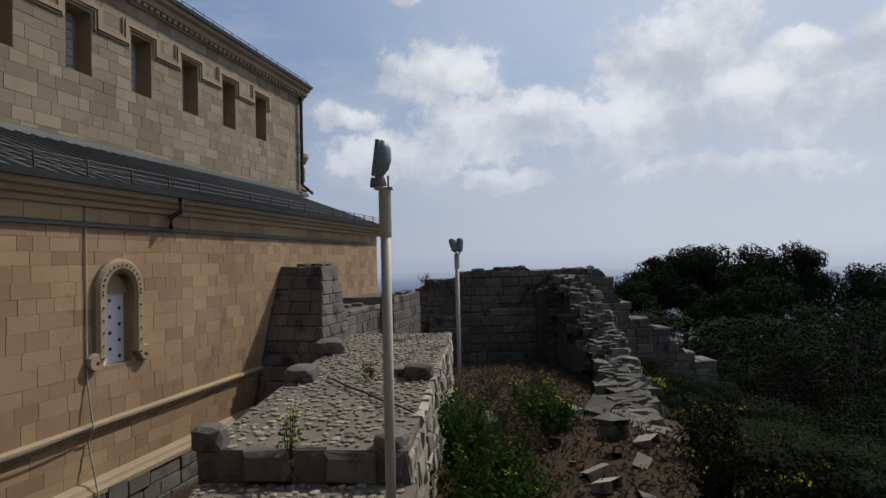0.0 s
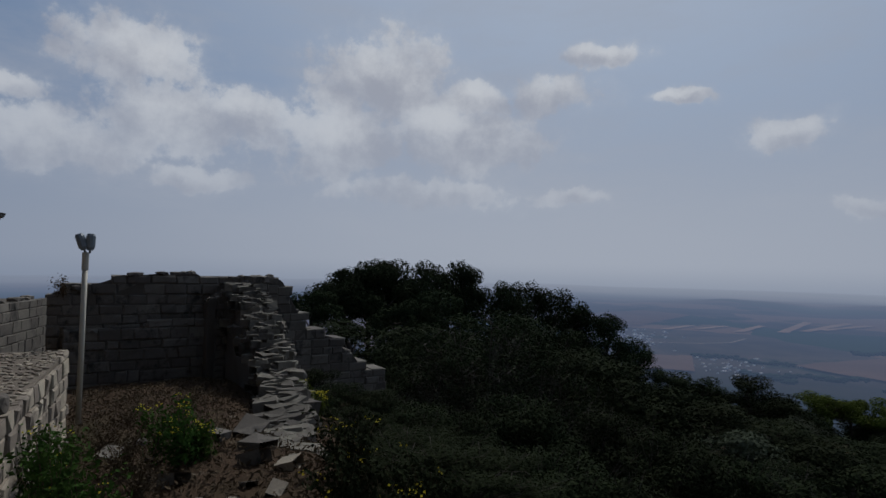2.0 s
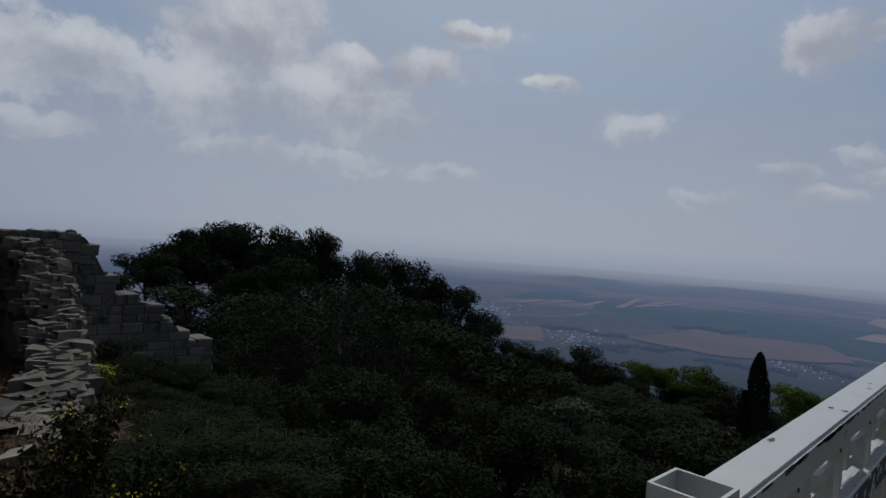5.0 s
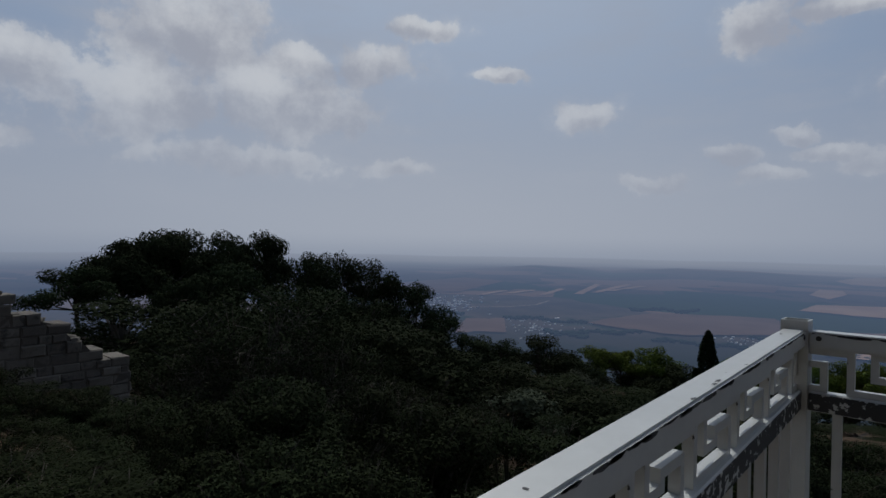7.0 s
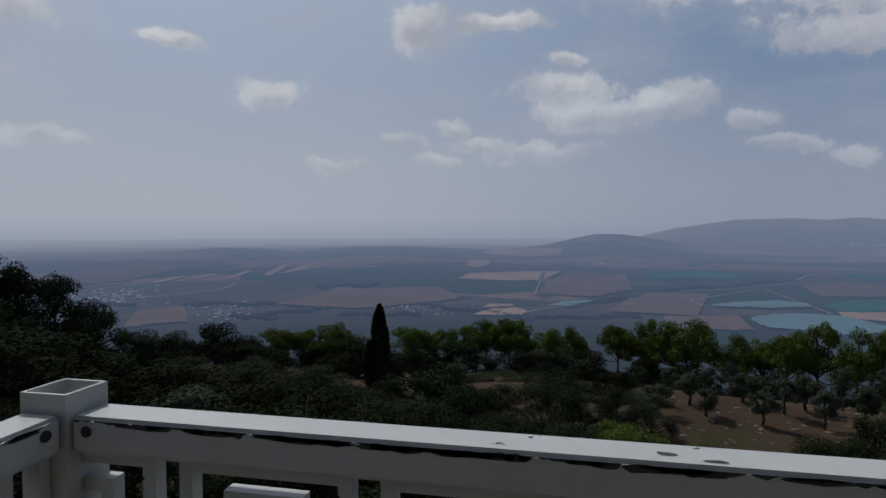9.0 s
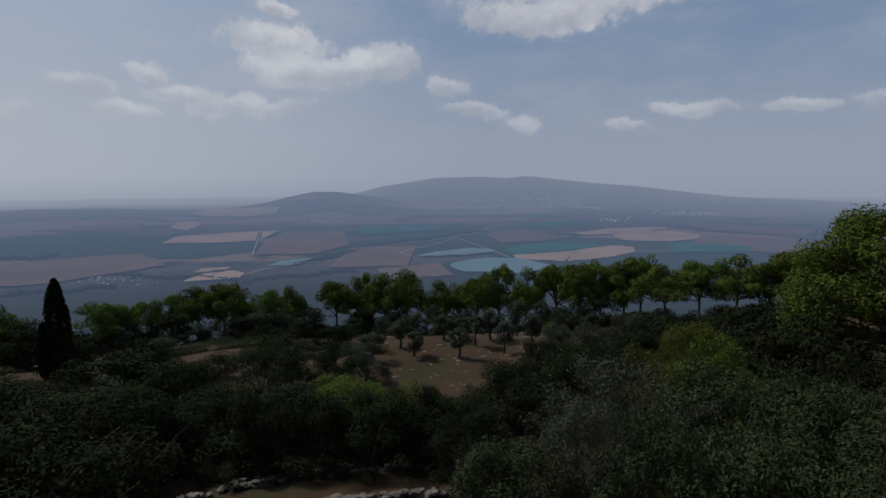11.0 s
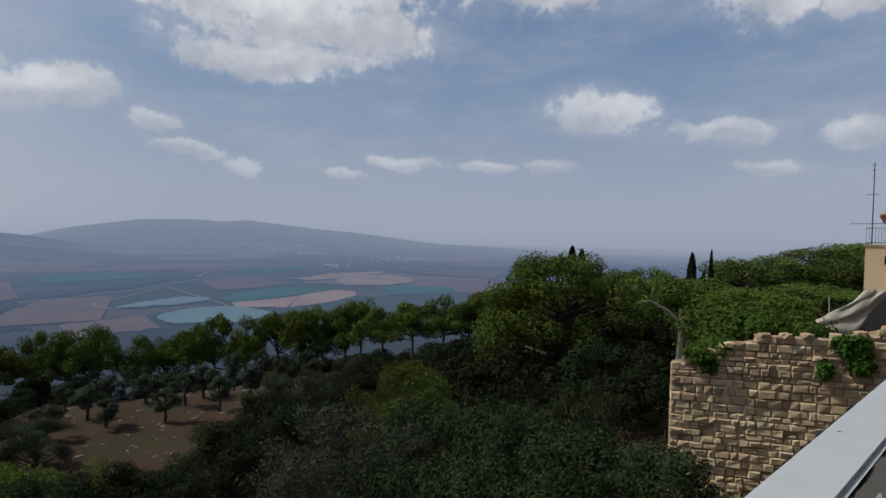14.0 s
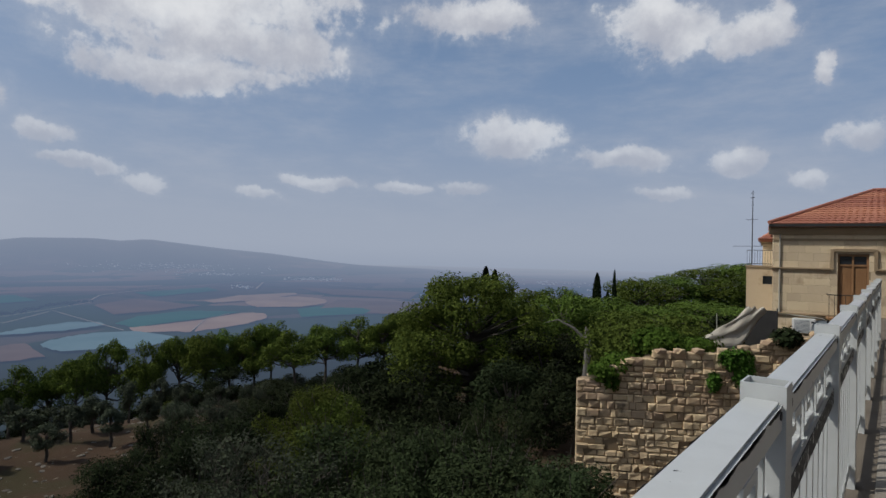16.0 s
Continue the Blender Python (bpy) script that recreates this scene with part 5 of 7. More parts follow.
def grow(kind, seed):
    """Trunk, branches and crown of a tree one metre high; returns (trunk data, crown mesh)."""
    rs = np.random.RandomState(seed)
    rg_ = random.Random(seed)
    limbs, blobs = [], []
    if kind == "pine":
        lean = rg_.uniform(-0.07, 0.07), rg_.uniform(-0.07, 0.07)
        limbs.append(tube([(lean[0] * t + 0.02 * math.sin(5 * t + seed), lean[1] * t, t * 0.8) for t in (0, 0.25, 0.5, 0.75, 1)], [0.024, 0.02, 0.016, 0.011, 0.005], 7))
        base = rg_.uniform(0.36, 0.55)
        for k in range(34):
            a, l = rg_.uniform(0, 6.28), 0.40 * rg_.random() ** 0.6 * (1 + 0.22 * math.sin(2 * k))
            tier = rg_.random() ** 1.6
            top_ = 0.95 - l * l * 1.9 * rg_.uniform(0.6, 1.3)
            z_ = top_ - tier * (top_ - base) * 0.75
            c = Vector((lean[0] + math.cos(a) * l, lean[1] + math.sin(a) * l, z_ - 0.05))
            b0 = Vector((lean[0] * 0.6, lean[1] * 0.6, 0.36 + 0.34 * rg_.random()))
            limbs.append(tube([b0, (b0 + c) / 2 + Vector((0, 0, -0.03)), c], [0.010, 0.007, 0.003], 5))
            blobs.append((*c, rg_.uniform(0.085, 0.145), rg_.uniform(0.085, 0.145), rg_.uniform(0.06, 0.1)))
        pts, size = blob_points(rs, blobs, 12000, 0.6), 0.0145
    elif kind in ("broad_pine", "dome_pine"):
        hero = kind == "dome_pine"
        limbs.append(tube([(0.01 * math.sin(4 * t), 0, t * 0.75) for t in (0, 0.3, 0.6, 1)], [0.035, 0.028, 0.02, 0.008], 8))
        for k in range(110 if hero else 60):
            a, t = rg_.uniform(0, 6.28), rg_.random()
            rad = 0.43 * math.sqrt(max(0.0, 1 - ((t - 0.32) / 0.7) ** 2)) * (1 - 0.45 * rg_.random() ** 2.5) * (1 + 0.14 * math.sin(3 * a + seed))
            c = Vector((math.cos(a) * rad, math.sin(a) * rad, 0.1 + t * 0.8))
            limbs.append(tube([(0, 0, c.z * 0.7), (c.x * 0.5, c.y * 0.5, c.z * 0.85), c], [0.012, 0.008, 0.003], 5))
            w_ = rg_.uniform(0.07, 0.13) if hero else rg_.uniform(0.09, 0.16)
            blobs.append((*c, w_, w_ * rg_.uniform(0.8, 1.2), w_ * rg_.uniform(0.6, 0.9)))
        pts, size = blob_points(rs, blobs, 62000 if hero else 14000, 0.6), 0.0102 if hero else 0.0155
    elif kind == "oak":
        limbs.append(tube([(0, 0, t * 0.6) for t in (0, 0.5, 1)], [0.035, 0.026, 0.012], 7))
        for k in range(26):
            a, t = rg_.uniform(0, 6.28), rg_.uniform(0.05, 1)
            rad = 0.46 * math.sqrt(max(0.02, 1 - (t - 0.3) ** 2 / 0.55)) * rg_.uniform(0.35, 1)
            c = Vector((math.cos(a) * rad, math.sin(a) * rad, 0.18 + t * 0.66))
            limbs.append(tube([(0, 0, 0.25), (c.x * 0.5, c.y * 0.5, 0.15 + c.z * 0.5), c], [0.014, 0.009, 0.003], 5))
            blobs.append((*c, rg_.uniform(0.11, 0.2), rg_.uniform(0.11, 0.2), rg_.uniform(0.08, 0.15)))
        pts, size = blob_points(rs, blobs, 8000, 0.55), 0.0185
    elif kind == "near_bush":
        for k in range(34):
            a, t = rg_.uniform(0, 6.28), rg_.uniform(0.0, 1)
            rad = 0.5 * math.sqrt(max(0.02, 1 - (t - 0.2) ** 2 / 0.7)) * rg_.uniform(0.3, 1)
            c = Vector((math.cos(a) * rad, math.sin(a) * rad, 0.15 + t * 0.7))
            mid = Vector((c.x * 0.5 + rg_.uniform(-0.04, 0.04), c.y * 0.5, c.z * 0.55))
            limbs.append(tube([(0, 0, 0.0), mid, c], [0.012, 0.007, 0.002], 5))
            for j in range(3):
                e = c + Vector((rg_.uniform(-0.13, 0.13), rg_.uniform(-0.13, 0.13), rg_.uniform(0.02, 0.16)))
                limbs.append(tube([mid + (c - mid) * 0.6, e], [0.004, 0.0012], 4))
            blobs.append((*c, rg_.uniform(0.09, 0.17), rg_.uniform(0.09, 0.17), rg_.uniform(0.08, 0.14)))
        pts, size = blob_points(rs, blobs, 19000, 0.5), 0.0115
    elif kind == "twiggy":
        for k in range(60):
            a, t = rg_.uniform(0, 6.28), rg_.uniform(0.1, 1)
            rad = 0.5 * math.sqrt(max(0.02, 1 - (t - 0.25) ** 2 / 0.65)) * rg_.uniform(0.3, 1)
            c = Vector((math.cos(a) * rad, math.sin(a) * rad, 0.12 + t * 0.8))
            mid = Vector((c.x * 0.5 + rg_.uniform(-0.05, 0.05), c.y * 0.5 + rg_.uniform(-0.05, 0.05), c.z * 0.55))
            limbs.append(tube([(0, 0, 0.0), mid, c], [0.009, 0.005, 0.0015], 4))
            for j in range(7):
                p = mid + (c - mid) * rg_.uniform(0.2, 1)
                e = p + Vector((rg_.uniform(-0.1, 0.1), rg_.uniform(-0.1, 0.1), rg_.uniform(0.0, 0.14)))
                limbs.append(tube([p, e], [0.0028, 0.0008], 3))
            blobs.append((*c, 0.1, 0.1, 0.09))
        pts, size = blob_points(rs, blobs, 13000, 0.25), 0.0085
    elif kind == "scrub":
        limbs.append(tube([(0, 0, 0), (0.02, 0, 0.5)], [0.03, 0.012], 5))
        for k in range(16):
            a, t = rg_.uniform(0, 6.28), rg_.uniform(0.0, 1)
            rad = 0.5 * math.sqrt(max(0.02, 1 - (t - 0.15) ** 2 / 0.8)) * rg_.uniform(0.2, 1)
            c = Vector((math.cos(a) * rad, math.sin(a) * rad, 0.12 + t * 0.72))
            limbs.append(tube([(0, 0, 0.05), c], [0.012, 0.003], 4))
            blobs.append((*c, rg_.uniform(0.14, 0.24), rg_.uniform(0.14, 0.24), rg_.uniform(0.1, 0.18)))
        pts, size = blob_points(rs, blobs, 3400, 0.55), 0.027
    elif kind == "olive":
        limbs.append(tube([(0, 0, 0), (0.03, 0.01, 0.2), (0.0, 0.02, 0.45)], [0.05, 0.04, 0.025], 7))
        for k in range(12):
            a, t = rg_.uniform(0, 6.28), rg_.uniform(0, 1)
            rad = 0.36 * math.sqrt(max(0.03, 1 - (2 * t - 0.8) ** 2)) * rg_.uniform(0.4, 1)
            c = Vector((math.cos(a) * rad, math.sin(a) * rad, 0.42 + 0.48 * t))
            limbs.append(tube([(0, 0.02, 0.4), c], [0.018, 0.004], 5))
            blobs.append((*c, 0.15, 0.15, 0.12))
        pts, size = blob_points(rs, blobs, 3000, 0.35), 0.027
    else:  # cypress
        limbs.append(tube([(0, 0, 0), (0, 0, 0.5), (0, 0, 0.95)], [0.02, 0.014, 0.004], 6))
        t = rs.rand(7000) ** 0.8
        w = 0.105 * np.clip(np.sin(np.pi * np.clip(0.12 + t * 0.88, 0, 1)), 0, 1) ** 0.6 * (0.72 + 0.28 * rs.rand(7000))
        a = rs.rand(7000) * 6.283
        w = w * (1 + 0.16 * np.sin(3 * a + 9 * t) + 0.1 * np.sin(23 * t + 5 * a))
        pts, size = np.stack([w * np.cos(a), w * np.sin(a), 0.04 + t * 0.96], 1), 0.02
    return limbs[0], join_data(limbs[1:] or limbs[:1]), leaf_mesh("crown", pts, size, seed, 1.2 if kind == "cypress" else 0.3, fine_=True)


GROWN = {}


def tree(kind, name, label, category, at, h, w, leaf, group="", turn=0.0, seed=0, bark=BARK):
    """A tree or bush of height h and crown width w, standing on the ground."""
    key = (kind, seed, leaf.name, bark.name)
    if key not in GROWN:
        trunk, limbs, crown = grow(kind, seed * 17 + len(kind))
        made = []
        for nm, (v_, f_) in (("trunk", trunk), ("branching", limbs)):
            tm = bpy.data.meshes.new(nm)
            tm.from_pydata(v_, [], f_)
            tm.materials.append(bark)
            made.append(tm)
        crown.materials.append(leaf)
        GROWN[key] = (*made, crown)
    ob = new(name)
    ob.matrix_world = Matrix.LocRotScale(at - Vector((0, 0, 0.15)), Euler((0, 0, turn)), (w, w, h + 0.15))
    tagged(ob, label, category, group)
    for nm, me in zip(("trunk", "branching", "crown"), GROWN[key]):
        if kind == "cypress" and nm == "branching":
            continue
        c = new(nm, me)
        c.parent = ob
        if nm == "branching":
            tagged(c, kind="stuff")
    return ob


FIRST = Vector((2.0, 0.8, 1.56))


def stand(kind, rows, name, label, category, leaf, group, seeds=3, start=0, eye=None, bark=BARK, sink=0.0):
    """Plants rows of (azimuth, distance, height of the top above the horizon, crown width) as seen from an eye."""
    e = eye or EYE
    rg_ = random.Random(start + 5)
    for k, (az, r, el, w) in enumerate(rows):
        x, y = e.x + r * math.sin(radians(az)), e.y + r * math.cos(radians(az))
        g = ground(x, y)
        h = max(0.8, e.z + r * math.tan(radians(el)) - g) * (1.06 if "pine" in kind else 1.0)
        if kind in ("near_bush", "twiggy"):
            w = max(2.2, min(w, h * 1.75))
        tree(kind, name, label, category, Vector((x, y, g - sink)), h + sink, w, leaf, group, rg_.uniform(0, 6.28), start + k % seeds, bark)


# pines behind the ruin, their backlit shade painted in by the dark cypress leaf
stand("pine", [(17.5, 60, -2.3, 9.7), (20.5, 66, -0.11, 12.3), (22.8, 68, 0.96, 13.2), (25.5, 70, 0.94, 13.2), (28.3, 68, 0.72, 11.4), (32.3, 74, 1.03, 9.7), (30, 62, -2.03, 10.6), (26, 58, -3.15, 9.7)], "umbrella_pine", "tall umbrella pine in painted backlit shade beyond the ruined wall", "tree", CYPRESS_SHADED_PINE_LEAF, "pines behind the ruin", 3, 0, FIRST)
stand("broad_pine", [(36, 72, -1.32, 11.0), (38.8, 74, -1.35, 10.2), (41.5, 76, -2.09, 11.0), (44.2, 78, -3.12, 11.0), (46.5, 80, -4.07, 9.3), (48.8, 82, -6.32, 8.5), (42, 66, -5.58, 11.0), (38, 62, -4.67, 10.2)], "umbrella_pine", "rounded pine in painted backlit shade on the falling slope", "tree", CYPRESS_SHADED_PINE_LEAF, "pines behind the ruin", 3, 3, FIRST)
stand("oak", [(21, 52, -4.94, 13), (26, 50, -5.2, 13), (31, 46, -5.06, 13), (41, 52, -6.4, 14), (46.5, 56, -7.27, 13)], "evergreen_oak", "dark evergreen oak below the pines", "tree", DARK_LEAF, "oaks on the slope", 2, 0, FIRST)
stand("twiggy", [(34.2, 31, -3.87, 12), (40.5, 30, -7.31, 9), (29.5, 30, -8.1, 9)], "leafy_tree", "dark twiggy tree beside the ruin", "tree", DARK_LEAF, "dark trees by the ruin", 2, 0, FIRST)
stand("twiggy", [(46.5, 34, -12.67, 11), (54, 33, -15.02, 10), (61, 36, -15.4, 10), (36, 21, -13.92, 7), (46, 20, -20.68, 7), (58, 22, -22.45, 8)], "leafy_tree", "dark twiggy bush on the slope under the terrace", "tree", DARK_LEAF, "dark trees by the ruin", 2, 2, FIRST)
# middle slope
stand("oak", [(49.5, 75, -9.01, 9), (52, 74, -9.16, 9), (55.9, 72, -8.78, 9), (59.3, 80, -10.63, 8), (69.3, 78, -10.89, 9), (52, 58, -11.76, 10), (57.5, 57, -12.86, 10), (63.5, 60, -13.56, 11), (68.5, 50, -15.7, 10)], "evergreen_oak", "dark evergreen oak on the lower slope", "tree", DARK_LEAF, "oaks on the slope", 2, 3)
stand("pine", [(61.8, 86, -9.69, 9), (64.2, 88, -9.95, 8), (66.8, 88, -9.52, 9), (74.5, 92, -9.84, 9), (77.2, 94, -10.22, 8)], "umbrella_pine", "umbrella pine on the edge of the slope", "tree", PINE_LEAF, "pines on the edge", 3, 6)
stand("cypress", [(71.4, 63.7, -7.77, 9.6)], "cypress", "tall dark cypress standing alone on the slope", "tree", CYPRESS_SHADED_PINE_LEAF, "", 1, 0)
stand("cypress", [(70.4, 63.9, -11.28, 7)], "cypress", "small dark cypress beside the tall one", "tree", CYPRESS_SHADED_PINE_LEAF, "", 1, 1)
# row of pines along the edge
stand("pine", [(80.3, 97, -9.9, 8), (82.6, 99, -9.39, 9), (84.6, 96, -9.18, 9), (86.6, 99, -9.37, 9), (89.2, 96, -10.07, 7), (91.2, 99, -9.77, 7), (95.3, 95, -9.38, 9), (97.6, 98, -8.99, 9), (100.2, 96, -8.8, 10), (102.5, 99, -8.61, 10)], "umbrella_pine", "slender umbrella pine in the row along the edge", "tree", PINE_LEAF, "pines on the edge", 4, 0)
stand("pine", [(105, 98, -9.63, 8), (107.6, 100, -9.86, 8), (109.4, 96, -9.27, 8), (111.6, 99, -7.9, 9), (114.5, 97, -8.33, 9), (117.2, 99, -7.77, 10), (119.6, 97, -7.71, 10), (121.8, 98, -7.34, 10), (124, 96, -7.58, 9), (125.5, 99, -6.61, 10)], "umbrella_pine", "umbrella pine with a sunlit top in the row", "tree", PINE_LEAF, "pines on the edge", 4, 3)
stand("pine", [(127.8, 84, -7.55, 10), (130.5, 88, -7.01, 10), (133.6, 90, -6.57, 11), (136, 92, -6.23, 11), (138, 95, -5.68, 12)], "umbrella_pine", "full green pine at the end of the row", "tree", PINE_LEAF, "pines on the edge", 3, 1)
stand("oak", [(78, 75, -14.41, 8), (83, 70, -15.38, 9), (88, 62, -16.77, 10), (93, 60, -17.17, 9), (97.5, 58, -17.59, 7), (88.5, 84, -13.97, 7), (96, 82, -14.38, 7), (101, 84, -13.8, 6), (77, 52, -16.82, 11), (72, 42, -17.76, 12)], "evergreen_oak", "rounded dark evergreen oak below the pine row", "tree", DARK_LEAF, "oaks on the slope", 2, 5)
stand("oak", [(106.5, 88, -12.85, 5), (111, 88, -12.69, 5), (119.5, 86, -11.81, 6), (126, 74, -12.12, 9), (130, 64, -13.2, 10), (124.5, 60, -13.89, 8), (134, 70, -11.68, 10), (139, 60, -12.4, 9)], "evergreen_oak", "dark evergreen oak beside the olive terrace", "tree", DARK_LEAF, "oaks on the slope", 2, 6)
stand("olive", [(107.6, 56, -14.2, 3.4), (112.2, 58, -13.6, 3.6), (118.0, 66, -12.0, 3.2), (103.0, 56, -14.6, 3.6), (115.0, 60, -13.0, 3.4), (100.0, 68, -13.0, 3.4), (121, 62, -12.4, 3.6), (101.6, 60, -13.51, 3.8), (103.4, 66, -12.72, 3.5), (106.0, 63, -12.94, 3.8), (109.3, 61, -13.07, 3.8), (110.9, 64, -12.49, 4.0), (113.5, 70, -11.52, 3.2), (98.8, 54, -14.69, 4.2), (105.0, 74, -11.93, 3.2), (116.0, 73, -11.36, 3.2)], "olive_tree", "small grey olive tree on the dry terrace", "tree", OLIVE_LEAF, "olive trees", 3, 0)
# shrubs between the terrace wall and the olive terrace
stand("near_bush", [(62, 19, -16.2, 9), (67.5, 22, -15.4, 9), (56, 17, -20.0, 7), (84, 36, -17.78, 9), (90, 33, -18.67, 8), (79, 33, -18.4, 8), (70, 27, -18.28, 10)], "shrub", "dense dark shrub below the terrace", "bush", DARK_LEAF, "shrubs under the terrace", 2, 0)
stand("near_bush", [(96.5, 32, -18.78, 8), (101, 33, -19.1, 6.5), (94, 38, -18.47, 6)], "shrub", "yellow-green spreading shrub on the slope", "bush", BUSH_LEAF, "shrubs under the terrace", 2, 2)
stand("near_bush", [(108, 30, -19.76, 6), (113, 34, -17.32, 7), (116.5, 42, -14.16, 5.5), (119, 33, -16.4, 6), (121.5, 40, -14.04, 8), (125, 45, -13.4, 7)], "shrub", "dark evergreen shrub beside the olive terrace", "bush", DARK_LEAF, "shrubs under the terrace", 2, 3)
stand("twiggy", [(124.5, 21, -16.09, 7.5), (120.5, 18, -20.92, 5)], "shrub", "grey twiggy half-bare shrub", "bush", OLIVE_LEAF, "shrubs under the terrace", 2, 4)
stand("near_bush", [(133.5, 24, -15.27, 7), (139.5, 22, -15.61, 6), (129, 17, -20.08, 5), (137, 16, -20.75, 5.5), (112, 17, -23.8, 5)], "shrub", "leafy dark green carob shrub", "bush", CAROB_LEAF, "shrubs under the terrace", 2, 5)
stand("near_bush", [(149.5, 17, -17.47, 6.5), (156, 15.5, -18.76, 5), (144, 15, -20.42, 5)], "shrub", "dusty green shrub in front of the golden wall", "bush", CAROB_LEAF, "shrubs under the terrace", 2, 7)
stand("near_bush", [(129.5, 36, -12.19, 7), (132.5, 34, -13.05, 6)], "shrub", "pale green rounded shrub", "bush", BUSH_LEAF, "shrubs under the terrace", 2, 4)
# the broad pine and the wooded shoulder
stand("dome_pine", [(145.0, 47, -2.0, 13.0)], "broad_pine", "broad sunlit green pine with dark hollows", "tree", PINE_LEAF, "", 1, 0)
stand("oak", [(150.5, 48, -6.1, 9), (152.5, 44, -6.56, 8), (139.5, 48, -9.31, 7), (149, 40, -9.56, 6)], "evergreen_oak", "dark green oak beside the broad pine", "tree", DARK_LEAF, "oaks on the shoulder", 2, 0)
stand("broad_pine", [(154, 58, -3.8, 10), (157.5, 62, -3.7, 11), (161, 72, -2.0, 11), (163.5, 78, -1.58, 12), (166.5, 82, -0.77, 12), (169.5, 84, -0.27, 12), (172, 80, -0.75, 12), (159.5, 56, -4.96, 10), (163, 58, -4.46, 11), (166.5, 60, -3.77, 11), (170, 56, -4.28, 10)], "pine_tree", "sunlit green pine on the wooded shoulder", "tree", PINE_LEAF, "pines on the shoulder", 2, 1)
stand("broad_pine", [(150.8, 82, -3.41, 11), (153, 90, -3.07, 11), (148.6, 95, -3.65, 10), (141.5, 88, -4.86, 10)], "pine_tree", "distant green pine behind the broad pine", "tree", PINE_LEAF, "pines on the shoulder", 2, 2)
stand("cypress", [(157.0, 66, -1.48, 5.5), (158.6, 66, -1.13, 2.6), (158.0, 64, -3.21, 4)], "cypress", "slim dark cypress on the shoulder", "tree", CYPRESS_SHADED_PINE_LEAF, "cypresses on the shoulder", 2, 0)
stand("cypress", [(146.2, 90, -1.15, 10), (147.1, 91, -1.4, 9)], "cypress", "dark cypress tip showing over the broad pine", "tree", CYPRESS_SHADED_PINE_LEAF, "cypresses on the shoulder", 2, 1)
# dead snag
sp = out(156.3, 38)
snag = thing("dead_tree", "bleached dead tree trunk with one long bare branch", "tree", sp)
top = 1.53 - 38 * math.tan(radians(6.6)) - sp.z
mesh_part("trunk", *tube([(0, 0, -0.2), (0.05, 0, top * 0.5), (-0.05, 0, top * 0.8), (0.1, 0, top)], [0.35, 0.26, 0.24, 0.1], 8), PALE_BARK, snag)
mesh_part("branch", *tube([(0, 0, top * 0.85), (0.8, 0.3, top * 0.98), (1.8, 0.6, top * 1.06), (2.6, 0.8, top * 1.02)], [0.12, 0.09, 0.06, 0.02], 6), PALE_BARK, snag)


# scrub over the whole slope, clear of the olive terrace and the garden
rg = random.Random(303)
placed = 0
while placed < 210:
    az_, r_ = rg.uniform(24, 160), rg.uniform(14, 96)
    if rg.random() > 0.35 + r_ / 120:
        continue
    if 97 < az_ < 129 and (34 if az_ < 116 else 40) < r_ < 82 or az_ < 42 and r_ < 34 or 147 < az_ and r_ < 42 or az_ > 128 and 24 < r_ < 29 and rg.random() < 0.5:
        continue
    if 74 < az_ < 112 and r_ < 27:
        continue
    p = out(az_, r_)
    if p.x < 14 and p.y > 2 and p.y < 26:
        continue
    big = 1.5 if az_ < 78 else 1.0
    h = rg.uniform(1.4, 3.0) * big
    leaf = DARK_LEAF if rg.random() < 0.78 else (BUSH_LEAF if az_ > 80 else OLIVE_LEAF)
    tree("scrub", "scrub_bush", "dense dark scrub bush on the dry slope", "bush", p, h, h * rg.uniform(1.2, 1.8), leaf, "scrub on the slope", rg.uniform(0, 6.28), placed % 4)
    placed += 1

stand("near_bush", [(34, 18.5, -15.0, 5), (35, 15, -17.5, 5), (39, 14, -17.0, 5), (46, 14, -18.5, 5.5), (53, 15, -19.5, 5.5), (36.5, 21, -11.5, 6), (38, 20, -12.0, 6.5), (44, 22, -12.6, 7), (51, 22, -14.0, 7), (58, 24, -15.0, 7)], "shrub", "dense dark evergreen shrub on the bank under the terrace", "bush", DARK_LEAF, "shrubs under the terrace", 3, 0, FIRST)
stand("oak", [(35, 40, -4.2, 12), (42, 42, -7.0, 11), (49, 45, -9.2, 11), (55, 46, -11.2, 10), (28, 38, -6.0, 9), (61, 45, -12.8, 10), (66, 44, -14.2, 10)], "evergreen_oak", "dark evergreen oak crowding the slope", "tree", DARK_LEAF, "oaks on the slope", 2, 8, FIRST)
stand("oak", [(140, 40, -9.6, 8), (149, 36, -9.8, 6.5), (152.5, 33, -10.2, 5), (135.5, 50, -10.4, 8), (131, 52, -11.6, 8), (127, 55, -12.4, 8), (143, 32, -13.2, 6)], "evergreen_oak", "dark oak below the broad pine", "tree", DARK_LEAF, "oaks on the shoulder", 2, 2)

stand("near_bush", [(20, 13.5, -20.5, 2.6), (22.5, 16.5, -20.0, 3), (26, 12, -22.5, 3.4), (31, 11, -22.5, 4.2), (36, 10.5, -22.5, 4.4), (43, 11, -23.5, 4.6), (33.5, 20.5, -12.6, 4.5)], "shrub", "dark tangled shrub between the rubble and the outer wall", "bush", DARK_LEAF, "shrubs under the terrace", 3, 0, FIRST)
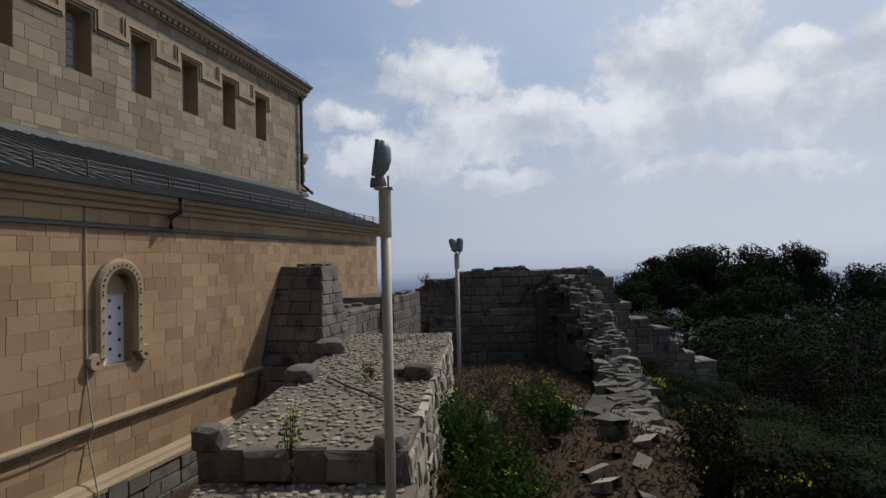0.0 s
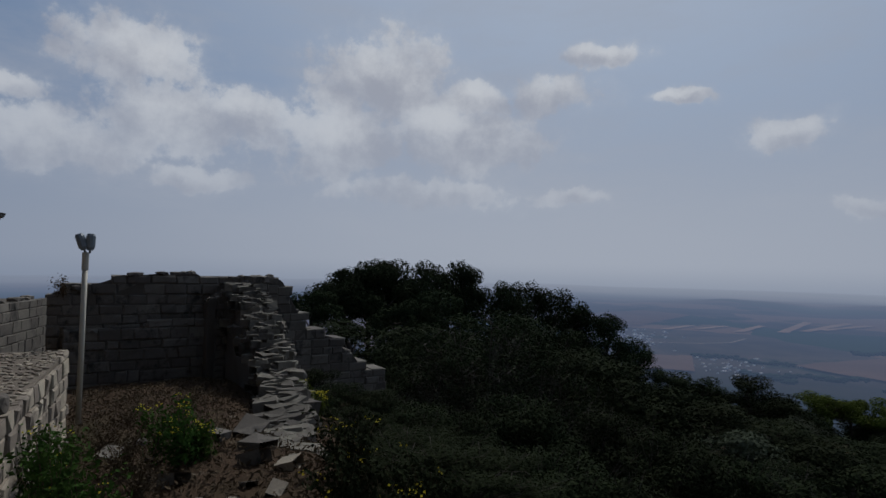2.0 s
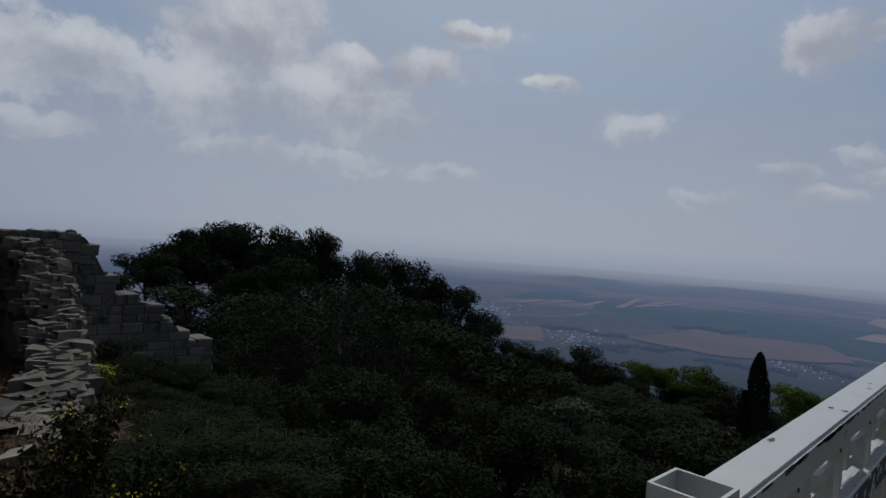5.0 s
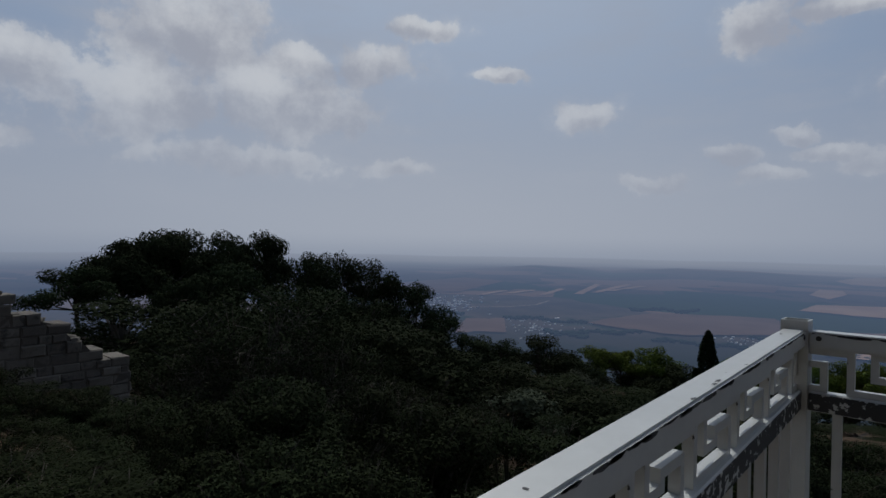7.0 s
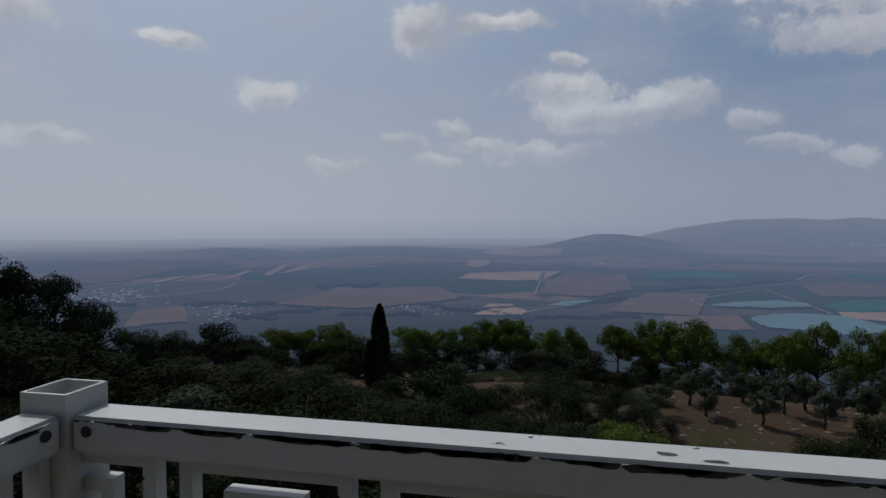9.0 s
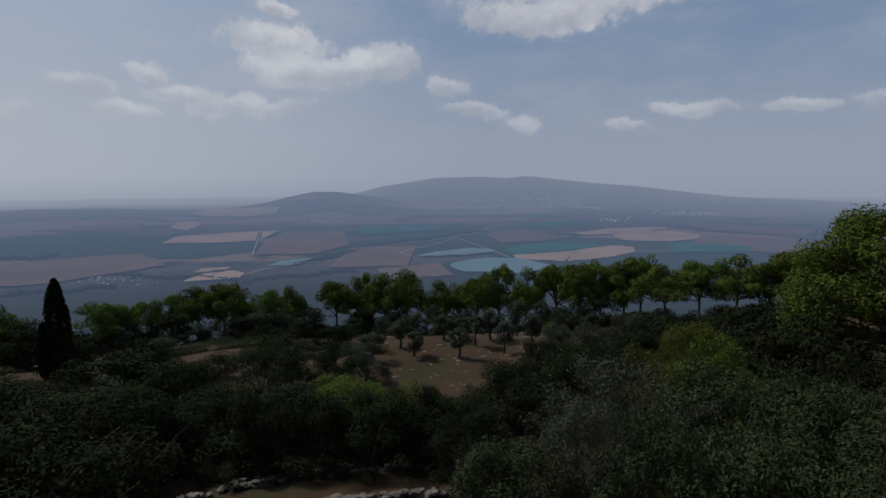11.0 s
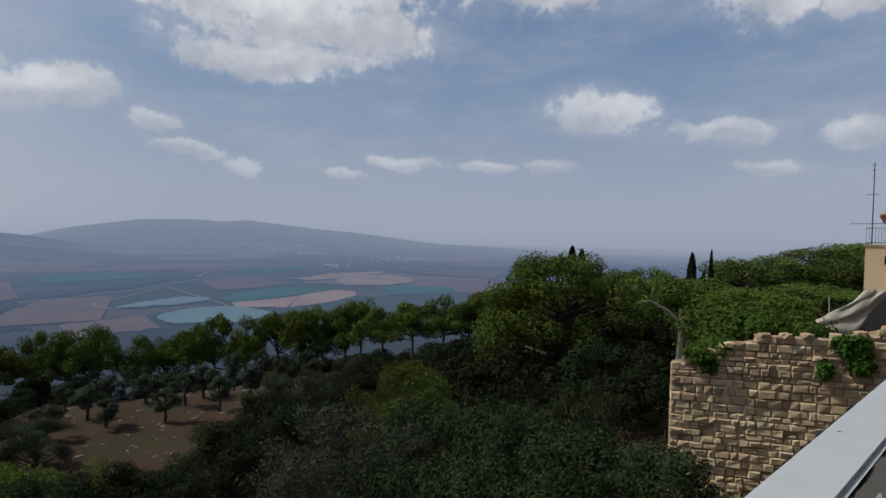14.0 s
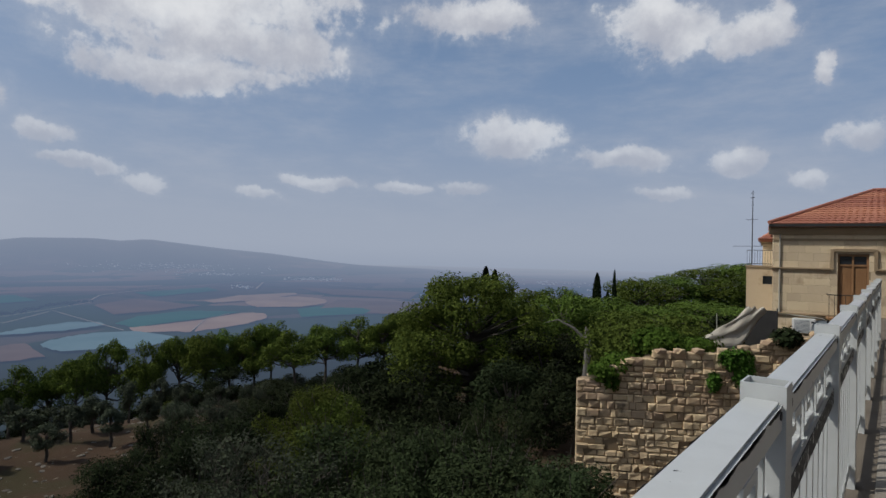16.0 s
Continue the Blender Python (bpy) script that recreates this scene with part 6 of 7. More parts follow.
stand("near_bush", [(14.5, 18, -9.6, 4.2), (17.5, 17, -11.0, 4.5), (20.5, 18, -11.8, 4.5), (24, 17, -13.0, 4.5), (28, 18, -12.6, 5), (12.5, 16, -11.0, 3.4)], "shrub", "dark tangled shrub filling the cut beside the ruin", "bush", DARK_LEAF, "shrubs under the terrace", 3, 2, Vector((2.74, 0.88, 1.52)))
stand("near_bush", [(87, 28, -18.8, 5), (92.5, 27, -19.8, 5), (98, 27, -19.4, 5.5), (103, 28, -19.6, 5), (81, 40, -15.6, 7), (88, 44, -14.9, 8), (95, 45, -15.2, 5), (76, 30, -17.6, 6), (108, 25, -20.5, 4.5)], "shrub", "rounded dark shrub on the slope below the terrace", "bush", DARK_LEAF, "shrubs under the terrace", 3, 1)

# undergrowth among the trunks of the pine row
rg = random.Random(404)
for k in range(125):
    az_ = rg.uniform(62, 139)
    p = out(az_, rg.uniform(88, 112))
    h = rg.uniform(1.6, 5.4)
    tree("scrub", "scrub_bush", "dense dark scrub bush among the pine trunks", "bush", p, h, h * rg.uniform(1.1, 1.8), DARK_LEAF if rg.random() < 0.75 else OLIVE_LEAF, "scrub on the slope", rg.uniform(0, 6.28), k % 4)

stand("near_bush", [(146.5, 18.5, -15.6, 4.6), (150.5, 16, -18.4, 4.6), (154, 15.5, -18.6, 4.4), (142.5, 19, -15.2, 4.8), (147.5, 23, -13.2, 4.2)], "shrub", "dusty dark shrub below the golden wall", "bush", CAROB_LEAF, "shrubs under the terrace", 3, 2)
stand("near_bush", [(120.5, 50, -12.9, 4.5), (117.5, 52, -13.3, 4), (124, 56, -11.9, 5), (98, 48, -15.4, 4)], "shrub", "low grey-green shrub on the edge of the olive terrace", "bush", OLIVE_LEAF, "shrubs under the terrace", 3, 1)

for k, (x, y, top_z) in enumerate(((5.7, 9.4, -1.61), (5.9, 8.2, -1.6), (8.7, 16.8, -2.32), (9.1, 14.5, -2.52), (5.8, 7.5, -1.45))):
    g = ground(x, y)
    tree("near_bush", "shrub", "dark tangled shrub on the bank below the rubble", "bush", Vector((x, y, g)), max(0.7, top_z + 0.25 - g), 2.6, DARK_LEAF, "shrubs under the terrace", k * 1.3, k % 3)


# ---- golden wall with creepers ----
wall_m = facing(15.5, -19.6, 9.4, -23.4) @ Matrix.Rotation(math.pi, 4, "Z")
g_top = ragged([(0, -2.75), (0.8, -2.65), (1.0, -2.3), (2.2, -1.95), (2.6, -1.7), (4.2, -1.6), (5.8, -1.4), (7.2, -0.95), (10, -0.7)], 0.08, 12)
gm_ = facing(15.6, -19.6, 7.2, -24.6)
gold = thing("golden_wall", "rough golden fieldstone wall with creepers on top", "wall", m=gm_)
rg = random.Random(61)
GL = 9.8
st = courses(0, GL, -9.5, -0.5, (0.17, 0.3), (0.2, 0.52), rg, 0.022, top=g_top)
n = 40
v, f = [], []
for k in range(n + 1):
    y = 0.12 + (GL - 0.12) * k / n
    zt = g_top(y) - 0.14
    v += [(-0.06, y, -9.5), (0.8, y, -9.5), (0.8, y, zt), (-0.06, y, zt)]
for k in range(n):
    for j in range(4):
        f.append((4 * k + j, 4 * k + 4 + j, 4 * k + 4 + (j + 1) % 4, 4 * k + (j + 1) % 4))
f += [(0, 1, 2, 3), (4 * n, 4 * n + 3, 4 * n + 2, 4 * n + 1)]
side = -1 if (gm_ @ Vector((1, 0, 0)) - gm_.translation).dot(Vector((6.8, -0.6, 0)) - gm_.translation) < 0 else 1
mesh_part("core", [(-x * side, y, z) for x, y, z in v], f, MORTAR, gold)
joined = []
for i, (a, b, c, d) in enumerate(sorted(st, key=lambda s: -s[2])):
    v_, f_ = chip_block(-0.1, 0.10 + rg.uniform(-0.035, 0.05), a, b, c, d, rg, 0.026, 0.028)
    v_ = [(x * side, y, z) for x, y, z in v_]
    if side < 0:
        f_ = [q[::-1] for q in f_]
    if i < 280:
        mesh_part("stone", v_, f_, GOLD, gold)
    else:
        joined.append((v_, f_))
if joined:
    tagged(mesh_part("stonework", *join_data(joined), GOLD, gold), kind="stuff")
for k in range(16):
    y = rg.uniform(0.2, GL - 0.2)
    mesh_part("cap_stone", *rock_data(rg, 0.0, y, g_top(y) + 0.03, 0.28, 0.24, 0.15, 1, 0.3), GOLD, gold)


def creeper(name, label, rows, leaf, n, size, seed, m=None, category="plant"):
    """Leaves spilling over a wall or growing in clumps: rows of (x, y, z, rx, ry, rz)."""
    ob = thing(name, label, category, m=m if m is not None else Matrix.Identity(4))
    me = leaf_mesh("leaves", blob_points(np.random.RandomState(seed), rows, n, 0.3), size, seed, 0.5, 1.2)
    me.materials.append(leaf)
    c = new("leaves", me)
    c.parent = ob
    rg_ = random.Random(seed)
    stems = [tube([(x, y, z - rz), (x + rg_.uniform(-rx, rx) * 0.5, y + rg_.uniform(-ry, ry) * 0.5, z), (x + rg_.uniform(-rx, rx), y + rg_.uniform(-ry, ry), z + rz * 0.9)], [0.014, 0.01, 0.004], 5) for x, y, z, rx, ry, rz in rows for _ in range(4)]
    tagged(mesh_part("stalks", *join_data(stems), BARK, ob), kind="stuff")
    return ob


creeper("creeper", "bright green creeper on top of the golden wall", [(0, 0.9, -2.45, 0.5, 0.55, 0.36), (-0.5, 1.6, -2.2, 0.7, 0.7, 0.42), (-1.0, 3.0, -1.45, 1.0, 1.0, 0.6), (-0.8, 4.3, -1.5, 0.7, 0.8, 0.3), (0.1, 1.2, -2.8, 0.25, 0.3, 0.3)], BRIGHT_LEAF, 7000, 0.1, 71, gm_)
creeper("creeper", "green creeper hanging down the golden wall", [(0.2 * side, 5.3, -1.8, 0.2, 0.6, 0.4), (0.2 * side, 5.6, -2.3, 0.2, 0.4, 0.5), (0.2 * side, 4.6, -2.6, 0.15, 0.25, 0.35)], BRIGHT_LEAF, 1600, 0.11, 72, gm_)
creeper("shrub", "yellow-green shrub behind the golden wall", [(-2.5, 2.5, -1.9, 2.0, 2.2, 1.2), (-3.2, 4.2, -1.7, 2.0, 1.8, 1.0)], BUSH_LEAF, 8000, 0.12, 73, gm_, "bush")
creeper("shrub", "dark ivy bush by the house corner", [(13.2, -31.2, -2.3, 1.3, 1.0, 1.2), (12.0, -29.5, -2.6, 1.0, 0.8, 0.9)], DARK_LEAF, 5000, 0.14, 74, None, "bush")
creeper("shrub", "dry dark plant on the wall top", [(9.6, -23.1, -1.0, 0.5, 0.5, 0.35)], DARK_LEAF, 900, 0.1, 75, None, "bush")

# ---- house ----
hd = Vector((-0.988, -0.155, 0)).normalized()
hn = Vector((-hd.y, hd.x, 0))
if hn.y < 0:
    hn = -hn
HM = Matrix(((hn.x, hd.x, 0, 11.05), (hn.y, hd.y, 0, -30.2), (0, 0, 1, 0.24), (0, 0, 0, 1)))
house = thing("house", "two-storey cream stone house with red tiled hip roofs", "house", m=HM)
rg = random.Random(81)
door_hole = (2.42, 3.52, -0.95, 1.72)
HL, HZ = 9.0, 2.75
hw = mesh_part("wall", *grid_wall(0, HL, -6, HZ, -0.6, -0.008, [door_hole]), MORTAR, house, "cream ashlar wall")
st = courses(0, HL, -5.0, HZ, (0.3, 0.4), (0.4, 0.9), rg, 0.006, holes=[door_hole])
for a, b, c, d in st:
    mesh_part("ashlar", *chip_block(-0.03, rg.uniform(-0.004, 0.006), a, b, c, d, rg, 0, 0.005), PLASTER, hw)
mesh_part("side_wall", *boxes([(-6.0, -0.6, 0.02, 0.5, -6, HZ)]), PLASTER, house)
mesh_part("side_wall", *boxes([(-9, -0.6, HL - 0.5, HL, -6, HZ)]), PLASTER, house)


def house_band(z, prof, y0=0.0, y1=HL, name="string_course", mat_=MOULD):
    return mesh_part(name, *extrude_profile([(x, z + dz) for x, dz in prof], y0, y1), mat_, house)


BAND = [(-0.02, -0.09), (0.04, -0.09), (0.05, 0.0), (0.10, 0.03), (0.10, 0.09), (-0.02, 0.10)]
house_band(1.02, BAND, -0.05, 2.22)
house_band(1.02, BAND, 3.72, HL)
house_band(1.9, [(-0.02, -0.06), (0.09, -0.06), (0.1, 0.06), (-0.02, 0.06)], 2.22, 3.72)
for y0 in (2.14, 3.68):
    mesh_part("door_surround", *boxes([(-0.02, 0.09, y0, y0 + 0.12, 1.02, 1.94)]), MOULD, house)
house_band(2.35, [(-0.02, -0.04), (0.05, -0.04), (0.06, 0.05), (-0.02, 0.05)], -0.05, HL)
house_band(2.78, [(-0.02, -0.2), (0.08, -0.2), (0.16, -0.04), (0.2, 0.1), (-0.02, 0.1)], -0.2, HL, "cornice")
house_band(2.98, [(0.05, -0.1), (0.42, -0.06), (0.44, 0.05), (0.05, 0.05)], -0.2, HL, "gutter", LEAD)
house_band(-1.0, BAND, -0.05, HL)
# timber door with a two-pane fanlight
dr = mesh_part("door", *boxes([(-0.2, -0.14, 2.42, 3.52, -0.95, 1.72)]), WOOD, house, "brown timber double door with a fanlight")
mesh_part("door_frame", *boxes([(-0.14, -0.08, 2.42, 2.49, -0.95, 1.72), (-0.14, -0.08, 3.45, 3.52, -0.95, 1.72), (-0.14, -0.08, 2.49, 3.45, 1.22, 1.29), (-0.14, -0.08, 2.49, 3.45, 1.65, 1.72), (-0.14, -0.08, 2.94, 3.0, -0.95, 1.65)]), WOOD, dr)
for k in range(10):
    y0 = 2.50 + k * 0.094
    if abs(y0 + 0.045 - 2.97) > 0.05:
        mesh_part("board", *boxes([(-0.14, -0.125, y0, y0 + 0.086, -0.95, 1.22)]), WOOD, dr)
for y0 in (2.5, 3.01):
    mesh_part("pane", *boxes([(-0.138, -0.13, y0, y0 + 0.43, 1.30, 1.64)]), GLASS_DARK, dr)
# iron landing at the door
bal = thing("iron_landing", "small rusty iron landing with railings under the door", "balcony", m=HM)
mesh_part("platform", *boxes([(0.02, 0.95, 2.0, 3.8, -1.06, -0.98)]), WOOD, bal)
for y0 in (2.0, 3.75):
    mesh_part("bracket", *tube([(0.9, y0 + 0.02, -1.06), (0.05, y0 + 0.02, -2.1)], [0.03, 0.03], 5), IRON, bal)
mesh_part("handrail", *join_data([tube([(0.05, 2.03, 0.0), (0.92, 2.03, 0.0), (0.92, 3.77, 0.0), (0.05, 3.77, 0.0)], [0.022] * 4, 5)]), IRON, bal)
for k in range(10):
    mesh_part("bar", *tube([(0.92, 2.05 + k * 0.19, -0.98), (0.92, 2.05 + k * 0.19, 0.0)], [0.011] * 2, 5), IRON, bal)
# air conditioner, dish and pipes
ac = thing("air_conditioner", "white outdoor air conditioner unit with a slatted grille", "air conditioner", m=HM)
part("casing", bevel_box(0.12, 0.42, 0.75, 1.62, -1.75, -1.12, 0.02, 2), WHITE, ac)
grille = mesh_part("fan_grille", *boxes([(0.421, 0.428, 0.83, 1.4, -1.69, -1.18)]), LAMP, ac, "dark square fan grille with pale slats")
for k in range(9):
    mesh_part("slat", *boxes([(0.428, 0.438, 0.83, 1.4, -1.67 + k * 0.056, -1.648 + k * 0.056)]), WHITE, grille)
mesh_part("badge", *boxes([(0.42, 0.428, 1.46, 1.56, -1.3, -1.22)]), GLASS_DARK, ac)
mesh_part("bracket", *boxes([(0.0, 0.4, 0.85, 0.9, -1.8, -1.75), (0.0, 0.4, 1.47, 1.52, -1.8, -1.75)]), IRON, ac)
dish = thing("satellite_dish", "grey satellite dish on a short arm", "satellite dish", m=HM @ Matrix.Translation((0.75, 1.85, -1.5)))
rings_ = [(0.0, 0.02), (0.03, 0.15), (0.07, 0.28), (0.12, 0.38), (0.14, 0.385)]
dv, df = tube([(x, 0, 0) for x, _ in rings_], [r for _, r in rings_], 22, False)
q = Matrix.Rotation(radians(-25), 4, "Z") @ Matrix.Rotation(radians(-25), 4, "Y")
mesh_part("reflector", [tuple(q @ Vector(p)) for p in dv], df, LAMP, dish, smooth=True)
mesh_part("arm", *tube([(0, 0, 0), (-0.3, 0, -0.1), (-0.75, 0, -0.1)], [0.025] * 3, 6), IRON, dish)
mesh_part("feed_arm", *join_data([tube([tuple(q @ Vector((0.1, 0, -0.37))), tuple(q @ Vector((0.42, 0, -0.05)))], [0.012] * 2, 5)]), IRON, dish)
mesh_part("pipe", *tube([(0.06, 0.1, -0.95), (0.06, 1.9, -1.1), (0.06, 2.1, -1.3), (0.06, 2.1, -2.3)], [0.035] * 4, 6), POLE, house)
mesh_part("downpipe", *tube([(0.05, 0.25, 2.7), (0.05, 0.25, -0.9)], [0.035] * 2, 6), POLE, house)


def tile_roof(name, corners, apex, n_rows, parent, label):
    """A roof plane of clay tiles in rows: the eave from corner to corner, narrowing to the ridge."""
    e0, e1 = Vector(corners[0]), Vector(corners[1])
    r0, r1 = Vector(apex[0]), Vector(apex[1])
    nrm = (e1 - e0).cross(r0 - e0).normalized()
    if nrm.z < 0:
        nrm = -nrm
    deck_ = mesh_part(name, [tuple(p - nrm * 0.02) for p in (e0, e1, r1, r0)] + [tuple(p - nrm * 0.14) for p in (e0, e1, r1, r0)], [(0, 1, 2, 3), (7, 6, 5, 4), (0, 4, 5, 1), (1, 5, 6, 2), (2, 6, 7, 3), (3, 7, 4, 0)], TILE, parent, label)
    for k in range(n_rows):
        a0, a1 = k / n_rows, (k + 1.12) / n_rows
        p0, p1 = e0.lerp(r0, a0), e1.lerp(r1, a0)
        q0, q1 = e0.lerp(r0, min(1, a1)), e1.lerp(r1, min(1, a1))
        m_ = max(2, int((p1 - p0).length / 0.25))
        vs, fs = [], []
        for i in range(2 * m_ + 1):
            s = i / (2 * m_)
            up = 0.035 if i % 2 else 0.0
            vs += [tuple(p0.lerp(p1, s) + nrm * (0.045 + up)), tuple(q0.lerp(q1, s) + nrm * (0.008 + up)), tuple(p0.lerp(p1, s) + nrm * 0.0)]
        for i in range(2 * m_):
            fs += [(3 * i, 3 * i + 3, 3 * i + 4, 3 * i + 1), (3 * i + 2, 3 * i + 5, 3 * i + 3, 3 * i)]
        mesh_part("tile_course", vs, fs, TILE, deck_)
    return deck_


HR = 4.85
tile_roof("roof", [(0.42, -0.18, 3.02), (0.42, HL + 0.4, 3.02)], [(-4.2, 4.2, HR), (-4.2, HL, HR)], 15, house, "red clay tile hip roof")
tile_roof("roof_hip", [(-6.4, -0.18, 3.02), (0.42, -0.18, 3.02)], [(-4.25, 4.2, HR), (-4.2, 4.2, HR)], 15, house, "red clay tile hip end")
mesh_part("ridge_tiles", *tube([(0.45, -0.2, 3.1), (-4.2, 4.2, HR + 0.06), (-4.2, HL, HR + 0.06)], [0.09] * 3, 8), TILE, house)
# back wing and its low block with a parapet rail
mesh_part("back_wall", *boxes([(-9.5, -6.1, -0.45, 3.4, -6, 2.3)]), PLASTER, house, "cream stone back wing")
tile_roof("back_roof", [(-5.8, -0.65, 2.55), (-5.8, 3.4, 2.55)], [(-8, 1.2, 3.9), (-8, 3.4, 3.9)], 8, house, "red clay tile roof of the back wing")
tile_roof("back_roof", [(-9.9, -0.65, 2.55), (-5.8, -0.65, 2.55)], [(-8.1, 1.2, 3.9), (-8, 1.2, 3.9)], 8, house, "red clay tile roof of the back wing")
mesh_part("back_cornice", *boxes([(-9.6, -5.95, -0.55, 3.4, 2.3, 2.5)]), MOULD, house)
lw = (-1.15, 0.9)
low_hole = (-0.42, 0.0, 0.2, 0.62)
mesh_part("low_wing", *grid_wall(lw[0], lw[1], -6, 1.05, -5.9, -3.16, [low_hole]), PLASTER, house, "plastered low wing")
mesh_part("small_window", *boxes([(-3.4, -3.3, -0.42, 0.0, 0.2, 0.62)]), GLASS_DARK, house, "small dark window")
mesh_part("parapet", *boxes([(-5.95, -3.1, lw[0] - 0.05, lw[1], 1.05, 1.13)]), MOULD, house)
rail_parts = [tube([(-3.2, lw[0] + 0.02, 1.13 + dz), (-3.2, lw[1], 1.13 + dz)], [0.014] * 2, 5) for dz in (0.1, 0.78)] + [tube([(-3.2, lw[0] + 0.02 + 0.115 * k, 1.13), (-3.2, lw[0] + 0.02 + 0.115 * k, 1.91)], [0.009] * 2, 4) for k in range(18)] + [tube([(-3.2, lw[0] + 0.02, 1.91), (-5.8, lw[0] + 0.02, 1.91)], [0.014] * 2, 5)]
mesh_part("parapet_rail", *join_data(rail_parts), IRON, house, "thin rusty parapet railing")
ant = thing("antenna", "tall thin television antenna mast", "antenna", m=HM @ Matrix.Translation((-5.4, -0.95, 1.1)))
mesh_part("mast", *tube([(0, 0, 0), (0, 0, 4.1)], [0.03, 0.018], 6), IRON, ant)
for z_, l_ in ((3.7, 0.12), (3.95, 0.1), (2.5, 0.3), (1.05, 0.9), (3.3, 0.08)):
    mesh_part("element", *tube([(0.0, -l_, z_), (0.0, l_ * 0.8, z_ + 0.02)], [0.012] * 2, 4), IRON, ant)
# shade cloth draped over a frame by the house, and its dark screen
nv, nf = [], []
NI, NJ = 44, 26
for i in range(NI + 1):
    for j in range(NJ + 1):
        s, t = i / NI, j / NJ
        spread = 0.85 + 0.5 * math.sin(math.pi * min(1, s * 1.1)) - 0.35 * s
        fold = 0.045 * math.sin(t * 19 + 3 * math.sin(s * 4)) * (0.35 + s) + 0.08 * noise.noise(Vector((s * 5, t * 4, 2))) + 0.03 * noise.noise(Vector((s * 14, t * 11, 5)))
        x = 13.2 - 2.2 * s + (t - 0.5) * 1.2 * spread + 0.06 * math.sin(t * 12 + s * 9)
        y = -22.0 - 3.9 * s + (t - 0.5) * 1.3 * spread
        sag = 1.5 * s ** 1.5 - 0.25 * math.sin(math.pi * s)
        nv.append((x, y, -1.92 + sag + fold + 0.42 * math.sin(math.pi * t) ** 0.7 * (1 - 0.55 * s)))
for i in range(NI):
    for j in range(NJ):
        k = i * (NJ + 1) + j
        nf.append((k, k + 1, k + NJ + 2, k + NJ + 1))
net = mesh_part("shade_cloth", nv, nf, NET, None, smooth=True)
sol = net.modifiers.new("thick", "SOLIDIFY")
sol.thickness = 0.02
tagged(net, "beige shade cloth sagging over the wall beside the house", "cloth")
fr = thing("screen_frame", "dark mesh screen on thin posts by the house", "screen", (11.0, -27.0, -2.5))
mesh_part("screen", *boxes([(-0.55, 0.5, -0.02, 0.02, 0.0, 2.1)]), IRON, fr)
for x in (-0.58, 0.54):
    mesh_part("post", *tube([(x, 0, -0.4), (x, 0, 2.2)], [0.03] * 2, 6), IRON, fr)
stake = mesh_part("stake", *tube([(0, 0, -0.3), (0.05, 0, 1.7)], [0.03, 0.025], 6), POLE)
stake.location = (13.2, -29.6, -2.6)
tagged(stake, "pale thin stake standing by the bushes", "stake")

# ---- low terrace walls on the slope ----
rg = random.Random(91)
for az0, az1, r0, r1, lab in ((74, 108, 25.5, 26.5, "low dry-stone wall of pale stones under the terrace"), (84, 112, 22.0, 23.2, "second low dry-stone wall of pale stones")):
    w_ = thing("dry_stone_wall", lab, "wall", group="dry-stone walls")
    for k in range(120):
        s = rg.random()
        p = out(az0 + (az1 - az0) * s, r0 + (r1 - r0) * s + rg.uniform(-0.2, 0.2))
        z_ = rg.uniform(0.0, 0.32)
        mesh_part("stone", *rock_data(rg, p.x, p.y, p.z + z_, rg.uniform(0.16, 0.34), rg.uniform(0.14, 0.25), rg.uniform(0.1, 0.18), 1, 0.3), RUIN, w_)
stones = []
for k in range(260):
    az_, r_ = rg.uniform(98, 128), rg.uniform(28, 76)
    p = out(az_, r_)
    s = rg.uniform(0.06, 0.26)
    stones.append(rock_data(rg, p.x, p.y, p.z + s * 0.1, s * 1.6, s, s * 0.35, 1, 0.3))
for k in range(160):
    az_, r_ = rg.uniform(128, 160), rg.uniform(18, 40)
    p = out(az_, r_)
    s = rg.uniform(0.08, 0.3)
    stones.append(rock_data(rg, p.x, p.y, p.z + s * 0.1, s * 1.5, s, s * 0.4, 1, 0.3))
tagged(mesh_part("field_stones", *join_data(stones), RUIN_FAR), "pale stones scattered over the dry slope", "stones", kind="stuff")
# bank of golden earth and rubble near the wall, and a small ruin roof among the shrubs
for az_, r_, w_, lab in ((148.5, 27, 2.6, "bank of golden rubble beside the wall"), (131.8, 26, 1.5, "patch of golden rubble among the shrubs"), (152.5, 25, 2.0, "bank of golden rubble beside the wall")):
    p = out(az_, r_)
    b_ = thing("rubble_bank", lab, "rubble", p, "rubble banks")
    for k in range(60):
        a, q_ = rg.uniform(0, 6.28), rg.random() ** 0.5 * w_
        s = rg.uniform(0.1, 0.3)
        mesh_part("stone", *rock_data(rg, q_ * math.cos(a), q_ * math.sin(a), 0.7 * (1 - q_ / w_) + rg.uniform(0, 0.1), s * 1.3, s, s * 0.6, 1, 0.3), CHURCH, b_)
    v_, f_ = rock_data(rg, 0, 0, -0.1, w_ * 1.2, w_ * 1.0, 1.0, 3, 0.15)
    mesh_part("earth", v_, f_, SOIL, b_)


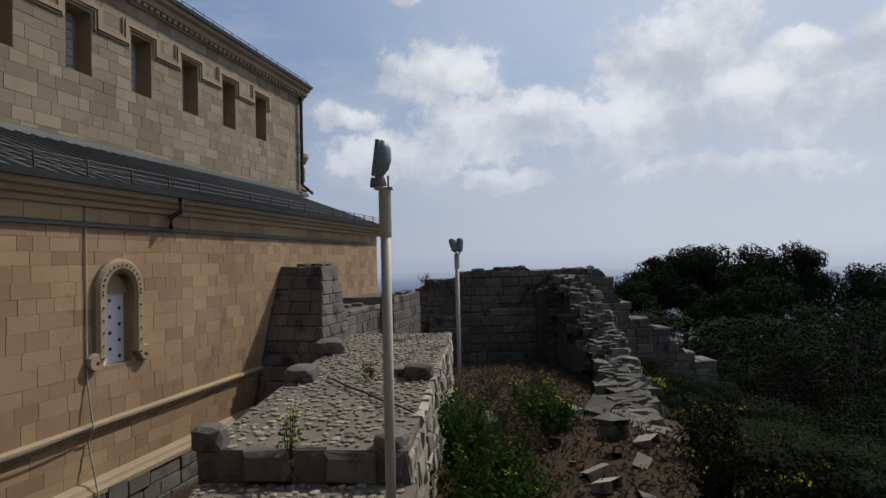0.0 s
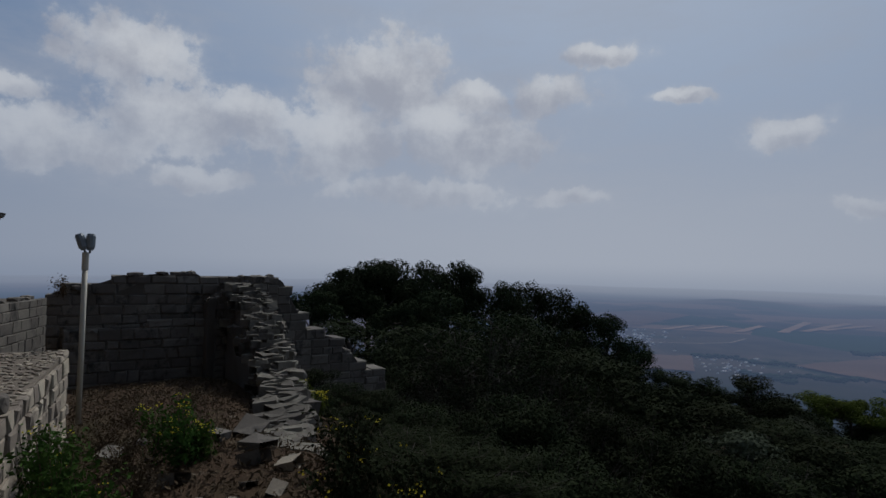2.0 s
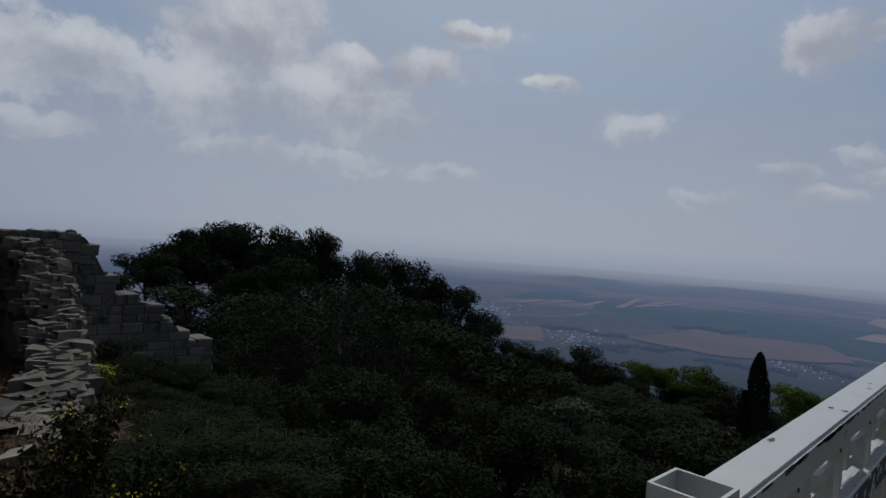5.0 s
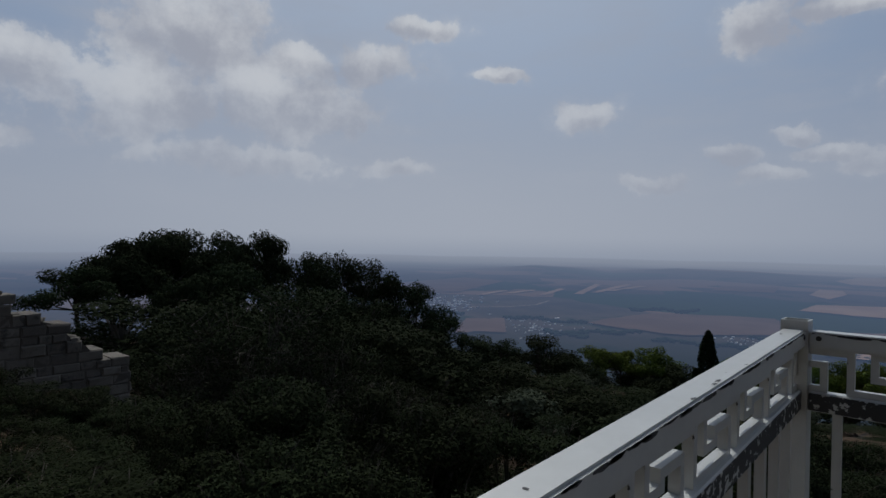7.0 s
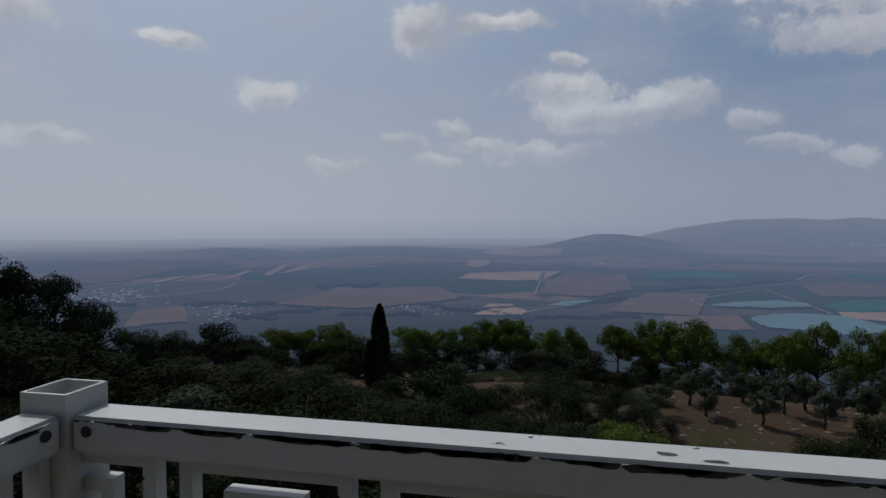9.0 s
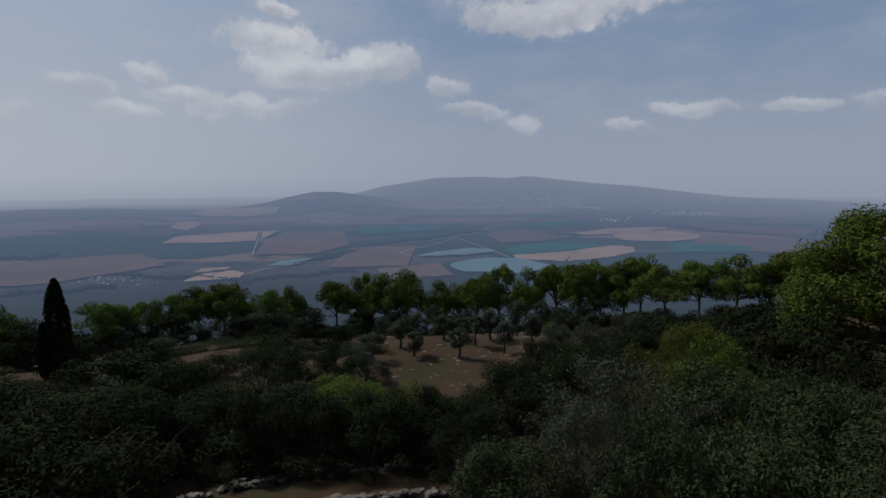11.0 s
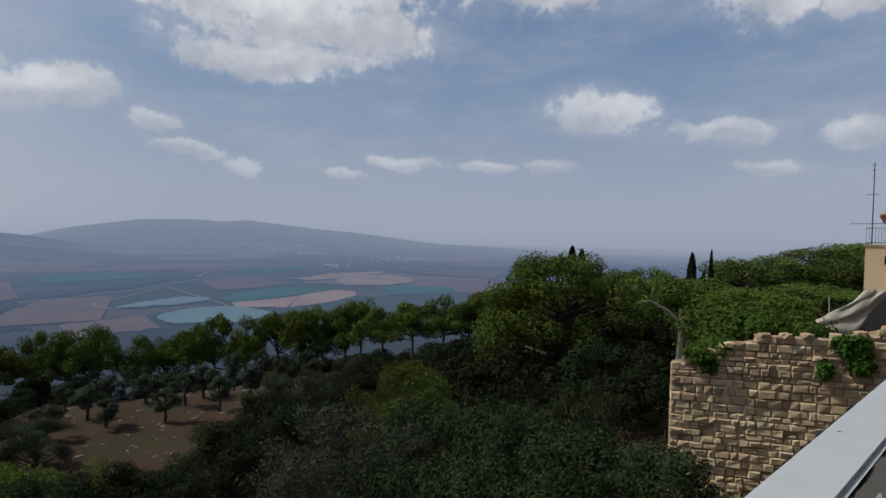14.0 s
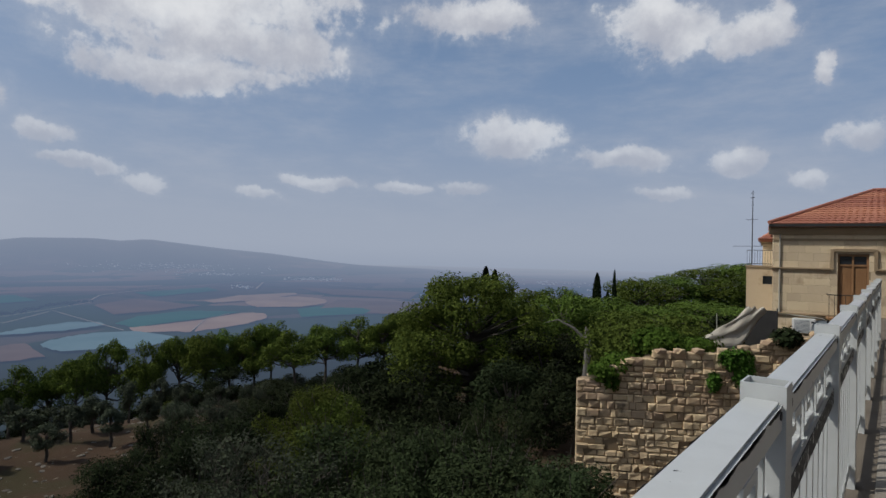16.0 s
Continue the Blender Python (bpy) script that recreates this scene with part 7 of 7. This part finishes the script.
# ---- plants in the garden beside the cobbled platform ----
def weed(x, y, h, w, n, leaf, label, seed, flowers=0, size=0.055, name="garden_bush"):
    g = ground(x, y)
    ob = thing(name, label, "bush", (x, y, g - 0.05), "garden weeds")
    rg_ = random.Random(seed)
    rs = np.random.RandomState(seed)
    stems, pts, tips = [], [], []
    for k in range(max(6, n // 60)):
        a = rg_.uniform(0, 6.28)
        l = rg_.uniform(0.2, 1) * w / 2
        tip = Vector((math.cos(a) * l, math.sin(a) * l, h * rg_.uniform(0.55, 1.0)))
        mid = Vector((tip.x * 0.35, tip.y * 0.35, tip.z * 0.5))
        stems.append(tube([(0, 0, 0), mid, tip], [0.012, 0.008, 0.003], 5))
        for j in range(n // max(6, n // 60)):
            t = rg_.uniform(0.15, 1.02)
            b_ = mid * (2 * t) if t < 0.5 else mid + (tip - mid) * (2 * t - 1)
            sp_ = 0.12 * (1.1 - t * 0.5)
            pts.append(b_ + Vector((rs.normal() * sp_, rs.normal() * sp_, rs.normal() * sp_ * 0.6)))
        tips.append(tip)
    tagged(mesh_part("stalks", *join_data(stems), DRY, ob), kind="stuff")
    me = leaf_mesh("leaves", [tuple(p) for p in pts], size * 0.85, seed, 0.4, 1.9)
    me.materials.append(leaf)
    new("leaves", me).parent = ob
    if flowers:
        fp = []
        for k in range(flowers):
            t = rg_.choice(tips)
            fp += [(t.x + rg_.gauss(0, 0.05), t.y + rg_.gauss(0, 0.05), t.z + rg_.uniform(0, 0.08)) for _ in range(4)]
        me = leaf_mesh("flowers", fp, 0.032, seed + 1, 1.0, 1.0)
        me.materials.append(FLOWER)
        fl = new("flowers", me)
        fl.parent = ob
        tagged(fl, kind="stuff")
    return ob


for k, (x, y, h, w, n) in enumerate(((1.0, 8.6, 1.75, 0.9, 1500), (0.85, 7.4, 1.45, 0.9, 1400), (1.35, 7.9, 1.3, 0.9, 1300), (0.75, 9.9, 1.5, 0.8, 1000), (1.1, 6.4, 1.15, 0.9, 1300), (0.65, 6.0, 1.0, 0.7, 900), (1.55, 7.0, 1.0, 0.9, 1000), (0.6, 11.2, 1.2, 0.7, 700))):
    weed(x, y, h, w, n, WEED_LEAF, "tall leafy green weed growing beside the cobbled platform", 200 + k, 3)
for k, (x, y, h, w, n) in enumerate(((2.55, 10.9, 1.15, 0.8, 900), (2.3, 11.6, 1.0, 0.9, 800), (2.9, 11.2, 0.8, 0.7, 600))):
    weed(x, y, h, w, n, WEED_LEAF, "leafy green weed with small yellow flowers", 220 + k, 14)
for k, (x, y, h, w, n) in enumerate(((3.9, 7.2, 1.2, 1.1, 1100), (4.2, 6.6, 1.0, 1.0, 900), (4.4, 8.2, 1.3, 1.0, 900), (4.6, 9.2, 1.4, 1.0, 800), (4.9, 7.0, 1.1, 1.2, 900))):
    weed(x, y, h * 0.8, w, n, DARK_LEAF, "dark green weed with a few yellow flowers on the bank", 240 + k, 5)
for k, (x, y, h, w, n) in enumerate(((1.9, 10.0, 0.9, 1.4, 900), (1.7, 11.6, 0.9, 1.4, 900), (1.5, 13.2, 0.8, 1.5, 800), (2.6, 13.6, 0.7, 1.5, 700), (3.2, 12.4, 0.6, 1.4, 600), (1.9, 8.7, 0.5, 1.0, 500), (2.0, 15.5, 0.7, 2.0, 800), (3.4, 16.5, 0.7, 2.0, 800))):
    weed(x, y, h, w, n, DRY, "dry brown thicket of dead weeds", 260 + k, 0, 0.03, "dry_weeds")
weed(6.2, 15.2, 1.1, 1.0, 500, BUSH_LEAF, "yellow flowering weed growing from the rubble", 280, 24)
w_ = weed(-1.15, 6.5, 1.15, 0.25, 160, BUSH_LEAF, "single thin weed with a yellow flower on the cobbles", 281, 4, 0.04)
w_.location.z = -0.9
w_ = weed(-0.55, 9.4, 0.28, 0.3, 160, BUSH_LEAF, "small green tuft between the cobbles", 282, 0, 0.03)
w_.location.z = -0.3
w_ = weed(0.25, 24.0, 0.9, 0.8, 300, DRY, "thin dry shrub growing on the ruined wall", 283, 0, 0.05)
w_.location.z = 0.3
# dry grass over the garden
gp = []
rs = np.random.RandomState(9)
for k in range(9000):
    x, y = rs.uniform(0.7, 5.2), rs.uniform(4.5, 22)
    gp.append((x, y, ground(x, y) + rs.uniform(0.0, 0.1)))
gme = leaf_mesh("dry_grass", gp, 0.04, 9, 0.1, 3.2)
gme.materials.append(DRY)
tagged(new("dry_grass", gme), "sparse dry brown grass over the stony garden", "grass", kind="stuff")

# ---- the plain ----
# far materials, each with the painted haze emission of distant()
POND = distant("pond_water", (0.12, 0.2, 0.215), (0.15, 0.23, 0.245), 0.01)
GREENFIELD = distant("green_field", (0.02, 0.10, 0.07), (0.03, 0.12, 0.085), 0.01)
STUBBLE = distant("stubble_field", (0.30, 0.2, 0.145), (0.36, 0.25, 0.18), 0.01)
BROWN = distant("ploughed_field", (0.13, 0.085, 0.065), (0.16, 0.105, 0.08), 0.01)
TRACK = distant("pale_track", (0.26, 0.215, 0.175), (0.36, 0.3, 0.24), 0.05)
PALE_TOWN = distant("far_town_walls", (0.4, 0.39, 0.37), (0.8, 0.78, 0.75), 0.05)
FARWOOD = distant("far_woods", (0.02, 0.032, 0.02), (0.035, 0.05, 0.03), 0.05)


def plot(name, label, mat_, corners, lift=2.5, category="field", group="fields in the plain", bow=0.0):
    """A field or pond on the plain with the given corners, as sight lines; its sides bow out a little."""
    vs, n_ = [], len(corners)
    ca_, ce_ = sum(c[0] for c in corners) / n_, sum(c[1] for c in corners) / n_
    for (a0, e0), (a1, e1) in zip(corners, corners[1:] + corners[:1]):
        for k in range(8):
            t = k / 8
            w = 1 + bow * math.sin(math.pi * t)
            p = down(ca_ + (a0 + (a1 - a0) * t - ca_) * w, ce_ + (e0 + (e1 - e0) * t - ce_) * w)
            vs.append((p.x, p.y, p.z + lift))
    ob = mesh_part(name, vs, [tuple(range(len(vs)))[::-1]], mat_)
    if ob.data.polygons[0].normal.z < 0:
        ob.data.flip_normals()
    return tagged(ob, label, category, group)


POND_ROW = dict(category="pond", group="fish ponds", lift=3.2)
plot("pond", "turquoise fish pond with a rounded bank", POND, [(106.8, -8.3), (108.2, -8.95), (113.5, -9.1), (117.5, -8.4), (113.7, -7.6), (109.5, -7.66)], bow=0.07, **POND_ROW)
plot("pond", "long pale fish pond in the plain", POND, [(103.6, -7.35), (105.4, -6.96), (108.6, -6.58), (110.9, -6.62), (111.3, -6.9), (108.5, -7.26)], bow=0.04, **POND_ROW)
plot("pond", "small fish pond beside a tree belt", POND, [(89.0, -7.97), (90.2, -7.6), (93.4, -7.28), (92.9, -7.52), (90.8, -8.0)], bow=0.05, **POND_ROW)
plot("green_field", "dark green irrigated field beside the ponds", GREENFIELD, [(112.1, -6.8), (113.8, -6.18), (117.8, -5.78), (122.4, -5.96), (118.8, -6.6), (113.5, -7.15)])
plot("stubble_field", "pinkish stubble field beside the green field", STUBBLE, [(113.2, -7.22), (119.3, -6.62), (118.2, -7.73), (113.7, -7.65)])
plot("stubble_field", "pinkish stubble field beside the green field", STUBBLE, [(119.5, -6.58), (122.6, -6.05), (124.6, -6.14), (124.8, -6.55), (123.0, -7.1), (118.5, -7.73)], bow=0.04)
plot("stubble_field", "pale stubble field with a round end", STUBBLE, [(122.8, -5.03), (124.2, -4.68), (127.3, -4.48), (130.2, -4.74), (130.2, -5.15), (127.7, -5.5), (123.9, -5.48)], bow=0.06)
plot("stubble_field", "long pale stubble strip", STUBBLE, [(119.2, -4.9), (122.2, -4.38), (127.3, -4.1), (127.7, -4.26), (123.7, -4.84), (120.1, -5.08)])
plot("stubble_field", "pale harvested rectangle", STUBBLE, [(79.9, -5.33), (81.1, -4.75), (88.3, -4.5), (87.9, -5.45), (84.0, -5.49)])
plot("stubble_field", "pale harvested corner beside a track", STUBBLE, [(88.6, -4.5), (90.1, -4.49), (88.4, -5.36)])
plot("stubble_field", "pale field at the foot of the hill", STUBBLE, [(82.4, -2.65), (83.9, -2.3), (90.2, -2.2), (90.0, -2.76), (87.7, -3.03), (83.4, -2.9)])
plot("stubble_field", "small pale harvested field", STUBBLE, [(80.6, -3.94), (81.3, -3.43), (82.9, -3.46), (83.2, -3.78), (81.9, -4.24)])
plot("brown_field", "broad reddish ploughed field", BROWN, [(88.8, -5.48), (90.7, -4.67), (96.2, -4.74), (96.8, -6.08), (93.5, -6.88), (87.8, -6.83)])
plot("brown_field", "dull brown ploughed field", BROWN, [(97.3, -6.4), (103.5, -6.2), (102.5, -8.4), (94.5, -8.4)])
plot("brown_field", "brown field behind the ponds", BROWN, [(110.5, -5.1), (113.5, -4.6), (119.0, -5.3), (115.5, -5.75), (112.0, -5.95)])
plot("brown_field", "brown bank between the ponds and the pines", BROWN, [(99.5, -8.6), (105.8, -8.1), (107.2, -9.3), (100.5, -9.8)])
plot("brown_field", "dark brown field in the plain", BROWN, [(127.5, -3.6), (139.5, -3.9), (138.5, -4.6), (131.0, -4.3)])
plot("brown_field", "dark brown field in the plain", BROWN, [(131.5, -4.8), (141.0, -5.0), (140.0, -6.2), (129.0, -6.0)])
plot("stubble_field", "pale bare field below the woods", STUBBLE, [(81.5, -8.98), (83.0, -8.44), (85.8, -8.25), (86.8, -8.56), (86.3, -8.96)], bow=0.05)
plot("stubble_field", "thin pale field below the woods", STUBBLE, [(82.2, -8.3), (83.0, -7.95), (85.6, -7.9), (85.2, -8.1)])
plot("brown_field", "brown slope under the far town", BROWN, [(50.2, -7.6), (54.0, -7.5), (54.2, -8.9), (49.0, -9.0)])
plot("brown_field", "brown slope in the near plain", BROWN, [(62.0, -7.6), (68.0, -6.4), (78.0, -6.2), (80.0, -7.4), (70.0, -8.3)], bow=0.04)
plot("brown_field", "brown field on the far ridge", BROWN, [(43.0, -4.1), (50.0, -3.4), (54.0, -3.7), (49.5, -4.9), (43.5, -5.0)])
plot("brown_field", "faint brown field on the ridge", BROWN, [(74.0, -3.5), (78.5, -3.4), (78.0, -3.9), (73.0, -3.95)])
for k, (a0, e0, a1, e1) in enumerate(((57.4, -4.99, 59.4, -4.34), (60.8, -4.8, 62.8, -3.8), (51.2, -5.15, 53.8, -4.66), (54.0, -4.94, 56.6, -4.54), (62.4, -4.6, 65.6, -3.7), (63.6, -4.4, 67.0, -3.8))):
    plot("stubble_field", "faint pale strip field on the ridge", STUBBLE, [(a0, e0), (a0 + 0.9, e0 + 0.02), (a1 + 0.6, e1), (a1, e1 + 0.03)])
plot("green_field", "dull green field under the knoll", GREENFIELD, [(97.5, -4.3), (105.0, -4.1), (106.5, -4.6), (98.5, -5.0)])
plot("green_field", "dull green field beyond the round stubble", GREENFIELD, [(127.6, -5.7), (131.5, -5.3), (137.0, -5.4), (134.0, -6.2), (128.0, -6.5)])
plot("green_field", "dull green field under the hill", GREENFIELD, [(113.5, -4.05), (119.5, -3.6), (120.5, -3.9), (115.0, -4.45)])


def track(pts, width, label):
    """A pale road over the plain through sight lines."""
    vs, fs = [], []
    ps = [down(a, e) for a, e in pts]
    fine_ = []
    for p, q_ in zip(ps, ps[1:]):
        fine_ += [p.lerp(q_, k / 6) for k in range(6)]
    fine_.append(ps[-1])
    for i, p in enumerate(fine_):
        d = (fine_[min(i + 1, len(fine_) - 1)] - fine_[max(i - 1, 0)]).normalized()
        s = Vector((d.y, -d.x, 0)).normalized() * width * 0.6
        z_ = ground(p.x, p.y) + 3.5
        vs += [(p.x - s.x, p.y - s.y, z_), (p.x + s.x, p.y + s.y, z_)]
    for i in range(len(fine_) - 1):
        fs.append((2 * i, 2 * i + 1, 2 * i + 3, 2 * i + 2))
    return tagged(mesh_part("track", vs, fs, TRACK), label, "road", "tracks in the plain")


track([(103.2, -7.42), (101.9, -7.1), (102.1, -6.88), (105.0, -6.25), (107.6, -5.52), (109.9, -6.38), (112.8, -7.46)], 2.0, "pale track round the fish ponds")
track([(110.3, -4.7), (110.9, -4.3), (115, -3.75), (121.1, -3.2), (124.0, -3.0)], 3.5, "pale road running towards the town")
track([(96.8, -6.6), (100.0, -6.3), (105.0, -5.75), (110.3, -4.85)], 2.0, "pale lane beside the tree belt")
track([(50.1, -6.5), (54.7, -6.38), (57.2, -6.04), (58.4, -5.62)], 3, "pale road winding on the slope")
track([(118.3, -7.7), (119.4, -6.62), (121.4, -6.2)], 1.6, "thin pale track between the fields")
track([(88.5, -4.5), (88.1, -5.5), (87.6, -6.9)], 1.6, "thin track between the harvested fields")
track([(123.8, -3.74), (124.4, -3.09)], 5, "straight pale road by the far farm")
track([(130.5, -3.3), (134, -3.6), (140.0, -3.8)], 4, "pale road across the plain")
track([(85.5, -9.0), (88.5, -8.3), (92.0, -7.9), (97.0, -7.6)], 1.8, "pale lane past the small pond")
rg = random.Random(101)
town = []
for az0, el0, da, de, n_ in ((48.0, -6.1, 3.6, 0.75, 150), (116.0, -1.75, 7.0, 0.4, 190), (120.5, -2.35, 3.0, 0.12, 60), (129.0, -2.7, 2.6, 0.15, 60), (141, -4.0, 1.6, 0.5, 40), (94.0, -3.66, 2.6, 0.10, 50), (150, -2.6, 8, 0.3, 60), (57, -8.0, 3.6, 1.0, 70), (76, -8.4, 3.0, 0.5, 40), (122.8, -3.5, 1.2, 0.25, 22), (160, -3.5, 8, 0.6, 50)):
    for k in range(n_):
        p = down(az0 + rg.gauss(0, 0.5) * da, el0 + rg.gauss(0, 0.5) * de)
        far_ = min(1.0, p.length / 2200)
        w, h = rg.uniform(1.5, 7) * far_, rg.uniform(2, 4.5) * far_
        town.append(box_data(p.x - w, p.x + w, p.y - w * 0.5, p.y + w * 0.5, p.z - 2, p.z + h))
tagged(mesh_part("far_town", *join_data(town), PALE_TOWN), "pale houses of far towns in the plain", "town", kind="stuff")
woods = []
belts = [((86.6, -9.26), (97.7, -8.63)), ((90.9, -7.8), (95.9, -7.12)), ((93.2, -7.5), (100.0, -6.05)), ((100, -6.05), (110.3, -4.64)), ((60, -8.6), (67, -8.2)), ((54, -7.2), (62, -7.6)), ((68, -8.8), (76, -9.0)), ((76, -8.0), (86, -9.0)), ((44, -6.9), (50, -7.0)), ((66, -6.0), (72, -5.9)), ((58, -8.6), (62, -8.9))]
for a0, a1 in belts:
    for k in range(200):
        s = rg.random()
        p = down(a0[0] + (a1[0] - a0[0]) * s, a0[1] + (a1[1] - a0[1]) * s + rg.gauss(0, 0.055) + 0.1 * math.sin(s * 11 + a0[0]))
        w = rg.uniform(1.6, 4.6)
        woods.append(rock_data(rg, p.x, p.y, p.z + w * 0.35, w, w, w * 0.75, 1, 0.35))
tagged(mesh_part("far_woods", *join_data(woods), FARWOOD), "dark tree belts across the far plain", "woods", kind="stuff")
